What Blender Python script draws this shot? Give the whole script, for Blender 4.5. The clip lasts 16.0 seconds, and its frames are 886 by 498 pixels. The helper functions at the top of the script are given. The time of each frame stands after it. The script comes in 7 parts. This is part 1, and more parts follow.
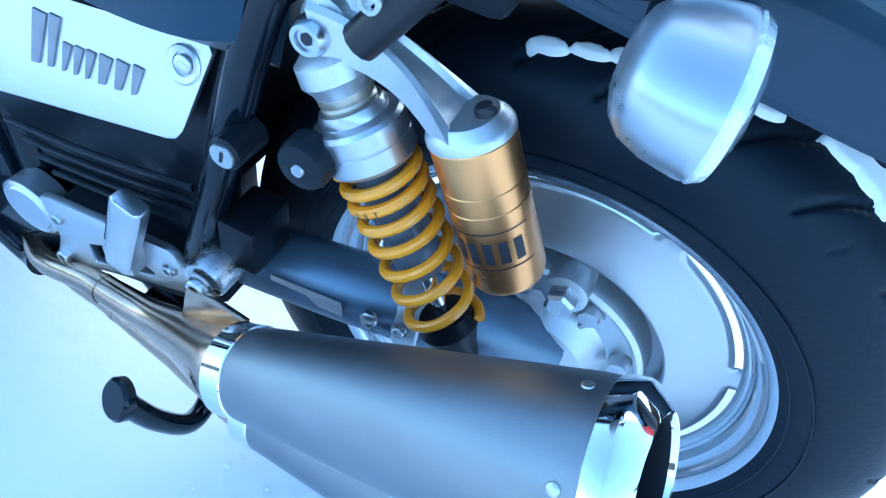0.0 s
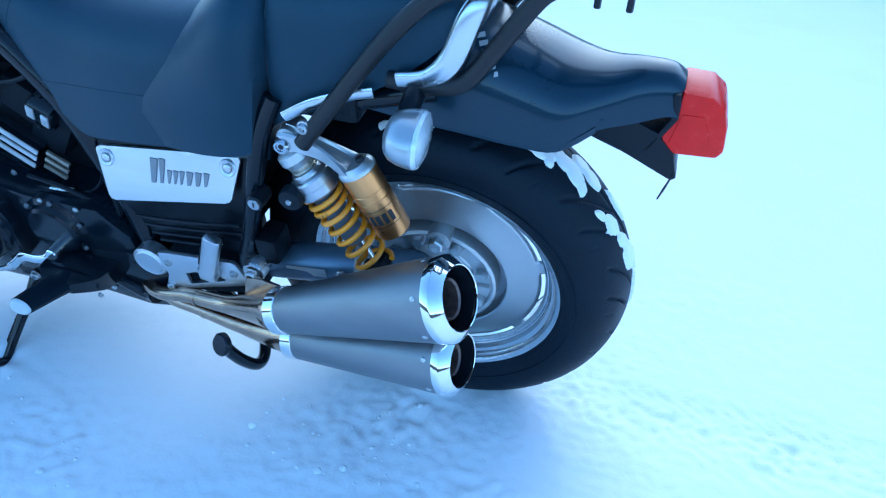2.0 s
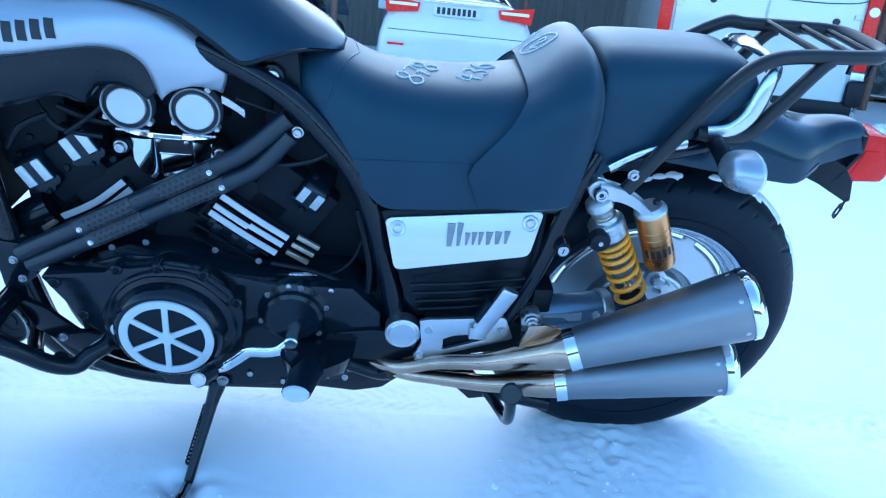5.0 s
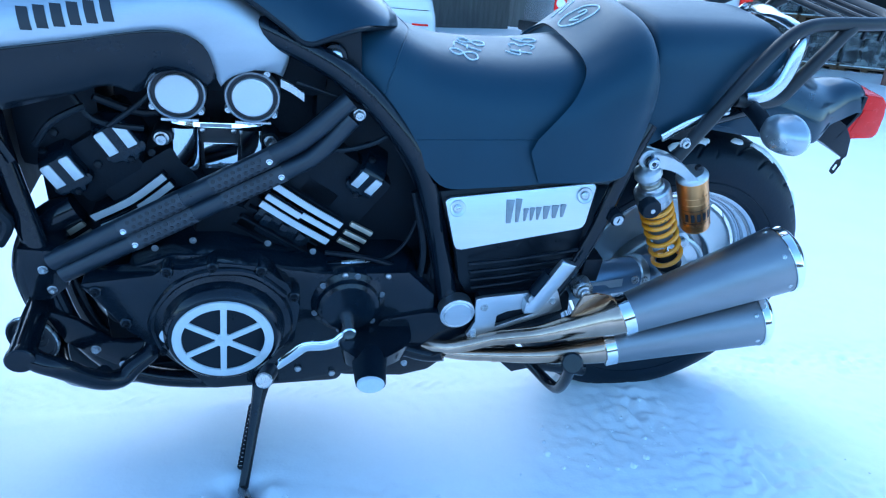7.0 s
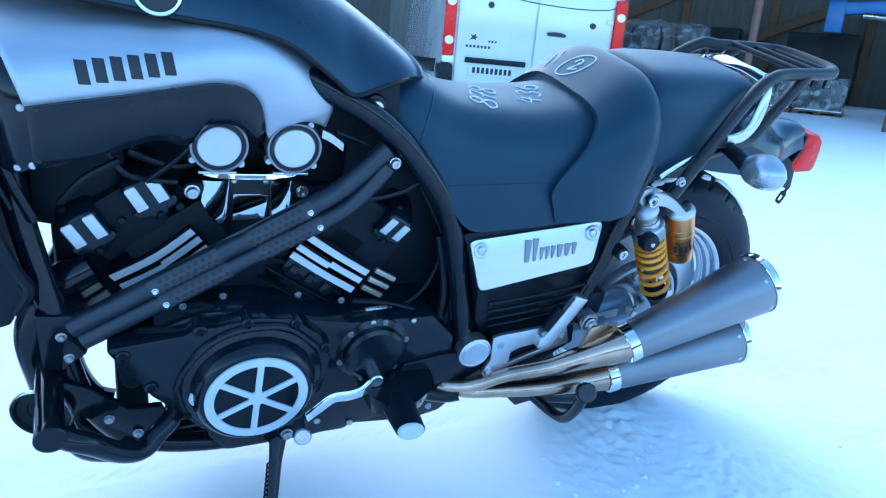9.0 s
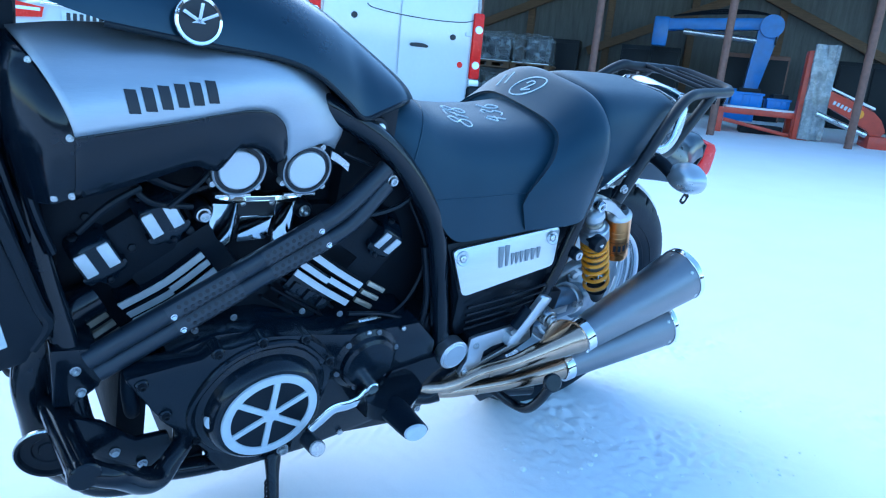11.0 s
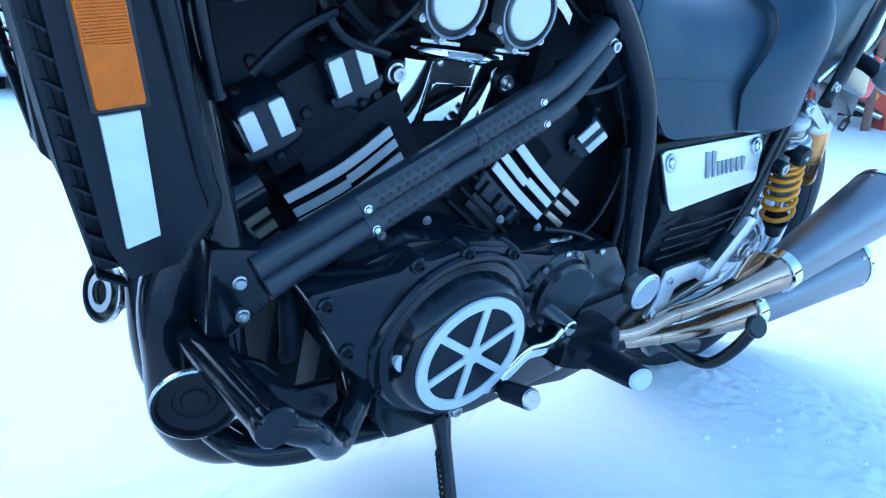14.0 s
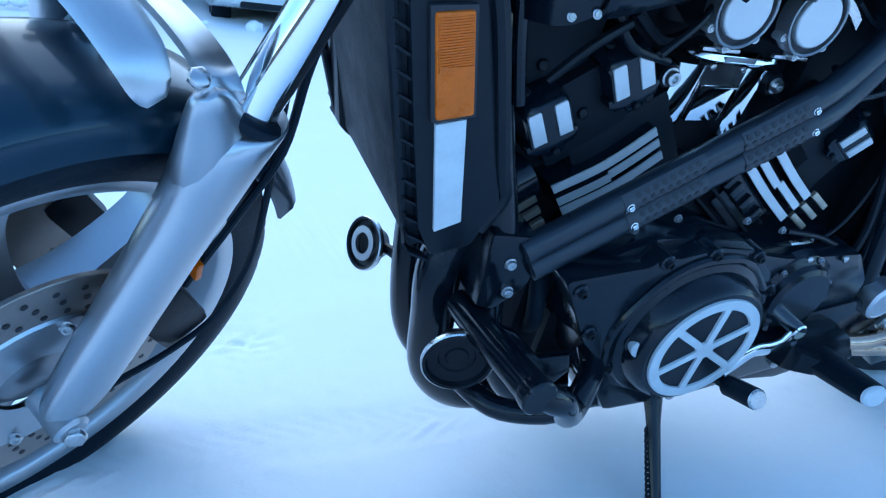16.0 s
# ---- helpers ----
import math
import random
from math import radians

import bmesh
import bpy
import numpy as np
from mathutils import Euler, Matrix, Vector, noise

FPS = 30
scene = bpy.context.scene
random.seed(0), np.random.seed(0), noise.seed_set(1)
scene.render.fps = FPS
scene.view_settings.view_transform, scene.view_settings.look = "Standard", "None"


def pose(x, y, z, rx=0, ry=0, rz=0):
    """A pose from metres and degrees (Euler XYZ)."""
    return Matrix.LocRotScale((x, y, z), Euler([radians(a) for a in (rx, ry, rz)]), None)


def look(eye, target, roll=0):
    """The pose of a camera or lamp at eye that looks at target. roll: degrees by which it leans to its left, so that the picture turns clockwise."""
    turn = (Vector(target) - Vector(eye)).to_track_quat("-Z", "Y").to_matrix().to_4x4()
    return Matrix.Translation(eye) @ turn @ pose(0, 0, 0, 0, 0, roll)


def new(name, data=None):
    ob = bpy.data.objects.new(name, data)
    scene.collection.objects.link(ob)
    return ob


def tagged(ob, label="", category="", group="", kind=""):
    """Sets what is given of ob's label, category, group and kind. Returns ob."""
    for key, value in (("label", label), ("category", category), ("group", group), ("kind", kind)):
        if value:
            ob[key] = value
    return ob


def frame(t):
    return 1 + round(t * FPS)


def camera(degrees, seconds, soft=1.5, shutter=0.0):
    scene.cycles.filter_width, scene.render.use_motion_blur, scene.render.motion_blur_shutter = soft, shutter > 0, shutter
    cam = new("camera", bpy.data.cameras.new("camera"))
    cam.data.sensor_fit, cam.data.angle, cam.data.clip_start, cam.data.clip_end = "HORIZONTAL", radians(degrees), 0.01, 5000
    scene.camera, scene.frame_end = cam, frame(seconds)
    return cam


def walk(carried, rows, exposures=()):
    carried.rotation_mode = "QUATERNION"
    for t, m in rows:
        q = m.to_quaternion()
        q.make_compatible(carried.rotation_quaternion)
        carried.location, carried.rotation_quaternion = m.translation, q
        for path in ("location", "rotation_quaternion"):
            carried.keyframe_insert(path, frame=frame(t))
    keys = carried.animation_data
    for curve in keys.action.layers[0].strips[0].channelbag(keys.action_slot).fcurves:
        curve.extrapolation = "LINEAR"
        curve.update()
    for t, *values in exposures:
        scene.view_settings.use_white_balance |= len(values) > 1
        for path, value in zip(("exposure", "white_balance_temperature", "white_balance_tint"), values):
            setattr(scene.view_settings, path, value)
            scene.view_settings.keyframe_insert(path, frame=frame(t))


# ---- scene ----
LEAN, STEER, SUN_TURN = 14.85, 35.1, 2.0
cam = camera(66.1, 16.0, 1.2)
PATH = [
    (0, (0.009, -0.648, 0.708), (-0.364, 0.961, -0.419), 17.7),
    (0.5, (0.024, -0.713, 0.746), (-0.309, 0.913, -0.37), 16.6),
    (1, (0.083, -0.789, 0.792), (-0.26, 0.829, -0.332), 14.9),
    (1.5, (0.198, -0.93, 0.882), (-0.214, 0.72, -0.172), 8.8),
    (2, (0.248, -1.081, 0.934), (-0.17, 0.583, -0.094), 4.6),
    (2.5, (0.151, -1.2, 0.936), (-0.147, 0.568, 0.049), 4.9),
    (3, (0.041, -1.272, 0.972), (-0.123, 0.526, 0.112), 2.3),
    (3.5, (-0.09, -1.306, 0.923), (-0.246, 0.525, 0.132), 4.0),
    (4, (-0.219, -1.302, 0.873), (-0.285, 0.541, 0.099), 7.1),
    (4.5, (-0.4, -1.344, 0.799), (-0.286, 0.537, 0.129), 9.3),
    (5, (-0.525, -1.356, 0.793), (-0.332, 0.54, 0.186), 5.7),
    (5.2, (-0.562, -1.339, 0.79), (-0.344, 0.552, 0.175), 4.1),
    (7.5, (-0.841, -1.302, 0.778), (-0.252, 0.495, 0.128), 7.3),
    (8, (-0.887, -1.3, 0.785), (-0.22, 0.477, 0.152), 8.7),
    (8.5, (-0.935, -1.275, 0.79), (-0.23, 0.493, 0.176), 5.7),
    (9, (-1.023, -1.236, 0.785), (-0.184, 0.496, 0.239), 5.3),
    (9.5, (-1.094, -1.257, 0.764), (-0.185, 0.449, 0.25), 5.7),
    (9.7, (-1.14, -1.252, 0.769), (-0.134, 0.395, 0.246), 5.9),
    (11.8, (-1.28, -1.109, 0.792), (-0.063, 0.4, 0.299), 5.7),
    (12, (-1.298, -1.082, 0.771), (-0.086, 0.425, 0.261), 6.1),
    (12.5, (-1.346, -0.983, 0.741), (-0.073, 0.46, 0.196), 6.7),
    (13, (-1.353, -0.904, 0.648), (-0.093, 0.569, 0.157), 6.6),
    (13.5, (-1.343, -0.835, 0.566), (-0.1, 0.666, 0.116), 6.5),
    (14, (-1.342, -0.836, 0.566), (-0.11, 0.667, 0.092), 4.6),
    (14.5, (-1.351, -0.839, 0.577), (-0.148, 0.677, 0.072), 4.6),
    (15, (-1.377, -0.849, 0.588), (-0.231, 0.703, 0.061), 5.5),
    (15.5, (-1.423, -0.841, 0.606), (-0.415, 0.786, 0.025), 6.0),
    (16, (-1.455, -0.823, 0.621), (-0.641, 0.87, -0.064), 6.9),
]
walk(cam, [(t, look(*p)) for t, *p in PATH], exposures=[(0, 2.39, 5320, -4), (1, 2.27, 5140, -7), (2, 1.65, 4985, -6), (3, 1.33, 4895, -7), (4, 1.56, 5005, -5), (5, 1.84, 5045, -5), (8, 1.89, 5065, -5), (9.5, 1.98, 5175, -5), (12, 1.73, 5120, -4), (12.5, 1.88, 5190, -4), (13.5, 2.14, 5250, -4), (15, 2.14, 5300, -4), (15.5, 1.91, 5240, -3), (16, 1.51, 5160, -4)])

# ---- light ----
world = bpy.data.worlds.new("winter_sky")
world.use_nodes = True
scene.world = world
_wn = world.node_tree.nodes
_sky = _wn.new("ShaderNodeTexSky")
_sky.sky_type = 'NISHITA'
_sky.sun_disc = False
_sky.sun_elevation = radians(38)
_sky.sun_rotation = radians(SUN_TURN)
_sky.air_density, _sky.dust_density, _sky.ozone_density = 1.0, 0.6, 3.0
world.node_tree.links.new(_sky.outputs["Color"], _wn["Background"].inputs["Color"])
_wn["Background"].inputs["Strength"].default_value = 0.138
_sun = bpy.data.lights.new("sun", 'SUN')
_sun.energy, _sun.angle, _sun.color = 0.42, radians(80), (1.0, 0.93, 0.84)
new("sun", _sun).matrix_world = pose(0, 0, 6, 90 - 38, 0, 180 - SUN_TURN)


# ---- materials ----
def mat(name, rgb, rough=0.5, metal=0.0, coat=0.0, var=0.12, scale=18.0, bump=0.0, bscale=260.0, rvar=0.1, grain=(1, 1, 1), spec=0.5):
    m = bpy.data.materials.new(name)
    m.use_nodes = True
    nt = m.node_tree
    b = nt.nodes["Principled BSDF"]
    link = nt.links.new
    tc = nt.nodes.new("ShaderNodeTexCoord")
    mp = nt.nodes.new("ShaderNodeMapping")
    mp.inputs["Scale"].default_value = grain
    link(tc.outputs["Object"], mp.inputs["Vector"])
    n1 = nt.nodes.new("ShaderNodeTexNoise")
    n1.inputs["Scale"].default_value, n1.inputs["Detail"].default_value = scale, 6
    n2 = nt.nodes.new("ShaderNodeTexNoise")
    n2.inputs["Scale"].default_value, n2.inputs["Detail"].default_value = bscale, 3
    link(mp.outputs[0], n1.inputs["Vector"])
    link(mp.outputs[0], n2.inputs["Vector"])
    add = nt.nodes.new("ShaderNodeMath")
    add.operation = 'MULTIPLY_ADD'
    link(n2.outputs["Fac"], add.inputs[0])
    add.inputs[1].default_value = 0.4
    link(n1.outputs["Fac"], add.inputs[2])
    mix = nt.nodes.new("ShaderNodeMix")
    mix.data_type = 'RGBA'
    ramp = nt.nodes.new("ShaderNodeMapRange")
    ramp.inputs[1].default_value, ramp.inputs[2].default_value = 0.4, 1.0
    link(add.outputs[0], ramp.inputs[0])
    link(ramp.outputs[0], mix.inputs[0])
    mix.inputs[6].default_value = (*[max(0, c * (1 - var)) for c in rgb], 1)
    mix.inputs[7].default_value = (*[min(1, c * (1 + var)) for c in rgb], 1)
    link(mix.outputs[2], b.inputs["Base Color"])
    rr = nt.nodes.new("ShaderNodeMapRange")
    rr.inputs[1].default_value, rr.inputs[2].default_value = 0.4, 1.0
    rr.inputs[3].default_value, rr.inputs[4].default_value = max(0.02, rough - rvar), min(1, rough + rvar)
    link(add.outputs[0], rr.inputs[0])
    link(rr.outputs[0], b.inputs["Roughness"])
    b.inputs["Metallic"].default_value = metal
    b.inputs["Coat Weight"].default_value = coat
    b.inputs["Coat Roughness"].default_value = 0.09
    b.inputs["Specular IOR Level"].default_value = spec
    if bump:
        bp = nt.nodes.new("ShaderNodeBump")
        bp.inputs["Strength"].default_value, bp.inputs["Distance"].default_value = bump, 0.002
        link(n2.outputs["Fac"], bp.inputs["Height"])
        link(bp.outputs[0], b.inputs["Normal"])
    return m


SNOW = mat("snow", (0.95, 0.955, 0.96), 0.75, var=0.03, scale=3, bump=0.35, bscale=160, spec=0.3)
SNOW.node_tree.nodes["Principled BSDF"].inputs["Subsurface Weight"].default_value = 0.0
BLACK = mat("black_gloss_enamel", (0.005, 0.008, 0.013), 0.16, coat=0.1, var=0.3, scale=30, bump=0.04, bscale=120, spec=0.3)
CASE = mat("black_engine_paint", (0.005, 0.009, 0.015), 0.19, coat=0.15, var=0.35, scale=25, bump=0.05, bscale=300, spec=0.3)
DARK = mat("black_satin_metal", (0.006, 0.008, 0.012), 0.42, var=0.35, scale=40, bump=0.08, bscale=240, spec=0.2)
PLASTIC = mat("black_plastic", (0.007, 0.010, 0.015), 0.34, var=0.2, scale=20, bump=0.12, bscale=500, spec=0.22)
RUBBER = mat("tyre_rubber", (0.006, 0.010, 0.017), 0.5, var=0.35, scale=14, bump=0.2, bscale=200, spec=0.22)
# The base carries the blue of the sky that black vinyl reflects.
VINYL = mat("black_seat_vinyl", (0.010, 0.029, 0.050), 0.42, var=0.18, scale=9, bump=0.14, bscale=700, rvar=0.05, spec=0.40)
SATIN = mat("satin_chrome", (0.62, 0.65, 0.69), 0.26, metal=1.0, var=0.08, scale=20, bscale=200, grain=(1, 4, 1), rvar=0.02)
# The plate's metal made darker, putting the raised letters' shade into the colour.
LETTER = mat("darkened_aluminium", (0.26, 0.27, 0.29), 0.4, metal=0.7, var=0.2, scale=60)
TURNED = mat("turned_wheel_metal", (0.47, 0.50, 0.52), 0.3, metal=1.0, var=0.05, scale=12, bscale=200, rvar=0.03)
_tb = TURNED.node_tree.nodes["Principled BSDF"]
_tb.inputs["Anisotropic"].default_value = 0.85
_tt = TURNED.node_tree.nodes.new("ShaderNodeTangent")
_tt.direction_type, _tt.axis = 'RADIAL', 'Y'
TURNED.node_tree.links.new(_tt.outputs[0], _tb.inputs["Tangent"])
# Sheen and blue specular tint put the sky's gloss into seat and tyres.
VINYL.node_tree.nodes["Principled BSDF"].inputs["Sheen Weight"].default_value = 0.12
for _m, _tint in ((VINYL, (0.68, 0.86, 1.0)), (RUBBER, (0.7, 0.85, 1.0))):
    _m.node_tree.nodes["Principled BSDF"].inputs["Specular Tint"].default_value = (*_tint, 1)
WHEEL = mat("grey_cast_wheel", (0.3, 0.31, 0.33), 0.35, metal=0.8, var=0.12, scale=20, bump=0.03, bscale=260, rvar=0.03)
INNER = mat("dull_black_casting", (0.005, 0.008, 0.013), 0.6, var=0.4, scale=30, bump=0.2, bscale=200, spec=0.2)
RACK = mat("satin_black_tube", (0.012, 0.013, 0.016), 0.42, var=0.2, scale=20, bump=0.06, bscale=300, spec=0.4)
PAINT = mat("dark_blue_grey_metallic_paint", (0.010, 0.030, 0.052), 0.3, metal=0.35, coat=0.35, spec=0.25, var=0.06, scale=6, bscale=90, rvar=0.04)
PAINT.node_tree.nodes["Principled BSDF"].inputs["Coat Roughness"].default_value = 0.035
ALU = mat("brushed_aluminium", (0.68, 0.69, 0.71), 0.36, metal=1.0, var=0.06, scale=5, bump=0.12, bscale=90, grain=(0.4, 8, 8), rvar=0.06)
SCOOP = mat("satin_scoop_aluminium", (0.47, 0.49, 0.52), 0.48, metal=0.9, var=0.08, scale=5, bump=0.1, bscale=90, grain=(0.4, 8, 8), rvar=0.06)
FIN = mat("polished_fin_metal", (0.66, 0.67, 0.68), 0.42, metal=0.35, var=0.1, scale=30, bump=0.06, bscale=220, grain=(1, 1, 1), rvar=0.08)
LID = mat("satin_lid_aluminium", (0.62, 0.63, 0.64), 0.45, metal=0.6, var=0.05, scale=12, bump=0.05, bscale=300, rvar=0.05)
CAST = mat("cast_aluminium", (0.62, 0.63, 0.64), 0.42, metal=0.85, var=0.12, scale=22, bump=0.1, bscale=300)
FORGED = mat("satin_silver_paint", (0.5, 0.52, 0.55), 0.31, metal=0.9, coat=0.2, var=0.06, scale=6, bump=0.02, bscale=300, rvar=0.03)
CHROME = mat("chrome", (0.88, 0.89, 0.9), 0.06, metal=1.0, var=0.04, scale=14, bscale=200, rvar=0.03)
STEEL = mat("steel_bolt", (0.6, 0.6, 0.6), 0.28, metal=1.0, var=0.15, scale=60, bscale=400)
DULL = mat("dull_fin_metal", (0.5, 0.45, 0.36), 0.4, metal=0.8, var=0.2, scale=40, bscale=300)
MUFFLER = mat("grey_titanium_muffler", (0.285, 0.292, 0.305), 0.41, metal=0.9, var=0.1, scale=5, bump=0.08, bscale=220, grain=(0.5, 6, 6), rvar=0.05)
SHELL = mat("pale_satin_shell", (0.45, 0.48, 0.51), 0.3, metal=0.8, coat=0.2, var=0.05, scale=10, bscale=200)
TUBE = mat("satin_black_cover_tube", (0.012, 0.018, 0.028), 0.36, var=0.2, scale=25, bump=0.05, bscale=300, spec=0.55)
ROTOR = mat("worn_brake_steel", (0.30, 0.27, 0.25), 0.36, metal=0.85, var=0.15, scale=30, bscale=200)
SOOT = mat("sooty_brown_steel", (0.22, 0.16, 0.14), 0.4, metal=0.7, var=0.4, scale=60, bscale=200)
HEAT = mat("heat_tinted_steel", (0.53, 0.395, 0.29), 0.21, metal=1.0, var=0.35, scale=9, bscale=30, rvar=0.02)
GOLD = mat("gold_anodised_aluminium", (0.82, 0.4, 0.15), 0.3, metal=1.0, var=0.06, scale=8, bscale=300, grain=(1, 1, 6), rvar=0.04)
YELLOW = mat("yellow_spring_paint", (0.9, 0.34, 0.012), 0.34, coat=0.4, var=0.06, scale=20, bscale=400)
GREYSTRIP = mat("grey_satin_plastic", (0.05, 0.055, 0.065), 0.5, var=0.2, scale=30, bump=0.2, bscale=500, spec=0.3)
BLUEGREY = mat("blue_grey_damper_tube", (0.16, 0.21, 0.28), 0.35, metal=0.5, var=0.1, scale=20)
RED = mat("red_lens", (0.7, 0.010, 0.008), 0.24, coat=0.0, spec=0.3, var=0.12, scale=30, bscale=500)
LENS = mat("clear_ribbed_lens", (0.75, 0.8, 0.85), 0.12, metal=0.35, coat=1.0, var=0.15, scale=120, bump=0.5, bscale=350)
AMBER = mat("amber_reflector", (0.60, 0.125, 0.001), 0.3, coat=0.1, var=0.12, scale=60, bump=0.4, bscale=700, spec=0.3)
WHITE = mat("white_enamel", (0.6, 0.63, 0.65), 0.4, coat=0.2, var=0.1, scale=40, bump=0.05, bscale=300)
CHALK = mat("white_chalk", (0.75, 0.78, 0.8), 0.95, var=0.15, scale=150, bscale=600)
BODYWHITE = mat("white_car_paint", (0.62, 0.64, 0.66), 0.2, coat=0.8, var=0.05, scale=2, bscale=30)
GLASS = mat("dark_window_glass", (0.02, 0.024, 0.03), 0.06, coat=1.0, var=0.2, scale=4, bscale=60)
WOOD = mat("weathered_wood", (0.13, 0.08, 0.045), 0.8, var=0.35, scale=6, bump=0.5, bscale=60, grain=(1, 1, 8))
BOARD = mat("grey_board", (0.11, 0.112, 0.108), 0.8, var=0.35, scale=3, bump=0.3, bscale=30, grain=(6, 6, 0.6))
SOIL = mat("trampled_dirt", (0.07, 0.06, 0.05), 0.95, var=0.4, scale=4, bump=0.6, bscale=30)
RUST = mat("brown_painted_pipe", (0.18, 0.09, 0.065), 0.6, var=0.3, scale=20, bump=0.2, bscale=120)
BLUE = mat("blue_machine_paint", (0.03, 0.16, 0.5), 0.4, coat=0.3, var=0.2, scale=8, bscale=80)
ORANGE = mat("red_machine_paint", (0.5, 0.05, 0.02), 0.45, coat=0.2, var=0.25, scale=8, bscale=80)
WRAP = mat("plastic_wrap", (0.24, 0.25, 0.26), 0.25, coat=0.5, var=0.5, scale=9, bump=0.8, bscale=30)
FILM = mat("clear_film", (0.42, 0.45, 0.47), 0.25, coat=0.3, var=0.3, scale=9, bump=0.3, bscale=14)
_fb = FILM.node_tree.nodes["Principled BSDF"]
_ft = FILM.node_tree.nodes.new("ShaderNodeTexNoise")
_ft.inputs["Scale"].default_value, _ft.inputs["Detail"].default_value = 5, 3
_fr = FILM.node_tree.nodes.new("ShaderNodeMapRange")
_fr.inputs[1].default_value, _fr.inputs[2].default_value = 0.42, 0.62
_fr.inputs[3].default_value, _fr.inputs[4].default_value = 0.12, 0.5
FILM.node_tree.links.new(_ft.outputs["Fac"], _fr.inputs[0])
FILM.node_tree.links.new(_fr.outputs[0], _fb.inputs["Alpha"])
# Dark only so that the unseen wall reflects darkly.
WALL_DARK = mat("unseen_wall_dark", (0.05, 0.045, 0.04), 0.8, var=0.3, scale=4, bump=0.4, bscale=40, grain=(1, 1, 0.2))
INK = mat("black_ink", (0.015, 0.015, 0.02), 0.5)


# ---- mesh helpers ----
def part(name, bm, material, parent=None, label="", sharp=32):
    bmesh.ops.recalc_face_normals(bm, faces=bm.faces)
    me = bpy.data.meshes.new(name)
    bm.to_mesh(me)
    bm.free()
    me.materials.append(material)
    me.shade_smooth()
    me.set_sharp_from_angle(angle=radians(sharp))
    ob = new(name, me)
    if parent is not None:
        ob.parent = parent
    return tagged(ob, label)


def thing(name, label, category, m=None, group="", kind=""):
    ob = new(name)
    if m is not None:
        ob.matrix_world = m
    return tagged(ob, label, category, group, kind)


def again(ob, m, parent=None):
    """The same mesh once more, at the local pose m."""
    o = ob.copy()
    scene.collection.objects.link(o)
    if parent is not None:
        o.parent = parent
    o.matrix_basis = m
    return o


def glide(pts, n=6, closed=False):
    """A smooth line through the points."""
    P = [Vector(p) for p in pts]
    if len(P) < 3:
        return P
    out, k = [], len(P)
    for i in range(k if closed else k - 1):
        if closed:
            a, b, c, d = P[i - 1], P[i], P[(i + 1) % k], P[(i + 2) % k]
        else:
            a, b, c, d = P[max(i - 1, 0)], P[i], P[i + 1], P[min(i + 2, k - 1)]
        for j in range(n):
            t = j / n
            out.append(0.5 * ((2 * b) + (c - a) * t + (2 * a - 5 * b + 4 * c - d) * t * t + (3 * b - a - 3 * c + d) * t ** 3))
    if not closed:
        out.append(P[-1])
    return out


def skin(bm, rings, closed=False, caps=True):
    """Faces between rings of vertices."""
    k = len(rings[0])
    n = len(rings)
    for i in range(n if closed else n - 1):
        a, b = rings[i], rings[(i + 1) % n]
        for j in range(k):
            bm.faces.new((a[j], a[(j + 1) % k], b[(j + 1) % k], b[j]))
    if caps and not closed:
        bm.faces.new(rings[0])
        bm.faces.new(reversed(rings[-1]))


def tube(pts, r, segs=10, smooth=5, closed=False, bm=None, flat=1.0, flat_axis=(0, 1, 0), caps=True):
    """A tube along a line; r may be one radius or one for each point; flat squeezes it along flat_axis."""
    bm = bm or bmesh.new()
    P = glide(pts, smooth, closed) if smooth > 1 else [Vector(p) for p in pts]
    if isinstance(r, (int, float)):
        R = [r] * len(P)
    else:
        k = len(r) - 1
        R = []
        for i in range(len(P)):
            u = i / (len(P) - 1) * k
            j = min(int(u), k - 1)
            R.append(r[j] + (r[j + 1] - r[j]) * (u - j))
    rings = []
    side = None
    fa = Vector(flat_axis)
    for i, p in enumerate(P):
        if closed:
            d = P[(i + 1) % len(P)] - P[i - 1]
        else:
            d = P[min(i + 1, len(P) - 1)] - P[max(i - 1, 0)]
        d.normalize()
        if side is None:
            side = d.orthogonal()
            if flat != 1.0:
                side = fa - d * fa.dot(d)
        side = (side - d * side.dot(d)).normalized()
        if flat != 1.0:
            side = (fa - d * fa.dot(d)).normalized()
        up = d.cross(side)
        rings.append([bm.verts.new(p + (side * math.cos(a) * flat + up * math.sin(a)) * R[i]) for a in [2 * math.pi * j / segs for j in range(segs)]])
    skin(bm, rings, closed, caps)
    return bm


def lathe(profile, origin, axis, segs=48, bm=None, closed=False, arc=None):
    """Turns (radius, along) pairs about an axis."""
    bm = bm or bmesh.new()
    o, d = Vector(origin), Vector(axis).normalized()
    s = Vector((0, 0, 1)) if abs(d.z) < 0.9 else Vector((1, 0, 0))
    s = (s - d * s.dot(d)).normalized()
    u = d.cross(s)
    rings = []
    for j in range(segs):
        a = 2 * math.pi * j / segs
        e = s * math.cos(a) + u * math.sin(a)
        rings.append([bm.verts.new(o + e * max(r, 1e-5) + d * h) for r, h in profile])
    k = len(profile)
    for j in range(segs):
        a, b = rings[j], rings[(j + 1) % segs]
        for i in range(k if closed else k - 1):
            bm.faces.new((a[i], a[(i + 1) % k], b[(i + 1) % k], b[i]))
    bmesh.ops.remove_doubles(bm, verts=[v for r in rings for v in (r[0], r[-1])], dist=5e-5)
    return bm


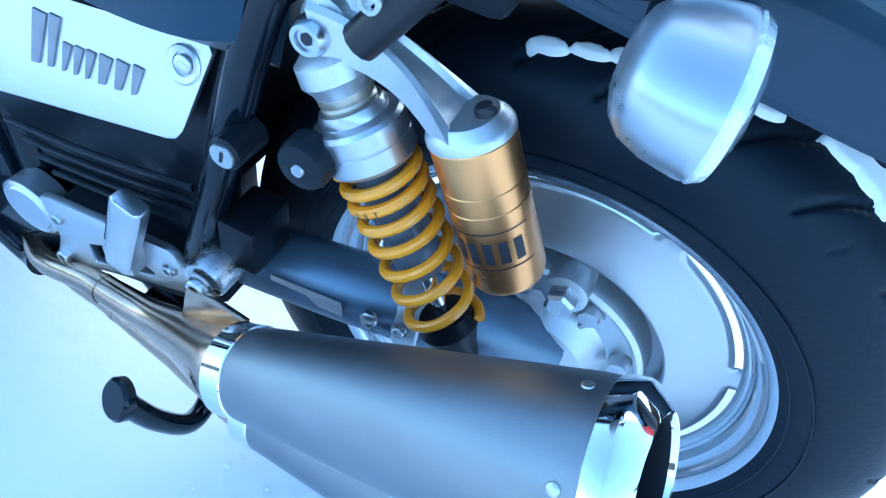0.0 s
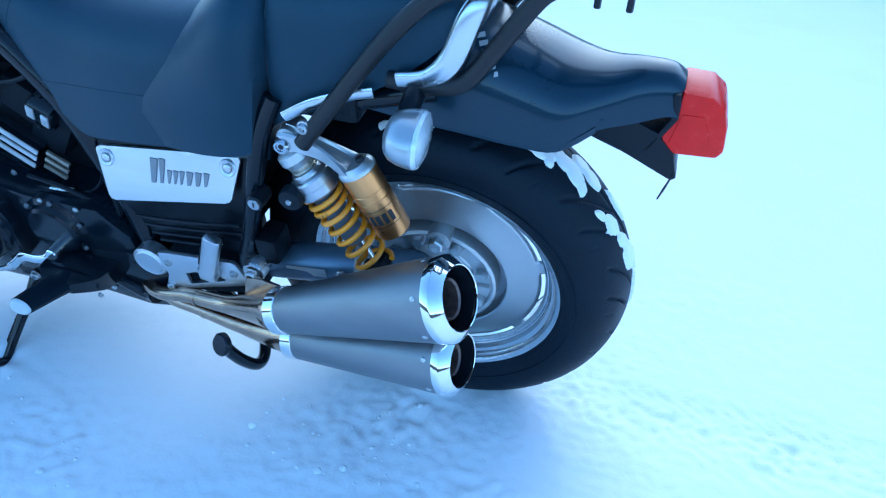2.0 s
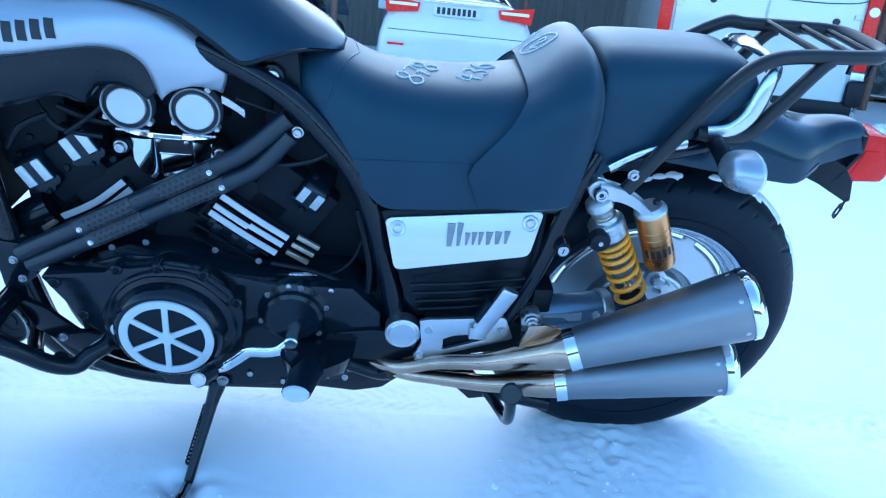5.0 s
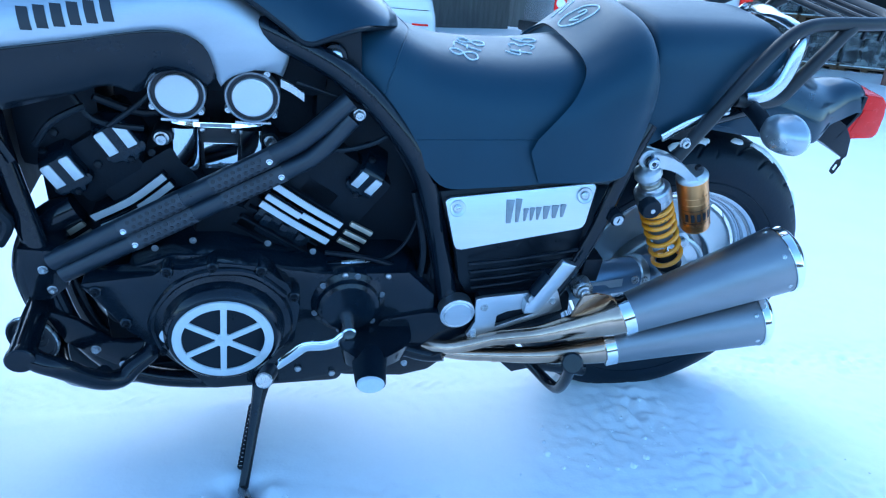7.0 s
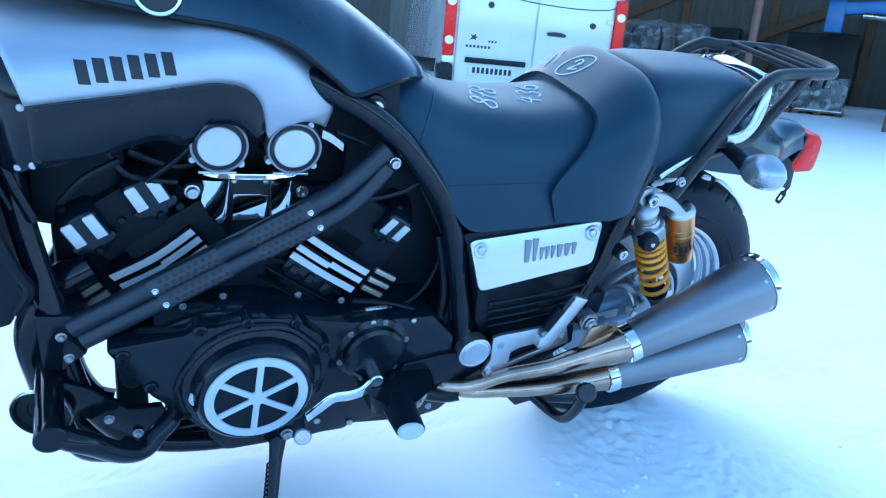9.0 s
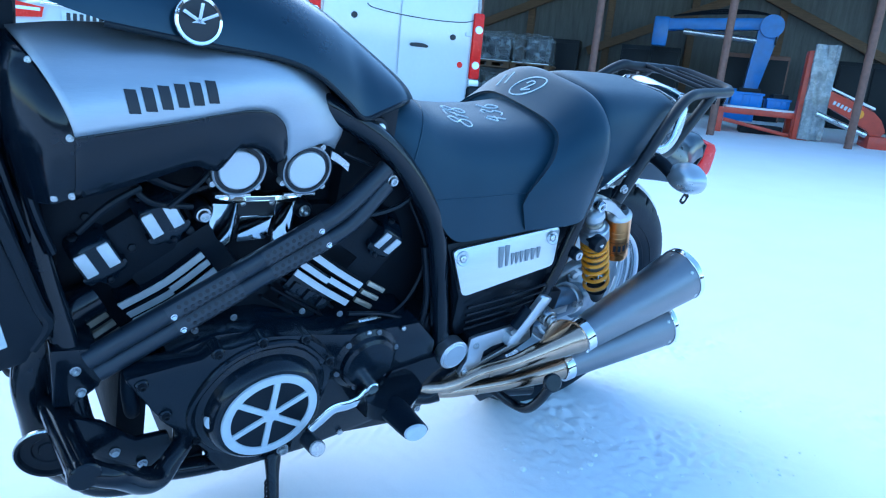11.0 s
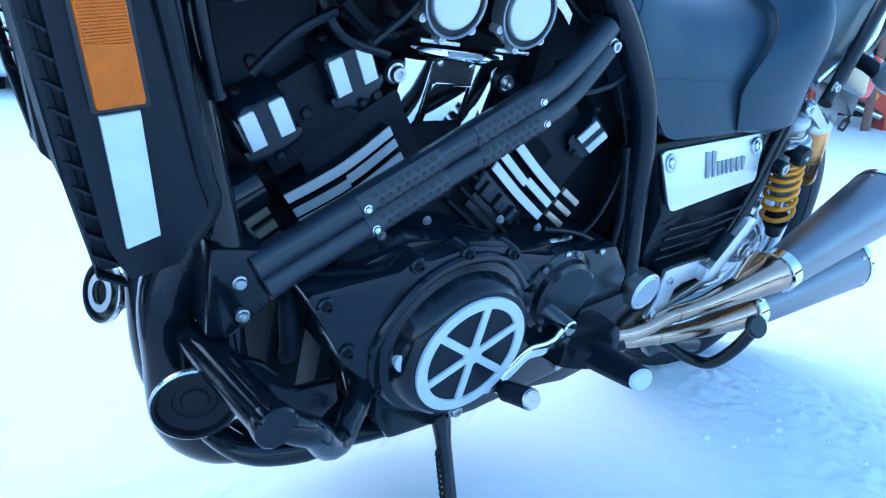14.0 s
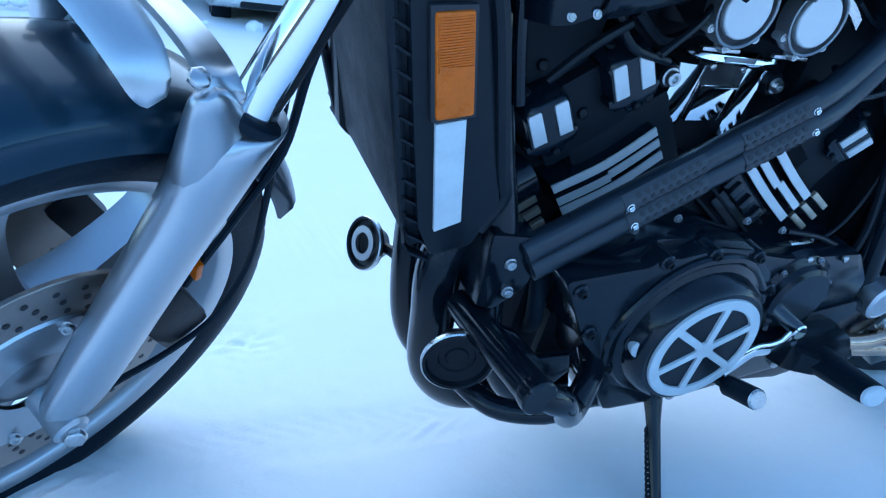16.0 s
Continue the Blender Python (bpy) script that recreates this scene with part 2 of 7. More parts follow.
def soften(bm, w, seg=2, angle=30):
    es = [e for e in bm.edges if len(e.link_faces) == 2 and e.calc_face_angle(0) > radians(angle)]
    if es and w > 0:
        bmesh.ops.bevel(bm, geom=es, offset=w, segments=seg, profile=0.6, affect='EDGES', clamp_overlap=True)
    return bm


def box(c, size, bevel=0.002, m=None, bm=None):
    b = bmesh.new()
    bmesh.ops.create_cube(b, size=1)
    bmesh.ops.scale(b, vec=size, verts=b.verts)
    soften(b, bevel)
    mm = Matrix.Translation(c) @ (m or Matrix())
    b.transform(mm)
    if bm:
        me = bpy.data.meshes.new("t")
        b.to_mesh(me)
        b.free()
        bm.from_mesh(me)
        bpy.data.meshes.remove(me)
        return bm
    return b


def prism(outline, y0, y1, bevel=0.002, holes=(), bm=None, slant=None):
    """An outline in x and z, as thick as from y0 to y1. slant(x, z) shifts it in y."""
    b = bmesh.new()
    edges = []
    for loop in (outline, *holes):
        vs = [b.verts.new((x, y0, z)) for x, z in loop]
        edges += [b.edges.new((vs[i], vs[(i + 1) % len(vs)])) for i in range(len(vs))]
    bmesh.ops.triangle_fill(b, use_beauty=True, use_dissolve=not holes, edges=edges)
    ex = bmesh.ops.extrude_face_region(b, geom=list(b.faces))
    bmesh.ops.translate(b, vec=(0, y1 - y0, 0), verts=[v for v in ex["geom"] if isinstance(v, bmesh.types.BMVert)])
    bmesh.ops.recalc_face_normals(b, faces=b.faces)
    soften(b, bevel)
    if slant:
        for v in b.verts:
            v.co.y += slant(v.co.x, v.co.z)
    if bm:
        me = bpy.data.meshes.new("t")
        b.to_mesh(me)
        b.free()
        bm.from_mesh(me)
        bpy.data.meshes.remove(me)
        return bm
    return b


def loft(sections, smooth=4, caps=True, bm=None):
    """A hull through closed sections with equal numbers of points, smoothed along its length."""
    bm = bm or bmesh.new()
    k = len(sections[0])
    lines = [glide([s[j] for s in sections], smooth) for j in range(k)]
    rings = [[bm.verts.new(lines[j][i]) for j in range(k)] for i in range(len(lines[0]))]
    skin(bm, rings, False, caps)
    return bm


def arch(x, w_low, z_low, w_top, z_top, crown=0.012, n=7, power=2.6, lean=0.0):
    """A closed section at x, symmetric in y: sides from z_low up to a rounded top."""
    pts = []
    h = z_top - z_low
    for i in range(2 * n + 1):
        a = math.pi * i / (2 * n)
        c, s = math.cos(a), math.sin(a)
        cy = -math.copysign(abs(c) ** (2 / power), c)
        sz = abs(s) ** (2 / power)
        w = w_low + (w_top - w_low) * sz
        pts.append((x + lean * sz, cy * w, z_low + sz * h))
    return pts


def ball_bump(n, seed):
    return noise.noise(Vector((n[0] * 3 + seed, n[1] * 3, n[2] * 3)))


def clump(parent_name, pts, label, fine=3):
    """A lump of crusted snow made of overlapping uneven grains."""
    bm = bmesh.new()
    for k, (x, y, z, r) in enumerate(pts):
        g = bmesh.ops.create_icosphere(bm, subdivisions=fine, radius=1)["verts"]
        for v in g:
            n = v.co.normalized()
            d = r * (1 + 0.4 * ball_bump(n, k * 7.3) + 0.09 * noise.noise(n * 7 + Vector((k, 0, 0))))
            v.co = Vector((x, y, z)) + Vector((n.x * d, n.y * d, n.z * d * 0.8))
    return tagged(part(parent_name, bm, SNOW, None, sharp=180), label, "snow", kind="stuff")


from mathutils.bvhtree import BVHTree

# ---- the motorcycle, in its own upright frame: x to its rear, y to its right side, z up, rear axle over x = 0 ----
BIKE = pose(0, 0, -0.010, LEAN, 0, 0)
bike = thing("motorcycle", "dark grey and black motorcycle leaning on its side stand", "motorcycle", BIKE)

_bolt_mesh = {}


def bolt(parent, p, r=0.006, normal=(0, -1, 0), material=STEEL, name="bolt", kind="socket"):
    key = (kind, material.name, name)
    if key not in _bolt_mesh:
        if kind == "socket":
            prof = [(1.25, 0), (1.25, 0.12), (1.0, 0.2), (1.0, 0.75), (0.86, 0.92), (0.52, 0.92), (0.5, 0.35), (0, 0.35)]
        elif kind == "slot":
            prof = [(1.0, 0), (1.0, 0.35), (0.85, 0.5), (0, 0.5)]
        else:
            prof = [(1.0, 0), (1.0, 0.6), (0.8, 0.75), (0, 0.78)]
        b = lathe(prof, (0, 0, 0), (0, 0, 1), 6 if kind == "hex" else 16)
        if kind == "slot":
            box((0, 0, 0.51), (1.5, 0.22, 0.06), 0.0, None, b)
        o = part(name, b, material, parent, sharp=50)
        _bolt_mesh[key] = o
    else:
        o = again(_bolt_mesh[key], Matrix(), parent)
    q = Vector(normal).to_track_quat('Z', 'Y')
    o.matrix_basis = Matrix.LocRotScale(Vector(p), q, (r, r, r))
    return o


AX = Vector((0, 0, 0.32))


# rear wheel
def tyre_mesh(R, half, rim_r, segs, groove_n, depth, groove):
    """A round-shouldered tyre about the y axis at the origin, with tread grooves cut into it."""
    prof = []
    side = [(-0.03, 0.64), (0.05, 0.75), (0.2, 0.91), (0.4, 1.0), (0.58, 0.985), (0.74, 0.88), (0.86, 0.69), (0.945, 0.43), (0.988, 0.2), (1, 0)]
    half_line = [(p.x, p.y) for p in glide([(a, b, 0) for a, b in side], 5)]
    prof = [(rim_r + (R - rim_r) * a, -half * b) for a, b in half_line] + [(rim_r + (R - rim_r) * a, half * b) for a, b in half_line[-2::-1]]
    bm = bmesh.new()
    rings = []
    for j in range(segs):
        a = 2 * math.pi * j / segs
        ring = []
        for r, y in prof:
            if r > rim_r + 0.55 * (R - rim_r):
                r -= depth * groove((a / (2 * math.pi) * groove_n) % 1.0, y / half)
            ring.append(bm.verts.new((r * math.sin(a), y, r * math.cos(a))))
        rings.append(ring)
    k = len(prof)
    for j in range(segs):
        a, b = rings[j], rings[(j + 1) % segs]
        for i in range(k - 1):
            bm.faces.new((a[i], a[i + 1], b[i + 1], b[i]))
    return bm


def dip(w, at, half):
    """A soft-edged cut centred on at."""
    d = abs((w - at + 0.5) % 1.0 - 0.5) / half
    return 0.0 if d >= 1 else min(1.0, 1.6 * (1 - d))


def rear_groove(u, v):
    s = abs(v)
    if s < 0.035:
        return 1.0
    w = (u + s * 1.15 - 0.35 * s * s + (0.5 if v > 0 else 0)) % 1.0
    long_ = max(0.0, min(1.0, (s - 0.08) / 0.05)) * max(0.0, min(1.0, (0.80 - s) / 0.06))
    short = max(0.0, min(1.0, (s - 0.40) / 0.05)) * max(0.0, min(1.0, (0.90 - s) / 0.05))
    pin = dip(w, 0.82, 0.018) * (0.80 < s < 0.88)
    return max(dip(w, 0.1, 0.036) * long_, dip(w, 0.55, 0.028) * short, 0.6 * pin)


bm = tyre_mesh(0.324, 0.078, 0.208, 960, 13, 0.0042, rear_groove)
bm.transform(Matrix.Translation(AX))
RIM_PROF = [(0.209, -0.046), (0.2155, -0.0555), (0.2190, -0.0575), (0.2185, -0.0515), (0.2115, -0.046), (0.2, -0.040), (0.197, -0.031), (0.193, -0.028), (0.191, -0.0285)]
rim = lathe(RIM_PROF, AX, (0, 1, 0), 120)
wheel = part("rear_wheel", rim, SATIN, bike, "silver dished alloy rear wheel")
sm = wheel.modifiers.new("thick", 'SOLIDIFY')
sm.thickness, sm.offset = 0.006, 1
# turned dish with five slots near its outer edge
DISH = [(0.192, -0.028), (0.188, -0.0235), (0.186, -0.022), (0.1795, -0.0224), (0.172, -0.0240), (0.155, -0.029), (0.140, -0.034), (0.128, -0.0385), (0.1245, -0.0395), (0.1225, -0.0385), (0.1215, -0.036), (0.1205, -0.016)]
dish = lathe(DISH, (0, 0, 0), (0, 1, 0), 160)
bmesh.ops.delete(dish, geom=[f for f in dish.faces if 0.180 < math.hypot(f.calc_center_median().x, f.calc_center_median().z) < 0.1855 and (math.degrees(math.atan2(f.calc_center_median().z, f.calc_center_median().x)) - 20) % 51.43 < 42], context='FACES')
dish_ob = part("dish", dish, TURNED, wheel, "turned silver dish with slots", 25)
dish_ob.location = AX
sm = dish_ob.modifiers.new("thick", 'SOLIDIFY')
sm.thickness, sm.offset = 0.005, 1
rear_tyre = part("tyre", bm, RUBBER, wheel, "black treaded tyre with snow in its grooves", 70)
for rr, yy in ((0.226, -0.0665), (0.243, -0.0755), (0.281, -0.0715)):
    part("sidewall_ridge", lathe([(rr - 0.0015, yy + 0.002), (rr - 0.0008, yy - 0.0016), (rr + 0.0008, yy - 0.0016), (rr + 0.0015, yy + 0.002)], AX, (0, 1, 0), 120), RUBBER, rear_tyre)
bm = lathe([(0.208, 0.047), (0.216, 0.057), (0.2, 0.036), (0.19, 0.0), (0.194, -0.03)], AX, (0, 1, 0), 90)
part("barrel", bm, SATIN, wheel)
part("hub_wall", lathe([(0.122, -0.012), (0.122, -0.018), (0.05, -0.018), (0.05, -0.012)], AX, (0, 1, 0), 48), WHEEL, wheel)
# final drive case
bm = lathe([(0.108, 0.03), (0.108, -0.042), (0.1065, -0.047), (0.102, -0.050), (0.0985, -0.0485), (0.096, -0.041), (0.072, -0.043), (0.066, -0.05), (0.056, -0.068), (0.03, -0.076), (0.028, -0.086), (0, -0.086)], AX, (0, 1, 0), 80)
drive = part("final_drive", bm, CAST, bike, "cast aluminium shaft drive case")
for k in range(8):
    a = radians(20 + 45 * k)
    p = AX + Vector((0.085 * math.cos(a), -0.042, 0.085 * math.sin(a)))
    bm = lathe([(0.0115, 0.01), (0.0105, -0.010), (0.009, -0.014), (0, -0.0145)], p, (0, 1, 0), 16)
    part("boss", bm, CAST, drive)
bm = lathe([(0.02, 0.02), (0.02, -0.012), (0.016, -0.014), (0, -0.014)], (0.009, -0.050, 0.422), (0, 1, 0), 20)
part("filler_boss", bm, CAST, drive)
bm = lathe([(0.014, 0), (0.014, -0.012), (0.011, -0.015), (0, -0.015)], (0.009, -0.064, 0.422), (0, 1, 0), 6)
part("filler_plug", bm, STEEL, drive)
for a0 in (0, 60, 120, 180, 240, 300):
    m = Matrix.Translation(AX) @ Matrix.Rotation(radians(a0), 4, 'Y')
    bm = box((0.074, -0.045, 0), (0.04, 0.012, 0.006), 0.002)
    bm.transform(m)
    part("rib", bm, CAST, drive)

# swing arm
bm = tube([(-0.42, -0.125, 0.345), (-0.3, -0.125, 0.36), (-0.16, -0.12, 0.38), (-0.07, -0.1, 0.375), (0.0, -0.06, 0.33)], [0.03, 0.031, 0.033, 0.034, 0.045], 18)
arm = part("swing_arm", bm, BLUEGREY, bike, "grey shaft-drive swing arm tube")
part("collar", lathe([(0.034, 0), (0.037, 0.003), (0.037, 0.02), (0.034, 0.023)], (-0.115, -0.112, 0.381), (1, 0.25, -0.03), 24), CAST, arm)
bolt(arm, (-0.125, -0.15, 0.395), 0.008, (0, -1, 0.3), kind="hex")
bolt(arm, (-0.10, -0.145, 0.39), 0.006, (0, -1, 0.3))
part("warning_label", box((-0.185, -0.153, 0.386), (0.07, 0.001, 0.018), 0.0002, Matrix.Rotation(radians(-8), 4, 'Y')), CAST, arm)
part("arm_right", tube([(-0.42, 0.125, 0.345), (-0.2, 0.13, 0.36), (0, 0.1, 0.33)], 0.028, 14), BLACK, arm)

# shock absorber
TOP, BOT = Vector((-0.180, -0.145, 0.636)), Vector((-0.045, -0.143, 0.398))
SD = (BOT - TOP).normalized()


shock = part("shock_absorber", lathe([(0.0, 0.006), (0.015, 0.008), (0.0225, 0.014), (0.0235, 0.026), (0.019, 0.033), (0.018, 0.038)], TOP, SD, 28), CAST, bike, "piggyback rear shock absorber with yellow coil spring")
part("threaded_ring", lathe([(0.0, 0.036), (0.0185, 0.036), (0.0185, 0.040), (0.0175, 0.042), (0.0185, 0.044), (0.0175, 0.046), (0.0185, 0.048), (0.0, 0.050)], TOP, SD, 28), DULL, shock, "dull threaded ring")
part("preload_collar", lathe([(0.0, 0.046), (0.021, 0.046), (0.023, 0.050), (0.023, 0.053), (0.029, 0.055), (0.031, 0.058), (0.031, 0.069), (0.0305, 0.0695), (0.0305, 0.0705), (0.031, 0.071), (0.031, 0.083), (0.029, 0.086), (0, 0.086)], TOP, SD, 40), FORGED, shock)
part("eye", lathe([(0, 0.024), (0.009, 0.024), (0.0165, 0.02), (0.0165, -0.018), (0.009, -0.02), (0, -0.02)], TOP + Vector((0.004, 0.02, 0.006)), (0, -1, 0), 28), CAST, shock)
part("damper_tube", lathe([(0, 0.08), (0.0185, 0.08), (0.0185, 0.178), (0.016, 0.182), (0, 0.182)], TOP, SD, 28), BLUEGREY, shock)
part("rod", lathe([(0, 0.18), (0.006, 0.18), (0.006, 0.25), (0, 0.25)], TOP, SD, 16), CHROME, shock)
part("lower_mount", lathe([(0, 0.225), (0.02, 0.228), (0.024, 0.24), (0.016, 0.262), (0.014, 0.275), (0, 0.28)], TOP, SD, 24), DARK, shock)
s1 = SD.orthogonal().normalized()
s2 = SD.cross(s1)
pts = []
TURNS = 7.6
for i in range(int(TURNS * 26) + 1):
    u = i / (TURNS * 26)
    a = u * TURNS * 2 * math.pi
    d = 0.089 + 0.149 * (0.46 * u + 0.54 * u ** 1.9)
    pts.append(TOP + SD * d + (s1 * math.cos(a) + s2 * math.sin(a)) * 0.0262)
part("coil_spring", tube(pts, 0.0043, 10, 1), YELLOW, shock, "yellow painted coil spring")
part("top_nut", lathe([(0, 0.0385), (0.006, 0.0385), (0.0068, 0.041), (0.0095, 0.041), (0.0115, 0.038), (0.012, 0.033), (0.012, 0.022), (0.01, 0.018), (0, 0.018)], TOP + Vector((0.004, 0.02, 0.006)), (0, -1, 0), 24), SATIN, shock, "chrome cap nut")
part("screw_socket", lathe([(0, 0.039), (0.0042, 0.039), (0.0042, 0.037), (0, 0.037)], TOP + Vector((0.004, 0.02, 0.006)), (0, -1, 0), 6), INK, shock)
# part number printed round one coil
TYPE = "380-05 L37"
for k, ch in enumerate(TYPE):
    if ch == " ":
        continue
    cu = bpy.data.curves.new("number", 'FONT')
    cu.body, cu.size, cu.align_x, cu.align_y = ch, 0.0064, 'CENTER', 'CENTER'
    to = bpy.data.objects.new("number", cu)
    scene.collection.objects.link(to)
    me = bpy.data.meshes.new_from_object(to.evaluated_get(bpy.context.evaluated_depsgraph_get()))
    bpy.data.objects.remove(to)
    bm = bmesh.new()
    bm.from_mesh(me)
    bpy.data.meshes.remove(me)
    u = (2.0 * 26 - 4.6 + 1.0 * k) / (TURNS * 26)
    a = u * TURNS * 2 * math.pi
    d = 0.089 + 0.149 * (0.46 * u + 0.54 * u ** 1.9)
    n_ = s1 * math.cos(a) + s2 * math.sin(a)
    along_ = (s2 * math.cos(a) - s1 * math.sin(a))
    if along_.x < 0:
        along_ = -along_
    up_ = n_.cross(along_)
    if up_.dot(-SD) < 0:
        up_ = -up_
    p = TOP + SD * d + n_ * 0.0307
    bm.transform(Matrix(((along_.x, up_.x, n_.x, p.x), (along_.y, up_.y, n_.y, p.y), (along_.z, up_.z, n_.z, p.z), (0, 0, 0, 1))))
    part("number", bm, INK, shock, "small black printed figure")
# remote reservoir and its arm
RT, RB = Vector((-0.079, -0.140, 0.609)), Vector((-0.031, -0.137, 0.505))
RD = (RB - RT).normalized()
RL = (RB - RT).length
res = part("reservoir", lathe([(0, 0), (0.0255, 0.0), (0.0268, 0.002), (0.0268, 0.030), (0.0262, 0.0305), (0.0262, 0.0315), (0.0268, 0.032), (0.0268, 0.044), (0.0262, 0.0445), (0.0262, 0.0455), (0.0268, 0.046), (0.0268, RL - 0.008), (0.025, RL - 0.003), (0.021, RL), (0, RL)], RT, RD, 48), GOLD, shock, "gold anodised gas reservoir")
part("reservoir_cap", lathe([(0, -0.012), (0.02, -0.012), (0.026, -0.006), (0.0275, -0.003), (0.0275, 0.0005), (0, 0.001)], RT, RD, 36), CAST, res)
part("adjuster", lathe([(0, -0.019), (0.005, -0.019), (0.0065, -0.017), (0.0065, -0.006), (0, -0.004)], RT + Vector((0.012, 0, 0.004)), RD, 12), INK, res, "small black adjuster screw")
# maker's name on the reservoir as plain dark blocks
r1 = Vector((0, -1, 0)) - RD * RD.dot(Vector((0, -1, 0)))
r1.normalize()
r2 = RD.cross(r1)
for k in range(6):
    bmw = bmesh.new()
    for (u0, u1) in ((0.0, 0.62),):
        rings = []
        for h in (RL * 0.57, RL * 0.72):
            rings.append([bmw.verts.new(RT + RD * h + (r1 * math.cos(a) + r2 * math.sin(a)) * 0.02705) for a in [radians(-62 + 22 * k + 22 * (u0 + (u1 - u0) * j / 4)) for j in range(5)]])
        for j in range(4):
            bmw.faces.new((rings[0][j], rings[0][j + 1], rings[1][j + 1], rings[1][j]))
    part("mark", bmw, INK, res)
for h in (0.50, 0.755):
    bmw = bmesh.new()
    rings = [[bmw.verts.new(RT + RD * (RL * hh) + (r1 * math.cos(a) + r2 * math.sin(a)) * 0.02704) for a in [radians(-75 + 150 * j / 30) for j in range(31)]] for hh in (h, h + 0.008)]
    for j in range(30):
        bmw.faces.new((rings[0][j], rings[0][j + 1], rings[1][j + 1], rings[1][j]))
    part("line", bmw, INK, res)

# cast bridge from the shock's eye to the reservoir, with a raised rib along each edge
AM = []
for u in range(9):
    f_ = u / 8
    c_ = TOP.lerp(RT, f_) + Vector((0.004 * (1 - f_), 0, 0.010 * (1 - f_) - 0.004 * f_ + 0.010 * math.sin(math.pi * f_)))
    w_, h_ = 0.0150 - 0.006 * math.sin(math.pi * f_) + 0.011 * f_ ** 2, 0.0145 - 0.004 * f_
    AM.append([c_ + Vector((-0.3 * dz, y, dz)) for y, dz in ((-w_, h_ * 0.8), (-w_ * 0.72, h_), (-w_ * 0.55, h_ * 0.62), (w_ * 0.55, h_ * 0.62), (w_ * 0.72, h_), (w_, h_ * 0.8), (w_, -h_), (-w_, -h_))])
bm = loft(AM, 2)
soften(bm, 0.0012, 1, 45)
part("reservoir_arm", bm, CAST, shock, "cast aluminium bridge")
bolt(shock, (-0.142, -0.145, 0.648), 0.005, (0.3, -0.3, 1))
knob = part("preload_knob", lathe([(0, 0.024), (0.006, 0.024), (0.016, 0.022), (0.018, 0.018), (0.018, 0.004), (0.01, 0.0), (0.008, -0.02), (0, -0.02)], (-0.166, -0.165, 0.568), (0, -1, 0), 14), PLASTIC, shock, "black fluted adjuster knob")
part("knob_screw", lathe([(0, 0.0255), (0.004, 0.0255), (0.005, 0.023), (0, 0.023)], (-0.166, -0.165, 0.568), (0, -1, 0), 14), STEEL, knob)
part("knob_arm", tube([(-0.166, -0.165, 0.572), (-0.15, -0.155, 0.575), (-0.135, -0.147, 0.572)], 0.008, 10), FORGED, shock)

# mufflers


def muffler(f, e, rf, re, name_label):
    f, e = Vector(f), Vector(e)
    d = (e - f).normalized()
    L = (e - f).length
    s = Vector((0, -1, 0)) - d * d.dot(Vector((0, -1, 0)))
    s.normalize()

    def slash(bm):
        for v in bm.verts:
            h = (v.co - f).dot(d)
            k = max(0.0, min(1.0, (h - L - 0.002) / 0.028))
            v.co += d * (-0.05 * k * ((v.co - f).dot(s) - (e - f).dot(s)))
        return bm

    body = part("muffler", lathe([(0, 0.0), (rf, 0.0), (rf + 0.001, 0.004), (rf + (re - rf) * 0.25, L * 0.22), (rf + (re - rf) * 0.6, L * 0.58), (re, L - 0.004), (re, L + 0.012), (re * 0.9, L + 0.013)], f, d, 64), MUFFLER, bike, name_label)
    part("front_clamp", lathe([(rf - 0.002, -0.008), (rf + 0.003, -0.007), (rf + 0.003, 0.012), (rf + 0.001, 0.013)], f, d, 48), CHROME, body, "chrome band")
    part("end_cap", slash(lathe([(re + 0.001, L + 0.009), (re + 0.002, L + 0.010), (re + 0.0022, L + 0.021), (re + 0.001, L + 0.0235), (re * 0.80, L + 0.034), (re * 0.77, L + 0.0352), (re * 0.745, L + 0.0345), (re * 0.735, L + 0.031)], f, d, 64)), CHROME, body, "polished chrome end cap")
    # Inner wall, dark from the lip inwards.
    part("inner_tube", slash(lathe([(re * 0.735, L + 0.031), (re * 0.72, L + 0.026), (re * 0.72, L - 0.03), (re * 0.46, L - 0.034)], f, d, 40)), DARK, body, "dark inner wall of the muffler tip")
    part("core_tube", lathe([(re * 0.50, L - 0.034), (re * 0.50, L + 0.016), (re * 0.47, L + 0.020), (re * 0.43, L + 0.017), (re * 0.42, L - 0.1), (0, L - 0.1)], f, d, 32), SOOT, body, "heat-browned inner core tube")
    u = d.cross(s)
    for a in (-48, 10, 68, 130, 190, 250):
        nrm = s * math.cos(radians(a)) + u * math.sin(radians(a))
        o = bolt(body, f + d * (L - 0.003) + nrm * (re - 0.0012), 0.0042, nrm, STEEL, "rivet", "slot")
    return body


M1 = muffler((-0.186, -0.236, 0.383), (0.066, -0.2425, 0.500), 0.0345, 0.058, "upper conical grey muffler with chrome tip")
M2 = muffler((-0.186, -0.222, 0.294), (0.07, -0.242, 0.3695), 0.0305, 0.0515, "lower conical grey muffler with chrome tip")
hp = part("exhaust_pipe", tube([(-0.56, -0.13, 0.255), (-0.48, -0.185, 0.277), (-0.40, -0.195, 0.302), (-0.32, -0.205, 0.318), (-0.26, -0.217, 0.343), (-0.2, -0.234, 0.376), (-0.182, -0.236, 0.385)], [0.013, 0.0125, 0.0128, 0.0155, 0.023, 0.0325, 0.0335], 20), HEAT, bike, "heat-tinted steel link pipe")
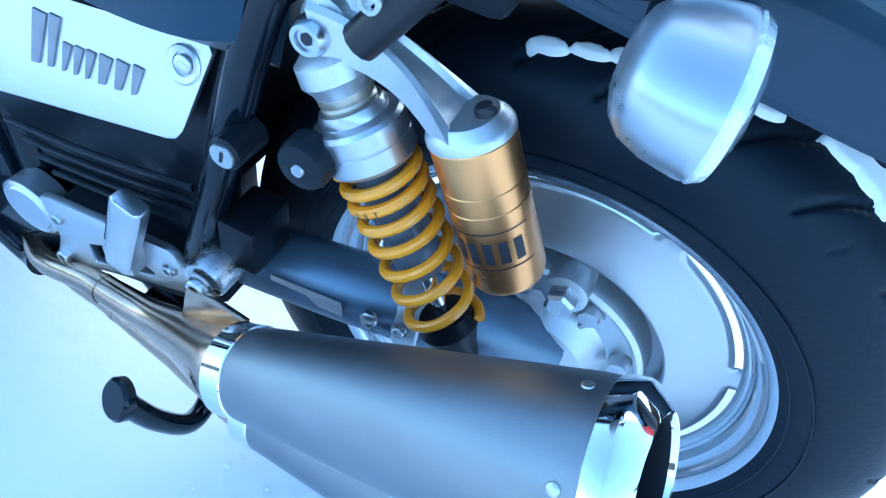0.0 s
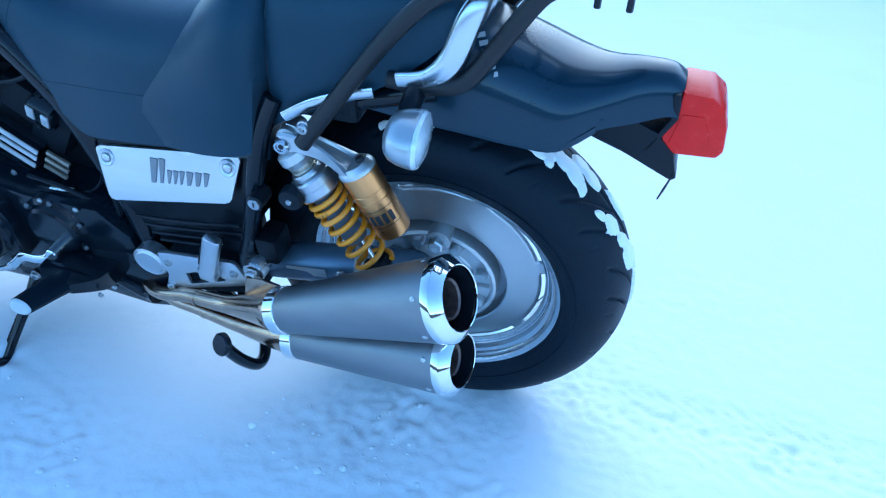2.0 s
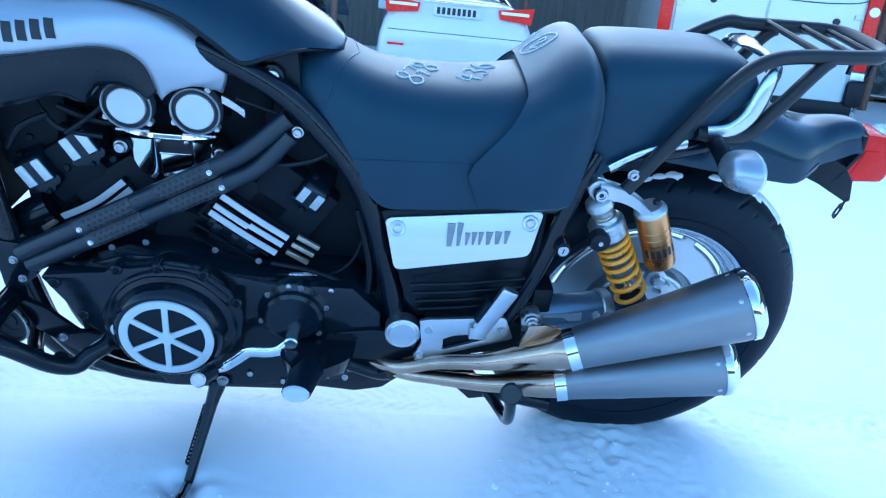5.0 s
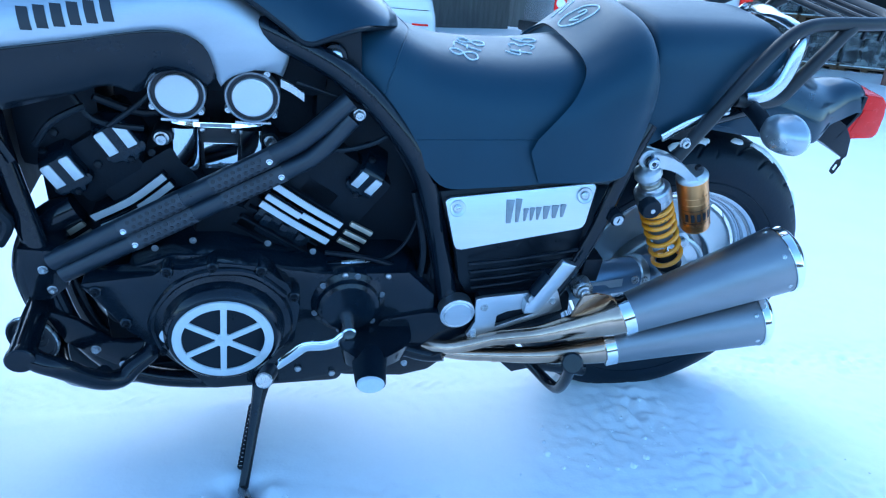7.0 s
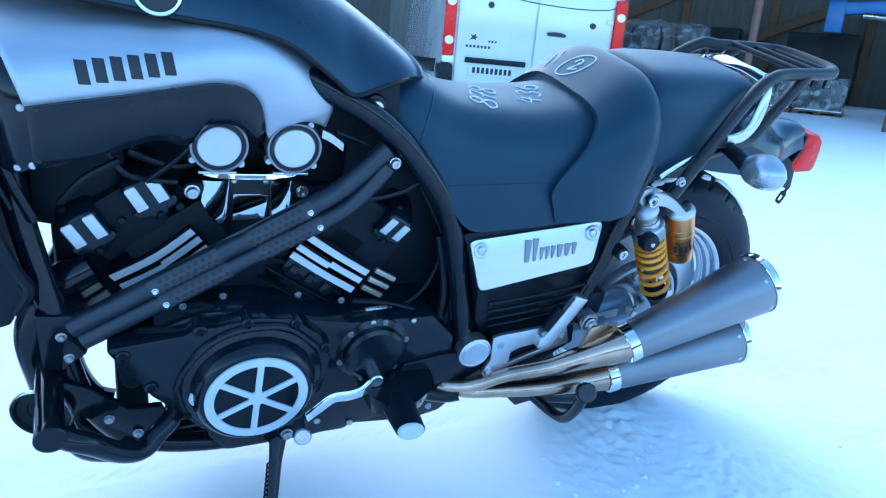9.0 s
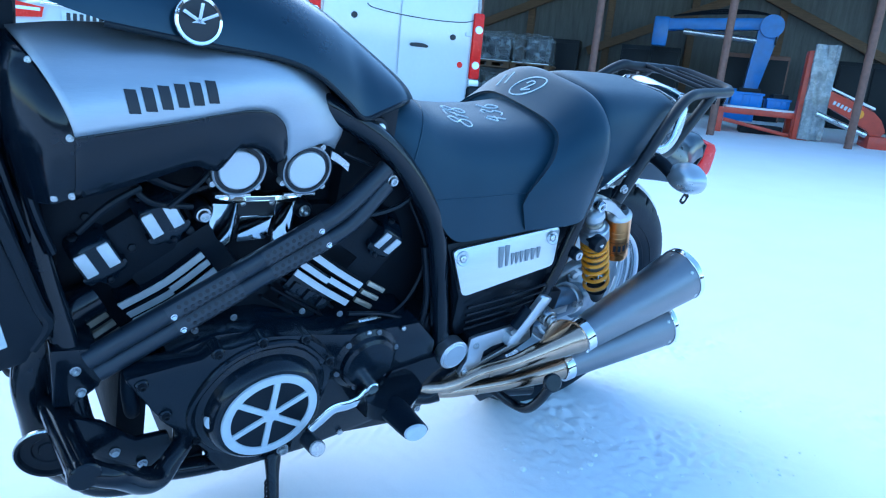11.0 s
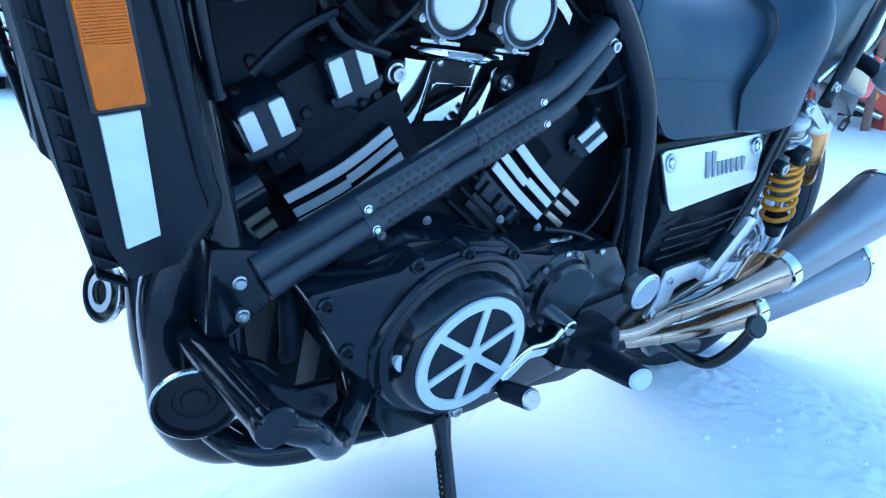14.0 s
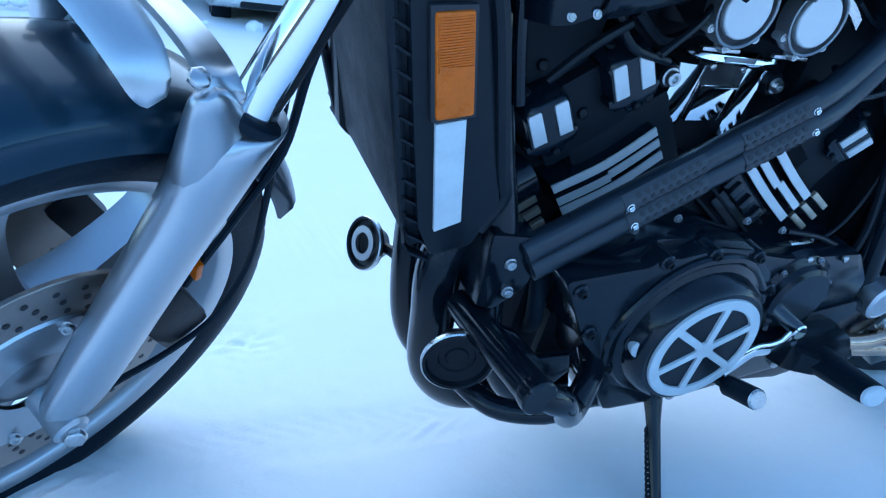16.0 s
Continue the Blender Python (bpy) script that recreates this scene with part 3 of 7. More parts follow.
hp2 = part("exhaust_pipe", tube([(-0.54, -0.12, 0.245), (-0.47, -0.172, 0.254), (-0.40, -0.183, 0.253), (-0.3, -0.2, 0.262), (-0.22, -0.215, 0.282), (-0.182, -0.222, 0.295)], [0.012, 0.0122, 0.0128, 0.0165, 0.0255, 0.0298], 20), HEAT, bike, "heat-tinted steel link pipe")
part("pipe_joint", tube([(-0.385, -0.197, 0.305), (-0.378, -0.198, 0.3065)], 0.0142, 20, 1), HEAT, hp)
part("pipe_joint", tube([(-0.39, -0.1845, 0.2533), (-0.383, -0.1855, 0.2537)], 0.0142, 20, 1), HEAT, hp2)
part("hanger", prism([(-0.258, 0.408), (-0.232, 0.412), (-0.2, 0.405), (-0.208, 0.382), (-0.24, 0.36), (-0.272, 0.352)], -0.212, -0.206, 0.002), HEAT, hp, "folded steel hanger bracket")

# rear fender
secs = []
for x, zt, zb, w in ((-0.15, 0.755, 0.70, 0.10), (-0.08, 0.778, 0.688, 0.104), (0.0, 0.785, 0.681, 0.106), (0.06, 0.788, 0.676, 0.106), (0.128, 0.767, 0.668, 0.103), (0.18, 0.748, 0.666, 0.097), (0.222, 0.743, 0.684, 0.070), (0.265, 0.750, 0.69, 0.050), (0.3, 0.750, 0.70, 0.040), (0.318, 0.740, 0.70, 0.036)):
    secs.append(arch(x, w, zb, w * 0.84, zt, n=9, power=3.0))
bm = loft(secs, 5)
bmesh.ops.delete(bm, geom=[f for f in bm.faces if len(f.verts) > 10 or abs(f.normal.z) > 0.9 and f.calc_center_median().z < 0.69 and f.calc_area() > 0.003], context='FACES')
fender = part("rear_fender", bm, PAINT, bike, "glossy dark grey rear mudguard")
part("fender_lip", loft([[(x, s * w, z), (x, s * (w - 0.012), z), (x, s * (w - 0.012), z + 0.01), (x, s * w, z + 0.01)] for s in (-1,) for x, z, w in ((-0.12, 0.69, 0.103), (0.0, 0.676, 0.105), (0.06, 0.671, 0.105), (0.128, 0.663, 0.102), (0.18, 0.661, 0.096), (0.222, 0.680, 0.070))], 4), PAINT, fender)
part("mud_flap", prism([(0.19, 0.672), (0.26, 0.690), (0.30, 0.672), (0.325, 0.645), (0.337, 0.606), (0.330, 0.601), (0.262, 0.634), (0.205, 0.655)], -0.036, 0.036, 0.004), PLASTIC, fender, "black plastic number plate holder")
part("plate_bracket", prism([(-0.006, 0.0), (0.006, 0.0), (0.006, -0.028), (0.017, -0.036), (0.017, -0.07), (0.011, -0.078), (-0.011, -0.078), (-0.017, -0.07), (-0.017, -0.036), (-0.006, -0.028)], -0.0015, 0.0015, 0.0005, holes=[[(-0.007, -0.046), (0.007, -0.046), (0.009, -0.056), (0.007, -0.067), (-0.007, -0.067), (-0.009, -0.056)]]), DARK, fender, "dark slotted plate bracket").matrix_basis = Matrix.Translation((0.332, -0.033, 0.614)) @ Matrix.Rotation(radians(70), 4, 'Z') @ Matrix.Rotation(radians(12), 4, 'X') @ Matrix.Scale(0.62, 4)
# maker's name on the mudguard as plain blocks
for k in range(6):
    part("mark", box((0.09 - 0.004 * k, -0.080 + 0.002 * k, 0.748 + 0.009 * k), (0.011, 0.0008, 0.006), 0.0002, Matrix.Rotation(radians(-20), 4, 'Y') @ Matrix.Rotation(radians(-35), 4, 'X')), WHITE, fender)
# tail light
bm = bmesh.new()
sec = [(0.316, 0.735), (0.353, 0.733), (0.370, 0.720), (0.379, 0.694), (0.384, 0.658), (0.378, 0.646), (0.289, 0.640), (0.302, 0.665), (0.316, 0.695)]
prism(sec, -0.034, 0.034, 0.008, (), bm)
tail = part("tail_light", bm, RED, bike, "red plastic tail light")
part("inner_lens", prism([(0.322, 0.705), (0.349, 0.706), (0.36, 0.68), (0.363, 0.662), (0.314, 0.66)], -0.0355, -0.032, 0.004), RED, tail)
part("lamp_seal", prism([(0.306, 0.731), (0.315, 0.732), (0.319, 0.697), (0.304, 0.665), (0.291, 0.642), (0.284, 0.645), (0.297, 0.668), (0.31, 0.696)], -0.036, 0.036, 0.002), PLASTIC, tail)


# turn signal
def indicator(y, parent):
    s_ = -1 if y < 0 else 1
    m = Matrix.Translation((0.022, y * 0.97, 0.717)) @ Matrix.Rotation(radians(-3 * s_), 4, 'Z') @ Matrix.Rotation(radians(3), 4, 'Y') @ Matrix.Diagonal((0.86, 1.22, 0.9, 1))
    o, d = (0, 0, 0), (1, 0, 0)

    def shaped(bm):
        bm.transform(m)
        return bm

    body = part("turn_signal", shaped(lathe([(0, -0.038), (0.012, -0.0372), (0.022, -0.033), (0.029, -0.025), (0.033, -0.012), (0.0350, 0.004), (0.0350, 0.008), (0.0342, 0.010)], o, d, 40)), SHELL, parent, "bright silver bullet turn signal")
    part("lens", shaped(lathe([(0.0345, 0.009), (0.0352, 0.011), (0.033, 0.016), (0.022, 0.021), (0, 0.023)], o, d, 40)), LENS, body, "clear ribbed lens")
    part("stalk", tube([(0.004, y * 0.84, 0.716), (0.002, y * 0.7, 0.726), (0.0, y * 0.4, 0.735)], 0.0135, 14), PLASTIC, body)
    return body


indicator(-0.198, bike)
indicator(0.198, bike)

# rack
rack = part("luggage_rack", tube([(-0.142, -0.165, 0.655), (-0.09, -0.15, 0.725), (-0.03, -0.13, 0.800), (0.015, -0.116, 0.845), (0.052, -0.106, 0.864), (0.1, -0.096, 0.871), (0.2, -0.086, 0.876), (0.238, -0.076, 0.878), (0.254, -0.052, 0.880), (0.258, 0, 0.880), (0.254, 0.052, 0.880), (0.238, 0.076, 0.878), (0.2, 0.086, 0.876), (0.1, 0.096, 0.871), (0.052, 0.102, 0.866), (-0.03, 0.112, 0.806), (-0.142, 0.165, 0.655)], 0.0115, 12, 6), RACK, bike, "black tubular luggage rack")
for s in (-1, 1):
    part("rack_stay", tube([(-0.035, s * 0.115, 0.742), (0.02, s * 0.112, 0.738), (0.058, s * 0.106, 0.746), (0.085, s * 0.101, 0.778), (0.135, s * 0.096, 0.852), (0.152, s * 0.092, 0.868)], 0.0115, 12), RACK, rack)
for x, w_ in ((0.13, 0.093), (0.188, 0.087), (0.232, 0.076)):
    part("rack_bar", tube([(x, -w_, 0.878), (x, w_, 0.878)], 0.0055, 10, 1), DARK, rack, "thin black cross bar")
for x in (0.2, 0.235):
    part("rack_stud", tube([(x, -0.074, 0.868), (x, -0.074, 0.846)], 0.004, 8, 1), BLACK, rack)
bolt(bike, (-0.135, -0.165, 0.683), 0.0075, kind="socket")
# grab rail
part("grab_rail", tube([(-0.02, -0.118, 0.742), (0.018, -0.116, 0.75), (0.044, -0.112, 0.775), (0.062, -0.1, 0.82), (0.074, -0.085, 0.842), (0.074, -0.06, 0.852), (0.07, -0.03, 0.856), (0.068, 0, 0.857), (0.07, 0.03, 0.856), (0.074, 0.06, 0.852), (0.074, 0.085, 0.842), (0.044, 0.112, 0.775), (-0.02, 0.118, 0.742)], 0.0160, 16, 6, flat=0.5, flat_axis=(0, 1, 0.35)), SATIN, bike, "chrome passenger grab rail")
for s in (-1, 1):
    part("seat_trim", tube([(-0.17, s * 0.15, 0.683), (-0.13, s * 0.146, 0.707), (-0.085, s * 0.138, 0.722), (-0.05, s * 0.13, 0.728)], 0.0075, 10, flat=0.5), SATIN, bike, "chrome trim strip under the seat")

# seat
secs = []
for x, zt, zb, wb, wt in ((-0.675, 0.785, 0.735, 0.075, 0.06), (-0.66, 0.797, 0.72, 0.095, 0.078), (-0.63, 0.803, 0.69, 0.118, 0.092), (-0.60, 0.797, 0.66, 0.132, 0.1), (-0.56, 0.779, 0.62, 0.142, 0.112), (-0.52, 0.769, 0.585, 0.15, 0.122), (-0.46, 0.765, 0.588, 0.155, 0.128), (-0.38, 0.768, 0.596, 0.157, 0.13), (-0.3, 0.782, 0.607, 0.155, 0.128), (-0.235, 0.80, 0.62, 0.148, 0.122)):
    secs.append(arch(x, wb, zb, wt, zt, n=10, power=3.4))
SEAT = loft(secs, 5)
for v in SEAT.verts:
    if v.co.y > 0:
        v.co.y *= 1 + 0.14 * min(1.0, max(0.0, (v.co.x + 0.62) / 0.2))
seat_bm_copy = SEAT.copy()
seat = part("seat", SEAT, VINYL, bike, "black vinyl rider saddle with chalk numbers", 50)
# stitched seams on the saddle, laid on from above and from the side
on_saddle = BVHTree.FromBMesh(seat_bm_copy)
pts = []
for k in range(25):
    a = -1.35 + 2.7 * k / 24
    y, z = 0.19 * math.sin(a), 0.70 + 0.16 * math.cos(a)
    h = on_saddle.ray_cast(Vector((-0.575 - 0.05 * abs(math.sin(a)) ** 1.5, y, z)), Vector((0, -y, 0.66 - z)).normalized())
    if h[0]:
        pts.append(h[0])
part("seam", tube(pts, 0.0014, 6, 2), VINYL, seat)
pts = [h[0] for h in (on_saddle.ray_cast(Vector((-0.575 + 0.02 * k, -0.4, 0.657 + 0.0013 * k)), Vector((0, 1, 0))) for k in range(11)) if h[0]]
part("seam", tube(pts, 0.0013, 6, 2), VINYL, seat)
# raised lumbar roll
rings = []
for i in range(41):
    v = i / 40 * 2 - 1
    a = abs(v)
    ang = math.pi * (i / 40)
    c, s = math.cos(ang), math.sin(ang)
    cy = -math.copysign(abs(c) ** (2 / 4.0), c)
    sz = abs(s) ** (2 / 4.0)
    top = sz ** 3
    y = cy * (0.157 + (0.143 - 0.157) * sz) * (1.15 if cy > 0 else 1.0)
    z = 0.602 + sz * (0.786 - 0.602)
    side = Vector((0, cy * abs(c), sz * abs(s))).normalized()
    xf = float(np.interp(sz, (0, 0.12, 0.26, 0.4, 0.55, 0.7, 0.85, 0.93, 1.0), (-0.364, -0.376, -0.388, -0.378, -0.354, -0.330, -0.312, -0.304, -0.306)))
    xr = -0.222 + 0.03 * sz
    bulge = 0.020 + 0.043 * top
    ring = []
    ring.append(Vector((xf + 0.004, y, z)) - side * 0.008)
    ring.append(Vector((xf + 0.001, y, z)) + side * bulge * 0.02)
    for j in range(15):
        u = j / 14
        p0 = 0.17 - 0.13 * top
        p = p0 + (1 - p0) * math.sin(math.pi / 2 * u / 0.72) ** (0.9 + 0.3 * top) if u < 0.72 else 1 - 0.6 * ((u - 0.72) / 0.28) ** 2
        x = xf - 0.005 * (1 - u) + (xr - xf) * u
        ring.append(Vector((x, y, z + 0.02 * (1 - sz) * u)) + side * (bulge * p))
    ring.append(Vector((xr, y * 0.8, z - 0.02)))
    ring.append(Vector((xf, y * 0.8, z - 0.02)))
    rings.append(ring)
bm = bmesh.new()
rv = [[bm.verts.new(p) for p in r] for r in rings]
skin(bm, rv, False, True)
BOLSTER = bm.copy()
part("lumbar_roll", bm, VINYL, seat, "padded lumbar roll with chalk marks", 45)
# Seam piping in black, which puts the crease's shade into its colour.
part("crease_piping", tube([r[1] - (r[3] - r[2]).normalized() * 0.001 for r in rings], 0.0016, 8, 1), INK, seat)
# chalk marks, laid onto the seat from above
from_seat, from_roll = BVHTree.FromBMesh(seat_bm_copy), BVHTree.FromBMesh(BOLSTER)
DIGITS = {
    "8": [[(0.5, 0.52), (0.2, 0.66), (0.22, 0.9), (0.55, 1.0), (0.82, 0.85), (0.7, 0.62), (0.3, 0.42), (0.1, 0.2), (0.4, 0.0), (0.8, 0.1), (0.85, 0.35), (0.5, 0.54)]],
    "7": [[(0.1, 0.95), (0.85, 1.0), (0.6, 0.55), (0.4, 0.0)], [(0.3, 0.5), (0.8, 0.55)]],
    "4": [[(0.35, 1.0), (0.1, 0.45), (0.85, 0.5)], [(0.65, 0.85), (0.55, 0.0)]],
    "3": [[(0.15, 0.9), (0.5, 1.0), (0.75, 0.8), (0.4, 0.55), (0.8, 0.3), (0.5, 0.0), (0.1, 0.1)]],
    "0": [[(0.6, 1.0), (0.2, 0.6), (0.2, 0.2), (0.5, 0.0), (0.8, 0.2), (0.75, 0.5), (0.4, 0.6)]],
    "1": [[(0.6, 1.0), (0.4, 0.0)]],
    "2": [[(0.2, 0.75), (0.5, 1.0), (0.8, 0.75), (0.5, 0.35), (0.2, 0.05), (0.85, 0.1)]],
    "ring": [[(0.5 + 0.95 * math.cos(a / 3), 0.5 + 0.9 * math.sin(a / 3 + 0.2)) for a in range(20)]],
}


def chalk(what, at, right, up, size, onto=(from_seat, from_roll)):
    bm = bmesh.new()
    for line in DIGITS[what]:
        pts = []
        for q in glide([(u, v, 0) for u, v in line], 5):
            p = Vector(at) + Vector(right) * (q.x - 0.5) * size * 0.8 + Vector(up) * 1.15 * (q.y - 0.5) * size
            hits = [h[0].z for h in (t_.ray_cast(Vector((p.x, p.y, 1.2)), Vector((0, 0, -1))) for t_ in onto) if h[0]]
            if hits:
                pts.append(Vector((p.x, p.y, max(hits) + 0.0008)))
        tube(pts, 0.0014, 6, 1, bm=bm)
    part("chalk_mark", bm, CHALK, seat, "hand-drawn white chalk figure")


for k, c in enumerate("878"):
    chalk(c, (-0.491 + 0.013 * k, -0.043 + 0.030 * k), (0.4, 0.92), (-0.9, 0.42), 0.04)
for k, c in enumerate("430"):
    chalk(c, (-0.394 + 0.013 * k, -0.024 + 0.030 * k), (0.4, 0.92), (-0.9, 0.42), 0.037)
chalk("ring", (-0.279, 0.034), (0.36, -0.93), (0.44, 0.09), 0.042, (from_roll,))
chalk("2", (-0.279, 0.033), (0.36, -0.93), (0.48, 0.09), 0.036, (from_roll,))
chalk("1", (-0.285, 0.107), (0, 1), (0.6, 0.05), 0.037)
chalk("1", (-0.277, 0.094), (0, 1), (0.6, 0.05), 0.037)
# passenger seat
secs = []
for x, zt, zb, wb, wt in ((-0.198, 0.835, 0.652, 0.136, 0.112), (-0.188, 0.848, 0.66, 0.138, 0.118), (-0.15, 0.853, 0.682, 0.137, 0.118), (-0.085, 0.856, 0.706, 0.128, 0.114), (-0.02, 0.857, 0.745, 0.112, 0.106), (0.02, 0.855, 0.775, 0.104, 0.1), (0.043, 0.846, 0.80, 0.1, 0.094), (0.053, 0.832, 0.81, 0.094, 0.088)):
    secs.append(arch(x, wb, zb, wt, zt, n=10, power=4.2))
part("passenger_seat", loft(secs, 5), VINYL, bike, "black vinyl passenger seat pad", 55)

# tank cover
secs = []
for x, zt, zb, wb, wt in ((-0.597, 0.806, 0.795, 0.03, 0.02), (-0.62, 0.825, 0.806, 0.07, 0.05), (-0.655, 0.846, 0.812, 0.098, 0.07), (-0.70, 0.872, 0.803, 0.118, 0.08), (-0.737, 0.893, 0.794, 0.126, 0.09), (-0.77, 0.91, 0.817, 0.128, 0.094), (-0.823, 0.932, 0.852, 0.129, 0.098), (-0.88, 0.952, 0.868, 0.13, 0.1), (-0.97, 0.975, 0.876, 0.13, 0.1), (-1.08, 0.985, 0.885, 0.12, 0.09), (-1.15, 0.97, 0.90, 0.1, 0.07)):
    secs.append(arch(x, wb, zb, wt, zt, n=9, power=2.2))
tank = part("fuel_tank_cover", loft(secs, 5), PAINT, bike, "glossy dark grey tank cover", 50)
part("tank_trim", tube([(-0.6, -0.03, 0.793), (-0.655, -0.1, 0.809), (-0.70, -0.12, 0.8), (-0.737, -0.128, 0.791), (-0.77, -0.13, 0.814), (-0.823, -0.131, 0.849), (-0.88, -0.132, 0.865), (-0.97, -0.132, 0.873), (-1.08, -0.122, 0.882)], 0.0035, 8), PLASTIC, tank)
em = part("emblem", lathe([(0.0, 0.0035), (0.02, 0.0035), (0.024, 0.003), (0.027, 0.003), (0.028, 0.0), (0, 0)], (-0.983, -0.129, 0.899), (0, -1, 0.3), 40), INK, tank, "round black and silver tank badge")
part("emblem_ring", lathe([(0.0235, 0.004), (0.0265, 0.0045), (0.0275, 0.003), (0.0235, 0.003)], (-0.983, -0.129, 0.899), (0, -1, 0.3), 40), CHROME, em)
for k in range(3):
    part("emblem_bar", box((-0.983, -0.1335, 0.8997), (0.004, 0.001, 0.045), 0.0003, Matrix.Rotation(radians(17), 4, 'X') @ Matrix.Rotation(radians(60 * k), 4, 'Y')), CHROME, em)

# air scoop
SCOOP_L = [(-1.1185, -0.190, 0.778), (-1.0704, -0.186, 0.7864), (-1.010, -0.180, 0.7961), (-0.955, -0.172, 0.8055), (-0.925, -0.166, 0.8090), (-0.902, -0.160, 0.8067), (-0.8818, -0.153, 0.7985), (-0.8656, -0.148, 0.7822), (-0.8577, -0.144, 0.7580), (-0.8555, -0.141, 0.7430)]
SCOOP_U = [(-1.168, -0.080, 0.858), (-1.115, -0.080, 0.868), (-1.045, -0.080, 0.874), (-0.975, -0.080, 0.879), (-0.925, -0.082, 0.880), (-0.880, -0.085, 0.874), (-0.838, -0.092, 0.857), (-0.797, -0.100, 0.829), (-0.769, -0.107, 0.795), (-0.7605, -0.112, 0.768)]
rows_ = []
for k, (lo_, up_) in enumerate(zip(SCOOP_L, SCOOP_U)):
    lo_, up_ = Vector(lo_), Vector(up_)
    g = min(1.0, max(0.0, (k - 3) / 3))
    # the upper line bulges outwards before it rolls over, more so round the bend
    f_ = max(0.0, (k - 6) / 3)
    mid = lo_.lerp(up_, 0.5 + 0.12 * g) + Vector((0.010 * max(0.0, 1 - k / 2), -0.056 + 0.014 * g + 0.024 * f_, (0.014 + 0.004 * g) * (1 - f_)))
    rows_.append([lo_ * (1 - v) ** 2 + mid * 2 * v * (1 - v) + up_ * v * v for v in [j / 14 for j in range(15)]])
# the last row follows the rear carburettor's lid
rows_.append([Vector((-0.8095 + (0.0455 + 0.006 * max(0, j - 11) / 3) * math.cos(radians(a)), -0.139 - 0.008 * math.sin(math.pi * j / 14) + 0.026 * j / 14, 0.7075 + (0.0455 + 0.004 * max(0, j - 11) / 3) * math.sin(radians(a)))) for j, a in enumerate([152 - 114 * j / 14 for j in range(15)])])
bm = bmesh.new()
lines = [glide([r[j] for r in rows_], 4) for j in range(15)]
grid = [[bm.verts.new(lines[j][i]) for j in range(15)] for i in range(len(lines[0]))]
for i in range(len(grid) - 1):
    for j in range(14):
        bm.faces.new((grid[i][j], grid[i][j + 1], grid[i + 1][j + 1], grid[i + 1][j]))
on_scoop = BVHTree.FromBMesh(bm)
scoop = part("air_scoop", bm, SCOOP, bike, "brushed aluminium side air scoop cover", 50)
sm = scoop.modifiers.new("thick", 'SOLIDIFY')
sm.thickness, sm.offset = 0.003, 0
# bulged black panel under it, hollowed out for the front carburettor
lower_end = [(-1.1165, -0.174, 0.700), (-1.075, -0.172, 0.711), (-1.030, -0.168, 0.7235), (-0.985, -0.163, 0.737)]
lower_end += [(-0.909 + 0.047 * math.cos(radians(a)), -0.155 + 0.012 * (165 - a) / 140, 0.708 + 0.047 * math.sin(radians(a))) for a in (158, 128, 98, 70, 46, 30)]
bm = bmesh.new()
rows_ = []
for lo_, up_ in zip(lower_end, [Vector(p) + Vector((0, 0.003, 0.002)) for p in SCOOP_L]):
    lo_ = Vector(lo_)
    rows_.append([lo_.lerp(up_, v) + Vector((0, -0.010 * 4 * v * (1 - v) * (1 - v), 0)) for v in [j / 8 for j in range(9)]] + [lo_ + Vector((0, 0.05, 0.004))])
rows_ = [r[-1:] + r[:-1] for r in rows_]
lines = [glide([r[j] for r in rows_], 3) for j in range(10)]
grid = [[bm.verts.new(lines[j][i]) for j in range(10)] for i in range(len(lines[0]))]
for i in range(len(grid) - 1):
    for j in range(9):
        bm.faces.new((grid[i][j], grid[i][j + 1], grid[i + 1][j + 1], grid[i + 1][j]))
sm = part("scoop_lower", bm, BLACK, scoop, "gloss black lower scoop panel").modifiers.new("thick", 'SOLIDIFY')
sm.thickness, sm.offset = 0.004, -1
bm = loft([[(-1.1155, -0.173, 0.700), (-1.116, -0.186, 0.745), (-1.117, -0.1875, 0.777), (-1.130, -0.163, 0.812), (-1.148, -0.125, 0.840), (-1.164, -0.080, 0.855), (-1.15, -0.05, 0.85), (-1.1, -0.05, 0.68)],
           [(-1.136, -0.162, 0.686), (-1.140, -0.176, 0.742), (-1.142, -0.176, 0.780), (-1.152, -0.152, 0.814), (-1.167, -0.114, 0.840), (-1.178, -0.078, 0.852), (-1.165, -0.05, 0.845), (-1.12, -0.05, 0.68)],
           [(-1.154, -0.135, 0.680), (-1.162, -0.150, 0.742), (-1.165, -0.148, 0.782), (-1.172, -0.128, 0.814), (-1.182, -0.098, 0.836), (-1.190, -0.074, 0.846), (-1.175, -0.05, 0.84), (-1.14, -0.05, 0.685)],
           [(-1.165, -0.105, 0.680), (-1.176, -0.118, 0.742), (-1.180, -0.115, 0.782), (-1.186, -0.100, 0.812), (-1.192, -0.082, 0.830), (-1.196, -0.068, 0.84), (-1.18, -0.05, 0.835), (-1.15, -0.05, 0.685)]], 4)
part("scoop_mouth", bm, BLACK, scoop, "black intake mouth", 40)
for p in ((-1.152, -0.127, 0.837), (-1.1225, -0.186, 0.7745), (-1.134, -0.166, 0.695), (-1.118, -0.176, 0.702)):
    bolt(scoop, p, 0.0032, (-0.2, -1, 0.3))
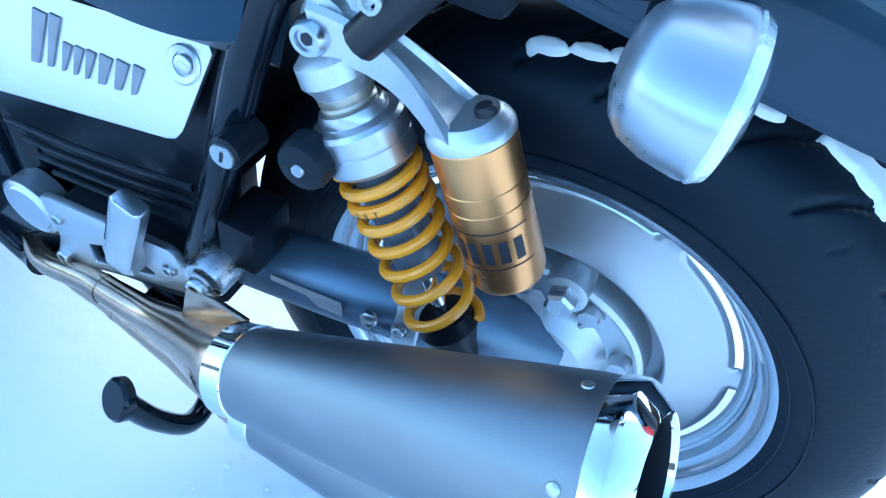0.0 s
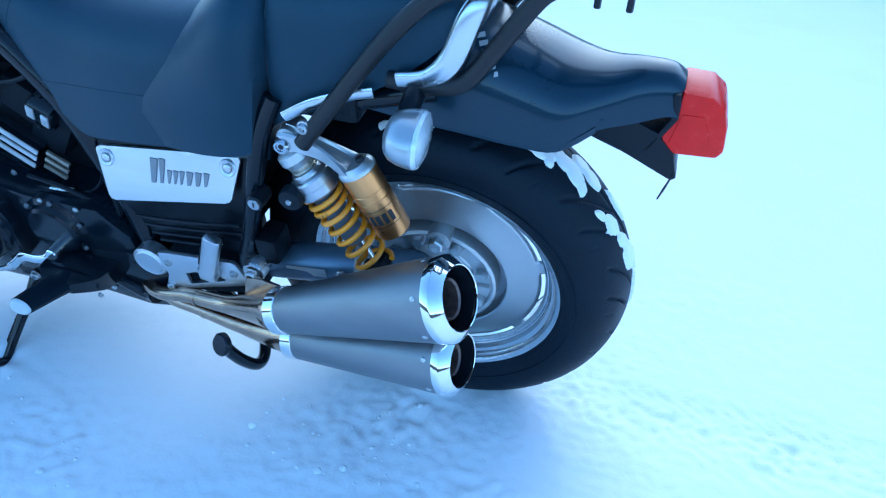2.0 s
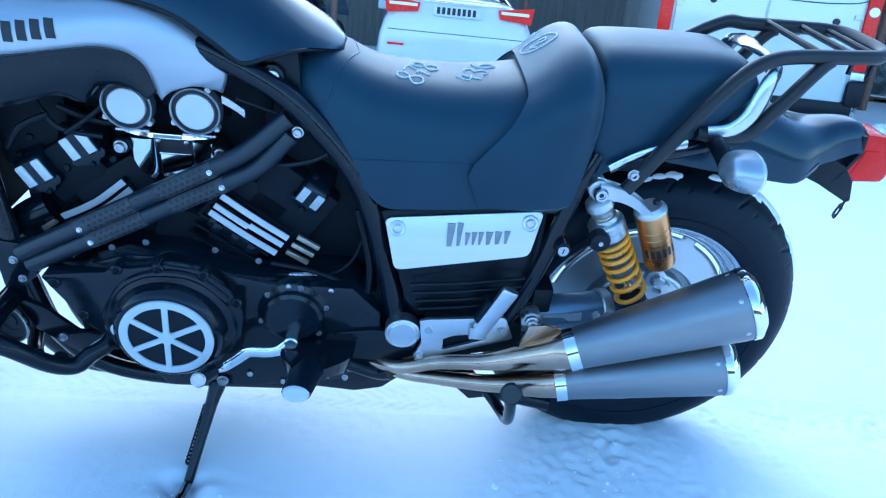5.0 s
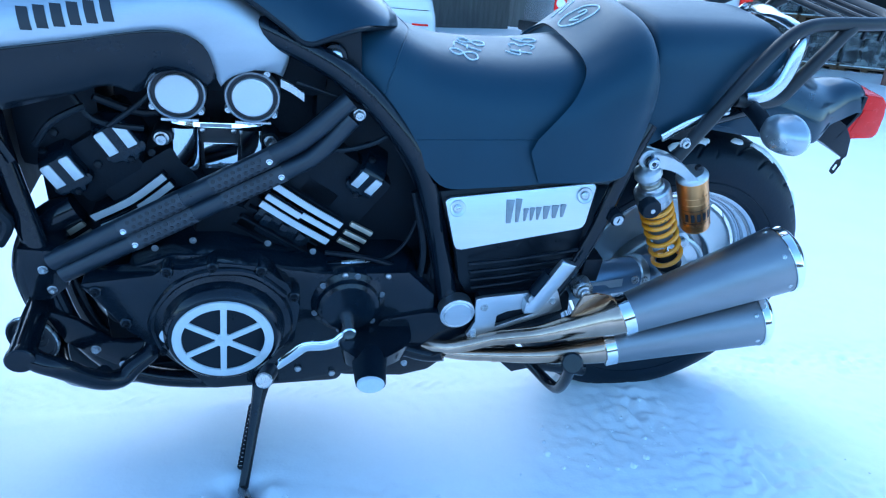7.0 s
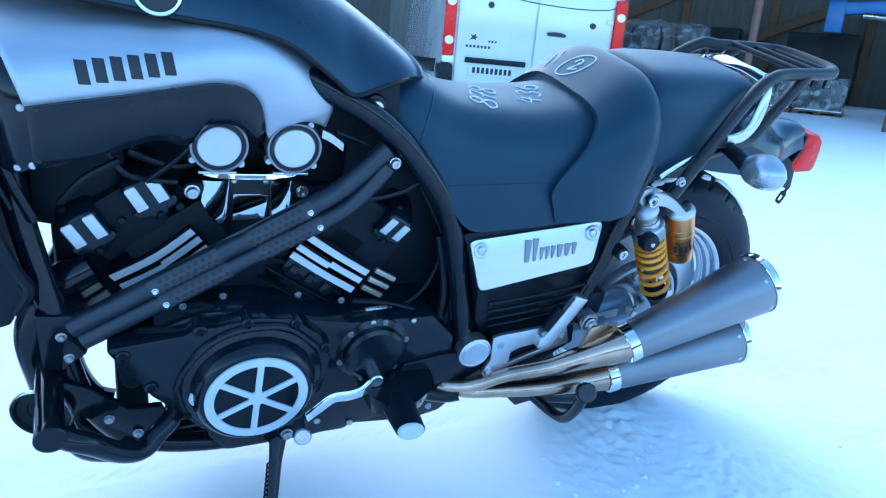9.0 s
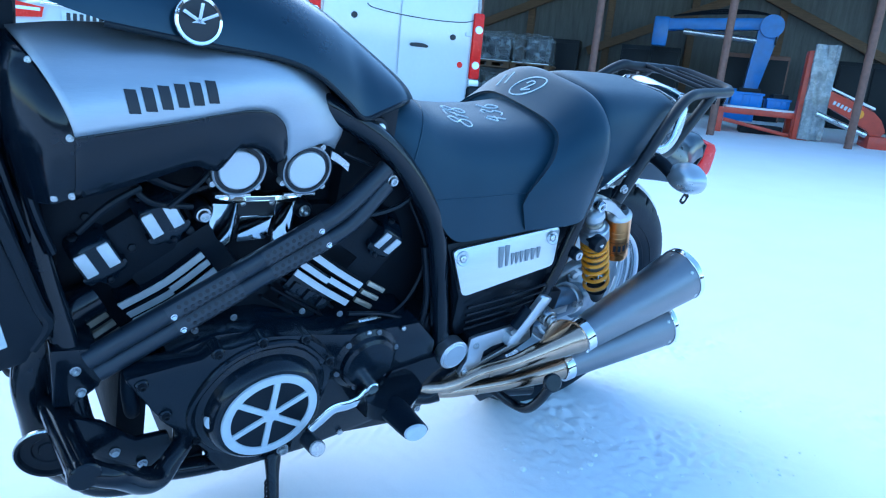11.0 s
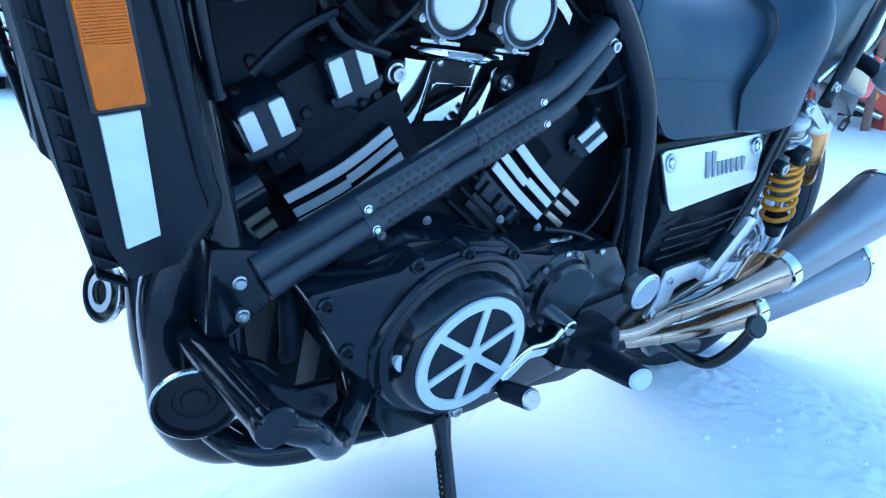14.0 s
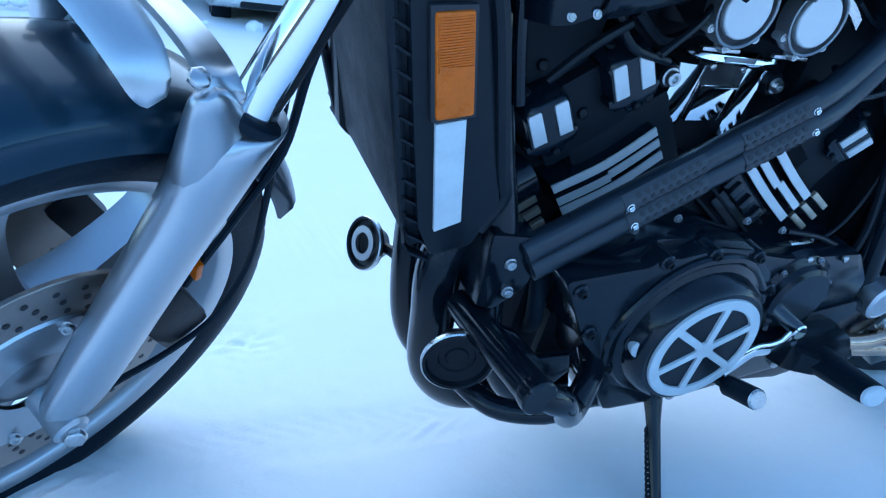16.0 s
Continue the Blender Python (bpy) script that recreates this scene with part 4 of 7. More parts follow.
# maker's name on the scoop as six plain dark blocks
for k in range(6):
    x = -1.0655 + 0.0176 * k
    bm = bmesh.new()
    rs_ = []
    for v in range(4):
        z = 0.803 + 0.0027 * k + 0.0235 * v / 3
        row = []
        for u in range(3):
            h = on_scoop.ray_cast(Vector((x + 0.0124 * u / 2 - 0.0015 * v, -0.4, z)), Vector((0, 1, 0)))
            row.append(bm.verts.new(h[0] + Vector((0, -0.0022, 0.001))))
        rs_.append(row)
    for v in range(3):
        for u in range(2):
            bm.faces.new((rs_[v][u], rs_[v][u + 1], rs_[v + 1][u + 1], rs_[v + 1][u]))
    part("mark", bm, INK, scoop)
part("scoop_right", prism([(-1.119, 0.77), (-1.0, 0.795), (-0.9, 0.81), (-0.86, 0.75), (-0.9, 0.745), (-1.124, 0.69)], 0.10, 0.16, 0.006), BLACK, scoop)

# frame
frame_part = part("frame", tube([(-1.16, -0.05, 0.93), (-1.0, -0.09, 0.865), (-0.86, -0.105, 0.825), (-0.74, -0.11, 0.778), (-0.668, -0.112, 0.735), (-0.612, -0.118, 0.682), (-0.562, -0.125, 0.618), (-0.532, -0.13, 0.545), (-0.508, -0.135, 0.46), (-0.49, -0.142, 0.39), (-0.476, -0.15, 0.335)], 0.0185, 16), BLACK, bike, "gloss black tubular frame")
part("frame_tube", tube([(-1.16, 0.05, 0.93), (-1.0, 0.09, 0.865), (-0.74, 0.11, 0.778), (-0.612, 0.118, 0.682), (-0.53, 0.13, 0.545), (-0.476, 0.15, 0.335)], 0.0185, 12), BLACK, frame_part)
part("steering_head", lathe([(0.032, -0.1), (0.036, -0.09), (0.036, 0.09), (0.032, 0.1), (0, 0.1)], (-1.2, 0, 0.88), (0.5, 0, 0.866), 24), BLACK, frame_part)
for s in (-1, 1):
    part("frame_tube", tube([(-0.19, s * 0.135, 0.70), (-0.215, s * 0.15, 0.64), (-0.25, s * 0.165, 0.5), (-0.29, s * 0.165, 0.38), (-0.33, s * 0.16, 0.33)], 0.0135, 12), BLACK, frame_part)
    part("frame_tube", tube([(-0.6, s * 0.085, 0.68), (-0.45, s * 0.09, 0.64), (-0.25, s * 0.1, 0.655), (-0.1, s * 0.1, 0.69), (0.02, s * 0.09, 0.72)], 0.015, 12), BLACK, frame_part)
    part("frame_tube", tube([(-1.11, s * 0.135, 0.40), (-1.085, s * 0.14, 0.3), (-1.02, s * 0.135, 0.21), (-0.9, s * 0.13, 0.175), (-0.75, s * 0.13, 0.185), (-0.6, s * 0.14, 0.225), (-0.5, s * 0.15, 0.285), (-0.45, s * 0.155, 0.33)], 0.016, 14), BLACK, frame_part)
    part("frame_tube", tube([(-1.17, s * 0.05, 0.80), (-1.15, s * 0.1, 0.62), (-1.115, s * 0.14, 0.46)], 0.017, 14), BLACK, frame_part)
bolt(frame_part, (-0.658, -0.12, 0.688), 0.0075, kind="socket")
bolt(frame_part, (-0.697, -0.108, 0.768), 0.0115, (0, -1, 0.1), kind="slot")
part("bolt_boss", lathe([(0, 0.0), (0.017, 0.0), (0.019, -0.004), (0.019, -0.03), (0, -0.03)], (-0.697, -0.107, 0.768), (0, -1, 0.1), 24), BLACK, frame_part)
part("seat_corner", prism([(-0.715, 0.79), (-0.66, 0.805), (-0.655, 0.74), (-0.675, 0.715)], -0.096, -0.06, 0.003), PLASTIC, frame_part)
# frame cover tubes with pierced ends
gs1, gs2, gs3, gs4 = Vector((-0.787, -0.140, 0.625)), Vector((-0.770, -0.139, 0.600)), Vector((-0.992, -0.150, 0.512)), Vector((-0.978, -0.151, 0.4895))
cover = None
for a, b, end in ((gs3, gs1, (-0.672, -0.115, 0.708)), (gs4, gs2, (-0.668, -0.118, 0.682))):
    d = (b - a).normalized()
    c = part("frame_cover", tube([a - d * 0.12, a, a + (b - a) * 0.5, b, b + d * 0.06 + Vector((0, 0.008, 0)), Vector(end)], 0.0145, 18), TUBE, bike, "black rounded frame cover tube")
    n = Vector((0, -1, 0))
    w = d.cross(n).normalized()
    for e0, e1 in ((a - d * 0.006, a + d * 0.096), (b - d * 0.092, b + d * 0.006)):
        bm = bmesh.new()
        rs_ = []
        for e in (e0, e1):
            rim_ = [e + (n * math.cos(g) + w * math.sin(g)) * 0.0154 for g in [radians(-62 + 15.5 * q) for q in range(9)]]
            rs_.append([bm.verts.new(p) for p in rim_ + [e + w * 0.0115 + n * 0.004, e - w * 0.0115 + n * 0.004]])
        skin(bm, rs_)
        part("pierced_plate", bm, GREYSTRIP, c, "satin grey strip with round holes")
    L = (b - a).length
    hole = None
    for k in range(8):
        for base_, way_ in ((a, d), (b, -d)):
            for row_ in (-1, 0, 1):
                g = radians(34 * row_)
                nn = n * math.cos(g) + w * math.sin(g)
                p = base_ + way_ * (0.012 + 0.0105 * k + (0.005 if row_ == 0 else 0)) + nn * 0.01545
                m_ = Matrix.Translation(p) @ Vector((0, -1, 0)).rotation_difference(nn).to_matrix().to_4x4()
                if hole is None:
                    hole = part("pierced_hole", lathe([(0.0, 0.0005), (0.0031, 0.0005), (0.0031, -0.001)], (0, 0, 0), (0, -1, 0), 10), INK, c)
                    hole.matrix_basis = m_
                else:
                    again(hole, m_, c)
    bolt(c, a + n * 0.0155, 0.0036, material=CHROME)
    bolt(c, b + n * 0.0155, 0.0036, material=CHROME)
plate = part("frame_plate", prism([(-1.138, .478), (-1.083, .472), (-1.072, .436), (-1.08, .408), (-1.112, .380), (-1.135, .385)], -0.158, -0.10, 0.004), BLACK, bike, "black front frame junction plate")
bolt(plate, (-1.109, -0.158, 0.441), 0.0055)
bolt(plate, (-1.102, -0.158, 0.404), 0.0055)

# side cover
def cover_slant(x, z):
    return -(0.565 + 0.12 * (x + 0.5) - z) * 0.42


cov = part("side_cover", prism([(-0.524, 0.57), (-0.247, 0.604), (-0.253, 0.53), (-0.262, 0.42), (-0.275, 0.385), (-0.45, 0.366), (-0.47, 0.40), (-0.49, 0.475)], -0.138, -0.10, 0.008, slant=lambda x, z: cover_slant(x, max(z, 0.49)) + 0.02 * max(0, 0.49 - z) / 0.1), PLASTIC, bike, "black side panel with horizontal ribs")
for k in range(4):
    z = 0.455 - 0.02 * k
    part("panel_rib", tube([(-0.465 + 0.006 * k, -0.172 + 0.004 * k, z - 0.003), (-0.37, -0.173 + 0.004 * k, z + 0.008), (-0.272, -0.171 + 0.004 * k, z + 0.024)], 0.003, 8), PLASTIC, cov)
pl = [(-0.5145, .557), (-0.512, .561), (-0.505, .5645), (-0.27, .5945), (-0.262, .5945), (-0.2575, .589), (-0.272, .533), (-0.277, .526), (-0.285, .523), (-0.484, .486), (-0.493, .487), (-0.497, .493)]
badge = part("badge_plate", prism(pl, -0.1465, -0.140, 0.0035, slant=cover_slant), ALU, cov, "brushed metal plate with raised lettering shapes")
for p in ((-0.494, 0.549), (-0.278, 0.576)):
    y = -0.1465 + cover_slant(*p)
    part("screw_cup", lathe([(0.0085, 0.0015), (0.0125, 0.003), (0.0138, 0.002), (0.0138, -0.002), (0.0085, -0.002), (0.0085, 0.0005)], (p[0], y, p[1]), (0, -1, 0.4), 28), ALU, badge)
    bolt(badge, (p[0], y, p[1]), 0.0072, (0, -1, 0.4), kind="slot")
# raised lettering on the plate as plain slanted shapes, darkened for their edge shade
for x0, x1, h in ((-0.412, -0.402, 0.036), (-0.396, -0.389, 0.036), (-0.382, -0.377, 0.02), (-0.371, -0.366, 0.02), (-0.360, -0.355, 0.02), (-0.348, -0.340, 0.02), (-0.333, -0.325, 0.02), (-0.318, -0.312, 0.02)):
    zc = 0.532 + 0.13 * (x0 + 0.39)
    part("letter_shape", prism([(x0, zc), (x1 - 0.002, zc + 0.001), (x1 + 0.003, zc + h), (x0 - 0.001, zc + h)], -0.1485, -0.1455, 0.0008, slant=cover_slant), LETTER, badge)
# helmet lock
lk = part("helmet_lock", lathe([(0, 0.012), (0.0105, 0.012), (0.0125, 0.01), (0.013, -0.02), (0, -0.02)], (-0.224, -0.176, 0.549), (0, -1, 0), 24), PLASTIC, bike, "black helmet lock with steel barrel")
part("lock_barrel", lathe([(0, 0.0135), (0.009, 0.0135), (0.0095, 0.011), (0, 0.011)], (-0.224, -0.176, 0.549), (0, -1, 0), 24), STEEL, lk)
part("lock_slot", box((-0.224, -0.1898, 0.549), (0.0022, 0.0008, 0.009), 0.0002, Matrix.Rotation(radians(10), 4, 'Y')), INK, lk)

# peg bracket
part("frame_tag", box((-0.522, -0.157, 0.362), (0.012, 0.003, 0.014), 0.0005, Matrix.Rotation(radians(-20), 4, 'Y')), WHITE, frame_part, "small white tag")
disc = part("pivot_cap", lathe([(0, 0.006), (0.0235, 0.006), (0.0255, 0.004), (0.0275, 0.005), (0.031, 0.003), (0.031, -0.02), (0, -0.02)], (-0.470, -0.178, 0.350), (0, -1, 0), 40), ALU, bike, "silver swing arm pivot cap")
br = part("peg_bracket", prism([(-0.443, .384), (-0.43, .388), (-0.30, .402), (-0.293, .398), (-0.276, .358), (-0.28, .354), (-0.433, .297), (-0.442, .296), (-0.448, .304), (-0.436, .335)], -0.185, -0.177, 0.0015, holes=[[(-.398, .347), (-.38, .356), (-.335, .363), (-.322, .356), (-.325, .351), (-.397, .322)]]), ALU, bike, "polished aluminium passenger peg bracket")
for p, r in (((-0.425, 0.367), 0.006), ((-0.30, 0.378), 0.006), ((-0.437, 0.308), 0.007), ((-0.34, 0.378), 0.005)):
    bolt(br, (p[0], -0.185, p[1]), r)
bm = loft([[(cx + dx * w, y + dy * h, cz + dx * w * -0.35) for dx, dy in ((-1, -0.6), (-0.7, -1), (0.7, -1), (1, -0.6), (1, 0.6), (0.7, 1), (-0.7, 1), (-1, 0.6))] for cx, y, cz, w, h in ((-0.344, -0.197, 0.368, 0.012, 0.007), (-0.340, -0.198, 0.380, 0.0125, 0.008), (-0.320, -0.202, 0.428, 0.0128, 0.0085), (-0.303, -0.205, 0.470, 0.0132, 0.0085), (-0.300, -0.206, 0.477, 0.0115, 0.007))], 4)
# Dark plate added behind the bracket so that its hole reads black.
part("hole_filler", prism([(-0.432, 0.38), (-0.31, 0.392), (-0.262, 0.38), (-0.255, 0.345), (-0.30, 0.315), (-0.425, 0.285)], -0.172, -0.13, 0.003), INNER, br)
pg = part("passenger_peg", bm, ALU, bike, "folded-up passenger foot peg", 50)
part("peg_rubber", tube([(-0.34, -0.192, 0.40), (-0.322, -0.194, 0.445)], 0.0135, 12, 1), RUBBER, pg)
part("peg_clevis", box((-0.342, -0.19, 0.376), (0.03, 0.024, 0.026), 0.004), CAST, pg)
bolt(bike, (-0.252, -0.2005, 0.4075), 0.0095, kind="socket")
part("muffler_mount", lathe([(0, 0.0), (0.017, 0.0), (0.019, -0.004), (0.019, -0.03), (0, -0.03)], (-0.252, -0.198, 0.4075), (0, -1, 0), 24), STEEL, br)
part("rail_block", box((-0.14, -0.085, 0.70), (0.12, 0.07, 0.07), 0.01), PLASTIC, frame_part)
part("brake_cylinder", box((-0.235, -0.15, 0.435), (0.035, 0.05, 0.05), 0.006), DARK, frame_part)

# ---- engine ----
engine = part("engine", prism([(-1.012, 0.345), (-0.995, 0.445), (-0.93, 0.47), (-0.85, 0.47), (-0.76, 0.44), (-0.70, 0.43), (-0.56, 0.43), (-0.51, 0.38), (-0.50, 0.28), (-0.58, 0.215), (-0.75, 0.185), (-0.89, 0.18), (-0.918, 0.22), (-0.935, 0.30), (-0.965, 0.325)], -0.165, 0.165, 0.012), CASE, bike, "black four-cylinder vee engine")
# clutch side cover
cc = part("generator_cover", prism([(-1.055, 0.434), (-1.05, 0.438), (-0.99, 0.446), (-0.955, 0.450), (-0.94, 0.462), (-0.915, 0.460), (-0.86, 0.472), (-0.805, 0.465), (-0.76, 0.43), (-0.74, 0.385), (-0.75, 0.29), (-0.79, 0.25), (-0.86, 0.238), (-0.93, 0.266), (-0.962, 0.305), (-1.0, 0.345), (-1.05, 0.425)], -0.190, -0.150, 0.006), CASE, engine, "black left crankcase cover")
SC = Vector((-0.857, -0.19, 0.353))
part("cover_drum", lathe([(0.106, 0.0), (0.102, 0.006), (0.093, 0.01), (0.09, 0.022), (0.086, 0.032), (0.081, 0.036), (0.0, 0.036)], SC, (0, -1, 0), 72), CASE, cc)
ring = part("spoked_ring", lathe([(0.0615, 0.034), (0.0615, 0.0395), (0.063, 0.0405), (0.0738, 0.0405), (0.0752, 0.0395), (0.0752, 0.034)], SC, (0, -1, 0), 96), WHITE, cc, "worn white-painted ring with six spokes")
for k in range(3):
    part("spoke", box((SC.x, SC.y - 0.0378, SC.z), (0.0095, 0.0045, 0.126), 0.0008, Matrix.Rotation(radians(60 * k + 2), 4, 'Y')), WHITE, ring)
part("hub_disc", lathe([(0, 0.0405), (0.012, 0.0405), (0.013, 0.039), (0.013, 0.036)], SC, (0, -1, 0), 24), WHITE, ring)
part("dark_inlay", lathe([(0, 0.0368), (0.062, 0.0368), (0.062, 0.034)], SC, (0, -1, 0), 60), PLASTIC, ring)
FCD = Vector((-0.28, -0.93, 0.1)).normalized()
FCP = Vector((-0.9375, -0.205, 0.351))
fc = part("filler_cap", lathe([(0, 0.0125), (0.0100, 0.0125), (0.0115, 0.0112), (0.0120, 0.004), (0.0120, -0.01), (0, -0.01)], FCP, FCD, 24), WHITE, cc, "slotted white filler cap")
part("cap_slot", box(FCP + FCD * 0.0127, (0.0028, 0.0008, 0.019), 0.0002, Matrix.Rotation(radians(-16), 4, 'Z') @ Matrix.Rotation(radians(25), 4, 'Y')), INK, fc)
part("cap_collar", lathe([(0.0122, 0.002), (0.0155, 0.001), (0.017, -0.03), (0.0122, -0.03)], FCP, FCD, 24), CASE, cc)
for x, z in ((-1.035, 0.424), (-0.935, 0.457), (-0.87, 0.464), (-0.80, 0.457), (-0.75, 0.405), (-1.0, 0.362), (-0.952, 0.302)):
    part("bolt_boss", lathe([(0, 0.006), (0.0078, 0.006), (0.0095, 0.004), (0.010, -0.02), (0, -0.02)], (x, -0.188, z), (0, -1, 0), 16), CASE, cc)
    bolt(cc, (x, -0.194, z), 0.0048, material=DARK)
part("cover_ridge", tube([(-0.955, -0.188, 0.30), (-0.965, -0.190, 0.36), (-0.935, -0.192, 0.42), (-0.90, -0.192, 0.448), (-0.86, -0.193, 0.458), (-0.81, -0.192, 0.450), (-0.765, -0.192, 0.41)], 0.006, 8), CASE, cc)
# middle gear cover
mg = part("gear_cover", lathe([(0.066, 0.0), (0.062, 0.012), (0.053, 0.018), (0.05, 0.026), (0.044, 0.03), (0, 0.03)], (-0.660, -0.153, 0.370), (0, -1, 0), 48), CASE, engine, "round black gear cover")
for k in range(6):
    a = radians(60 * k + 18)
    bolt(mg, (-0.660 + 0.058 * math.cos(a), -0.168, 0.370 + 0.058 * math.sin(a)), 0.0042, material=WHEEL)
for x, z in ((-0.668, 0.428), (-0.597, 0.425), (-0.70, 0.40)):
    bolt(engine, (x, -0.166, z), 0.0052, kind="hex")
for x, z in ((-0.74, 0.225), (-0.68, 0.21), (-0.60, 0.23), (-0.56, 0.25)):
    bolt(engine, (x, -0.166, z), 0.006, kind="hex")
part("oil_pan", prism([(-0.9, 0.19), (-0.62, 0.2), (-0.66, 0.13), (-0.86, 0.125)], -0.11, 0.11, 0.012), CASE, engine)


def slab(c, along, across, size, bevel=0.004):
    """A block in the engine's plane: along and across are lengths in x and z directions given by the tilt."""
    return box(c, size, bevel, Matrix.Rotation(radians(-along), 4, 'Y'))


# cylinder banks: front leans forward, rear leans back
for s in (-1, 1):
    part("front_cylinder", slab((-0.93, s * 0.045, 0.50), 125, 0, (0.18, 0.08, 0.13), 0.01), INNER, engine)
    part("rear_cylinder", slab((-0.76, s * 0.05, 0.51), 55, 0, (0.16, 0.10, 0.12), 0.01), INNER, engine)
    part("front_head", slab((-1.03, s * 0.045, 0.575), 125, 0, (0.09, 0.08, 0.11), 0.012), INNER, engine)
    part("rear_head", slab((-0.675, s * 0.05, 0.55), 55, 0, (0.11, 0.1, 0.13), 0.012), INNER, engine)
for k in range(6):
    part("cooling_fin", slab((-0.97 + 0.013 * k, -0.052, 0.535 - 0.017 * k), 36.5, 0, (0.13, 0.06, 0.004), 0.001), INNER, engine)
    part("cooling_fin", slab((-0.725 - 0.013 * k, -0.07, 0.535 - 0.017 * k), -34.5, 0, (0.13, 0.08, 0.004), 0.001), INNER, engine)


def fin_strips(a, b, step, y, parent, bend, label):
    """Three polished fin edges, the upper two joined by a short notch piece."""
    a, b = Vector((a[0], y, a[1])), Vector((b[0], y, b[1]))
    d = (b - a)
    st = Vector((step[0], 0, step[1]))
    n = st.normalized()
    for k in range(3):
        p, q = a + st * k, b + st * k
        mid = (p + q) / 2 + n * bend
        pts = glide([p, mid, q], 12)
        cut = [(0, len(pts), 0.0)] if k != 1 else [(0, 13, 0.0028), (12, len(pts), -0.0014)]
        for i0, i1, off in cut:
            bm = bmesh.new()
            rs = []
            for c in pts[i0:i1]:
                c = c + n * off
                w = n * (0.0054 if not off else 0.0049)
                rs.append([bm.verts.new(v) for v in (c + w, c + w + Vector((0, -0.0025, 0)), c - w + Vector((0, -0.0025, 0)), c - w)])
            skin(bm, rs)
            part("polished_fin", bm, FIN, parent, label)


fin_strips((-1.0455, 0.4945), (-0.9385, 0.5685), (0.0105, -0.0140), -0.100, engine, 0.006, "polished fin edge")
for k in range(3):
    for a_, b_, st_, y_ in (((-1.0455, 0.4945), (-0.9385, 0.5685), (0.0105, -0.0140), -0.0965), ((-0.7795, 0.5685), (-0.6745, 0.4955), (-0.0103, -0.0158), -0.1185)):
        p_, q_ = Vector((a_[0] + st_[0] * k, y_, a_[1] + st_[1] * k)), Vector((b_[0] + st_[0] * k, y_, b_[1] + st_[1] * k))
        n_ = Vector((st_[0], 0, st_[1])).normalized() * 0.0045
        mid_ = (p_ + q_) / 2 + n_ * (1.3 if a_[0] < -0.9 else 0.3)
        part("cooling_fin", loft([[c + n_, c - n_, c - n_ + Vector((0, 0.05, 0)), c + n_ + Vector((0, 0.05, 0))] for c in (p_, mid_, q_)], 5), CASE, engine)
fin_strips((-0.7795, 0.5685), (-0.6745, 0.4955), (-0.0103, -0.0158), -0.122, engine, 0.0015, "polished fin edge")
# short dull fins at the heads' ends
for k in range(3):
    part("dull_fin", slab((-0.641 - 0.0095 * k, -0.118, 0.487 - 0.0155 * k), -30, 0, (0.042, 0.006, 0.0085), 0.001), DULL, engine)
    part("dull_fin", slab((-1.083 + 0.010 * k, -0.096, 0.466 - 0.0150 * k), 36, 0, (0.056, 0.006, 0.0095), 0.001), DULL, engine)


def cam_cap(c, tilt, y, parent, size=1.0, roll=0.0):
    """A black cam cover end: a hooded block with a lobed foot and two bright bars on its face."""
    m = Matrix.Translation((c[0], y, c[1])) @ Matrix.Rotation(radians(-tilt), 4, 'Y') @ Matrix.Rotation(radians(roll), 4, 'X') @ Matrix.Diagonal((size, 1, size, 1))

    def put(name, bm, material, par, label="", sharp=35):
        bm.transform(m)
        return part(name, bm, material, par, label, sharp)

    # the hood: its face stands upright, its crown rolls back over the head
    secs = []
    for yy, top, w_, low in ((0.0, 0.0195, 0.0245, -0.021), (0.005, 0.0245, 0.0262, -0.023), (0.018, 0.030, 0.0268, -0.024), (0.045, 0.036, 0.0268, -0.024), (0.075, 0.036, 0.0265, -0.024)):
        secs.append([(-w_, yy, low), (-w_, yy, top - 0.008), (-w_ * 0.8, yy, top - 0.001), (-w_ * 0.35, yy, top), (w_ * 0.35, yy, top), (w_ * 0.8, yy, top - 0.001), (w_, yy, top - 0.008), (w_, yy, low)])
    o = put("cam_cover", loft(secs, 3), CASE, parent, "black cam cover end with two bright bars")
    foot = [(-0.030, -0.018), (0.030, -0.018), (0.030, -0.026), (0.024, -0.033), (0.013, -0.034), (0.009, -0.041), (-0.009, -0.041), (-0.013, -0.034), (-0.024, -0.033), (-0.030, -0.026)]
    put("cover_foot", prism(foot, 0.002, 0.05, 0.003), CASE, o)
    for x in (-0.0149, 0.0149):
        put("bright_bar", prism([(x - 0.0076, -0.0185), (x + 0.0076, -0.0185), (x + 0.0076, 0.0165), (x + 0.006, 0.0185), (x - 0.006, 0.0185), (x - 0.0076, 0.0165)], -0.0022, 0.002, 0.0008), FIN, o)
    bolt(o, m @ Vector((-0.012, 0.022, 0.0315)), 0.006, (0, -0.4, 1), DARK, kind="hex")
    bolt(o, m @ Vector((0.0, 0.001, -0.036)), 0.0045, (0, -1, 0), DARK, kind="hex")
    return o


cam_cap((-1.0755, 0.572), 29.5, -0.1015, engine)
cam_cap((-0.998, 0.628), 29.5, -0.104, engine)
cam_cap((-0.638, 0.5725), -31, -0.119, engine, 0.86, 14)
for x, z, y in ((-1.03, 0.578, -0.085), (-0.955, 0.60, -0.085), (-1.085, 0.62, -0.07), (-1.005, 0.675, -0.08)):
    bolt(engine, (x, y, z), 0.0065, (0, -1, 0.3), DARK, kind="hex")
# stepped black casting under the rear fins
m = Matrix.Translation((-0.762, -0.088, 0.490)) @ Matrix.Rotation(radians(34.5), 4, 'Y')
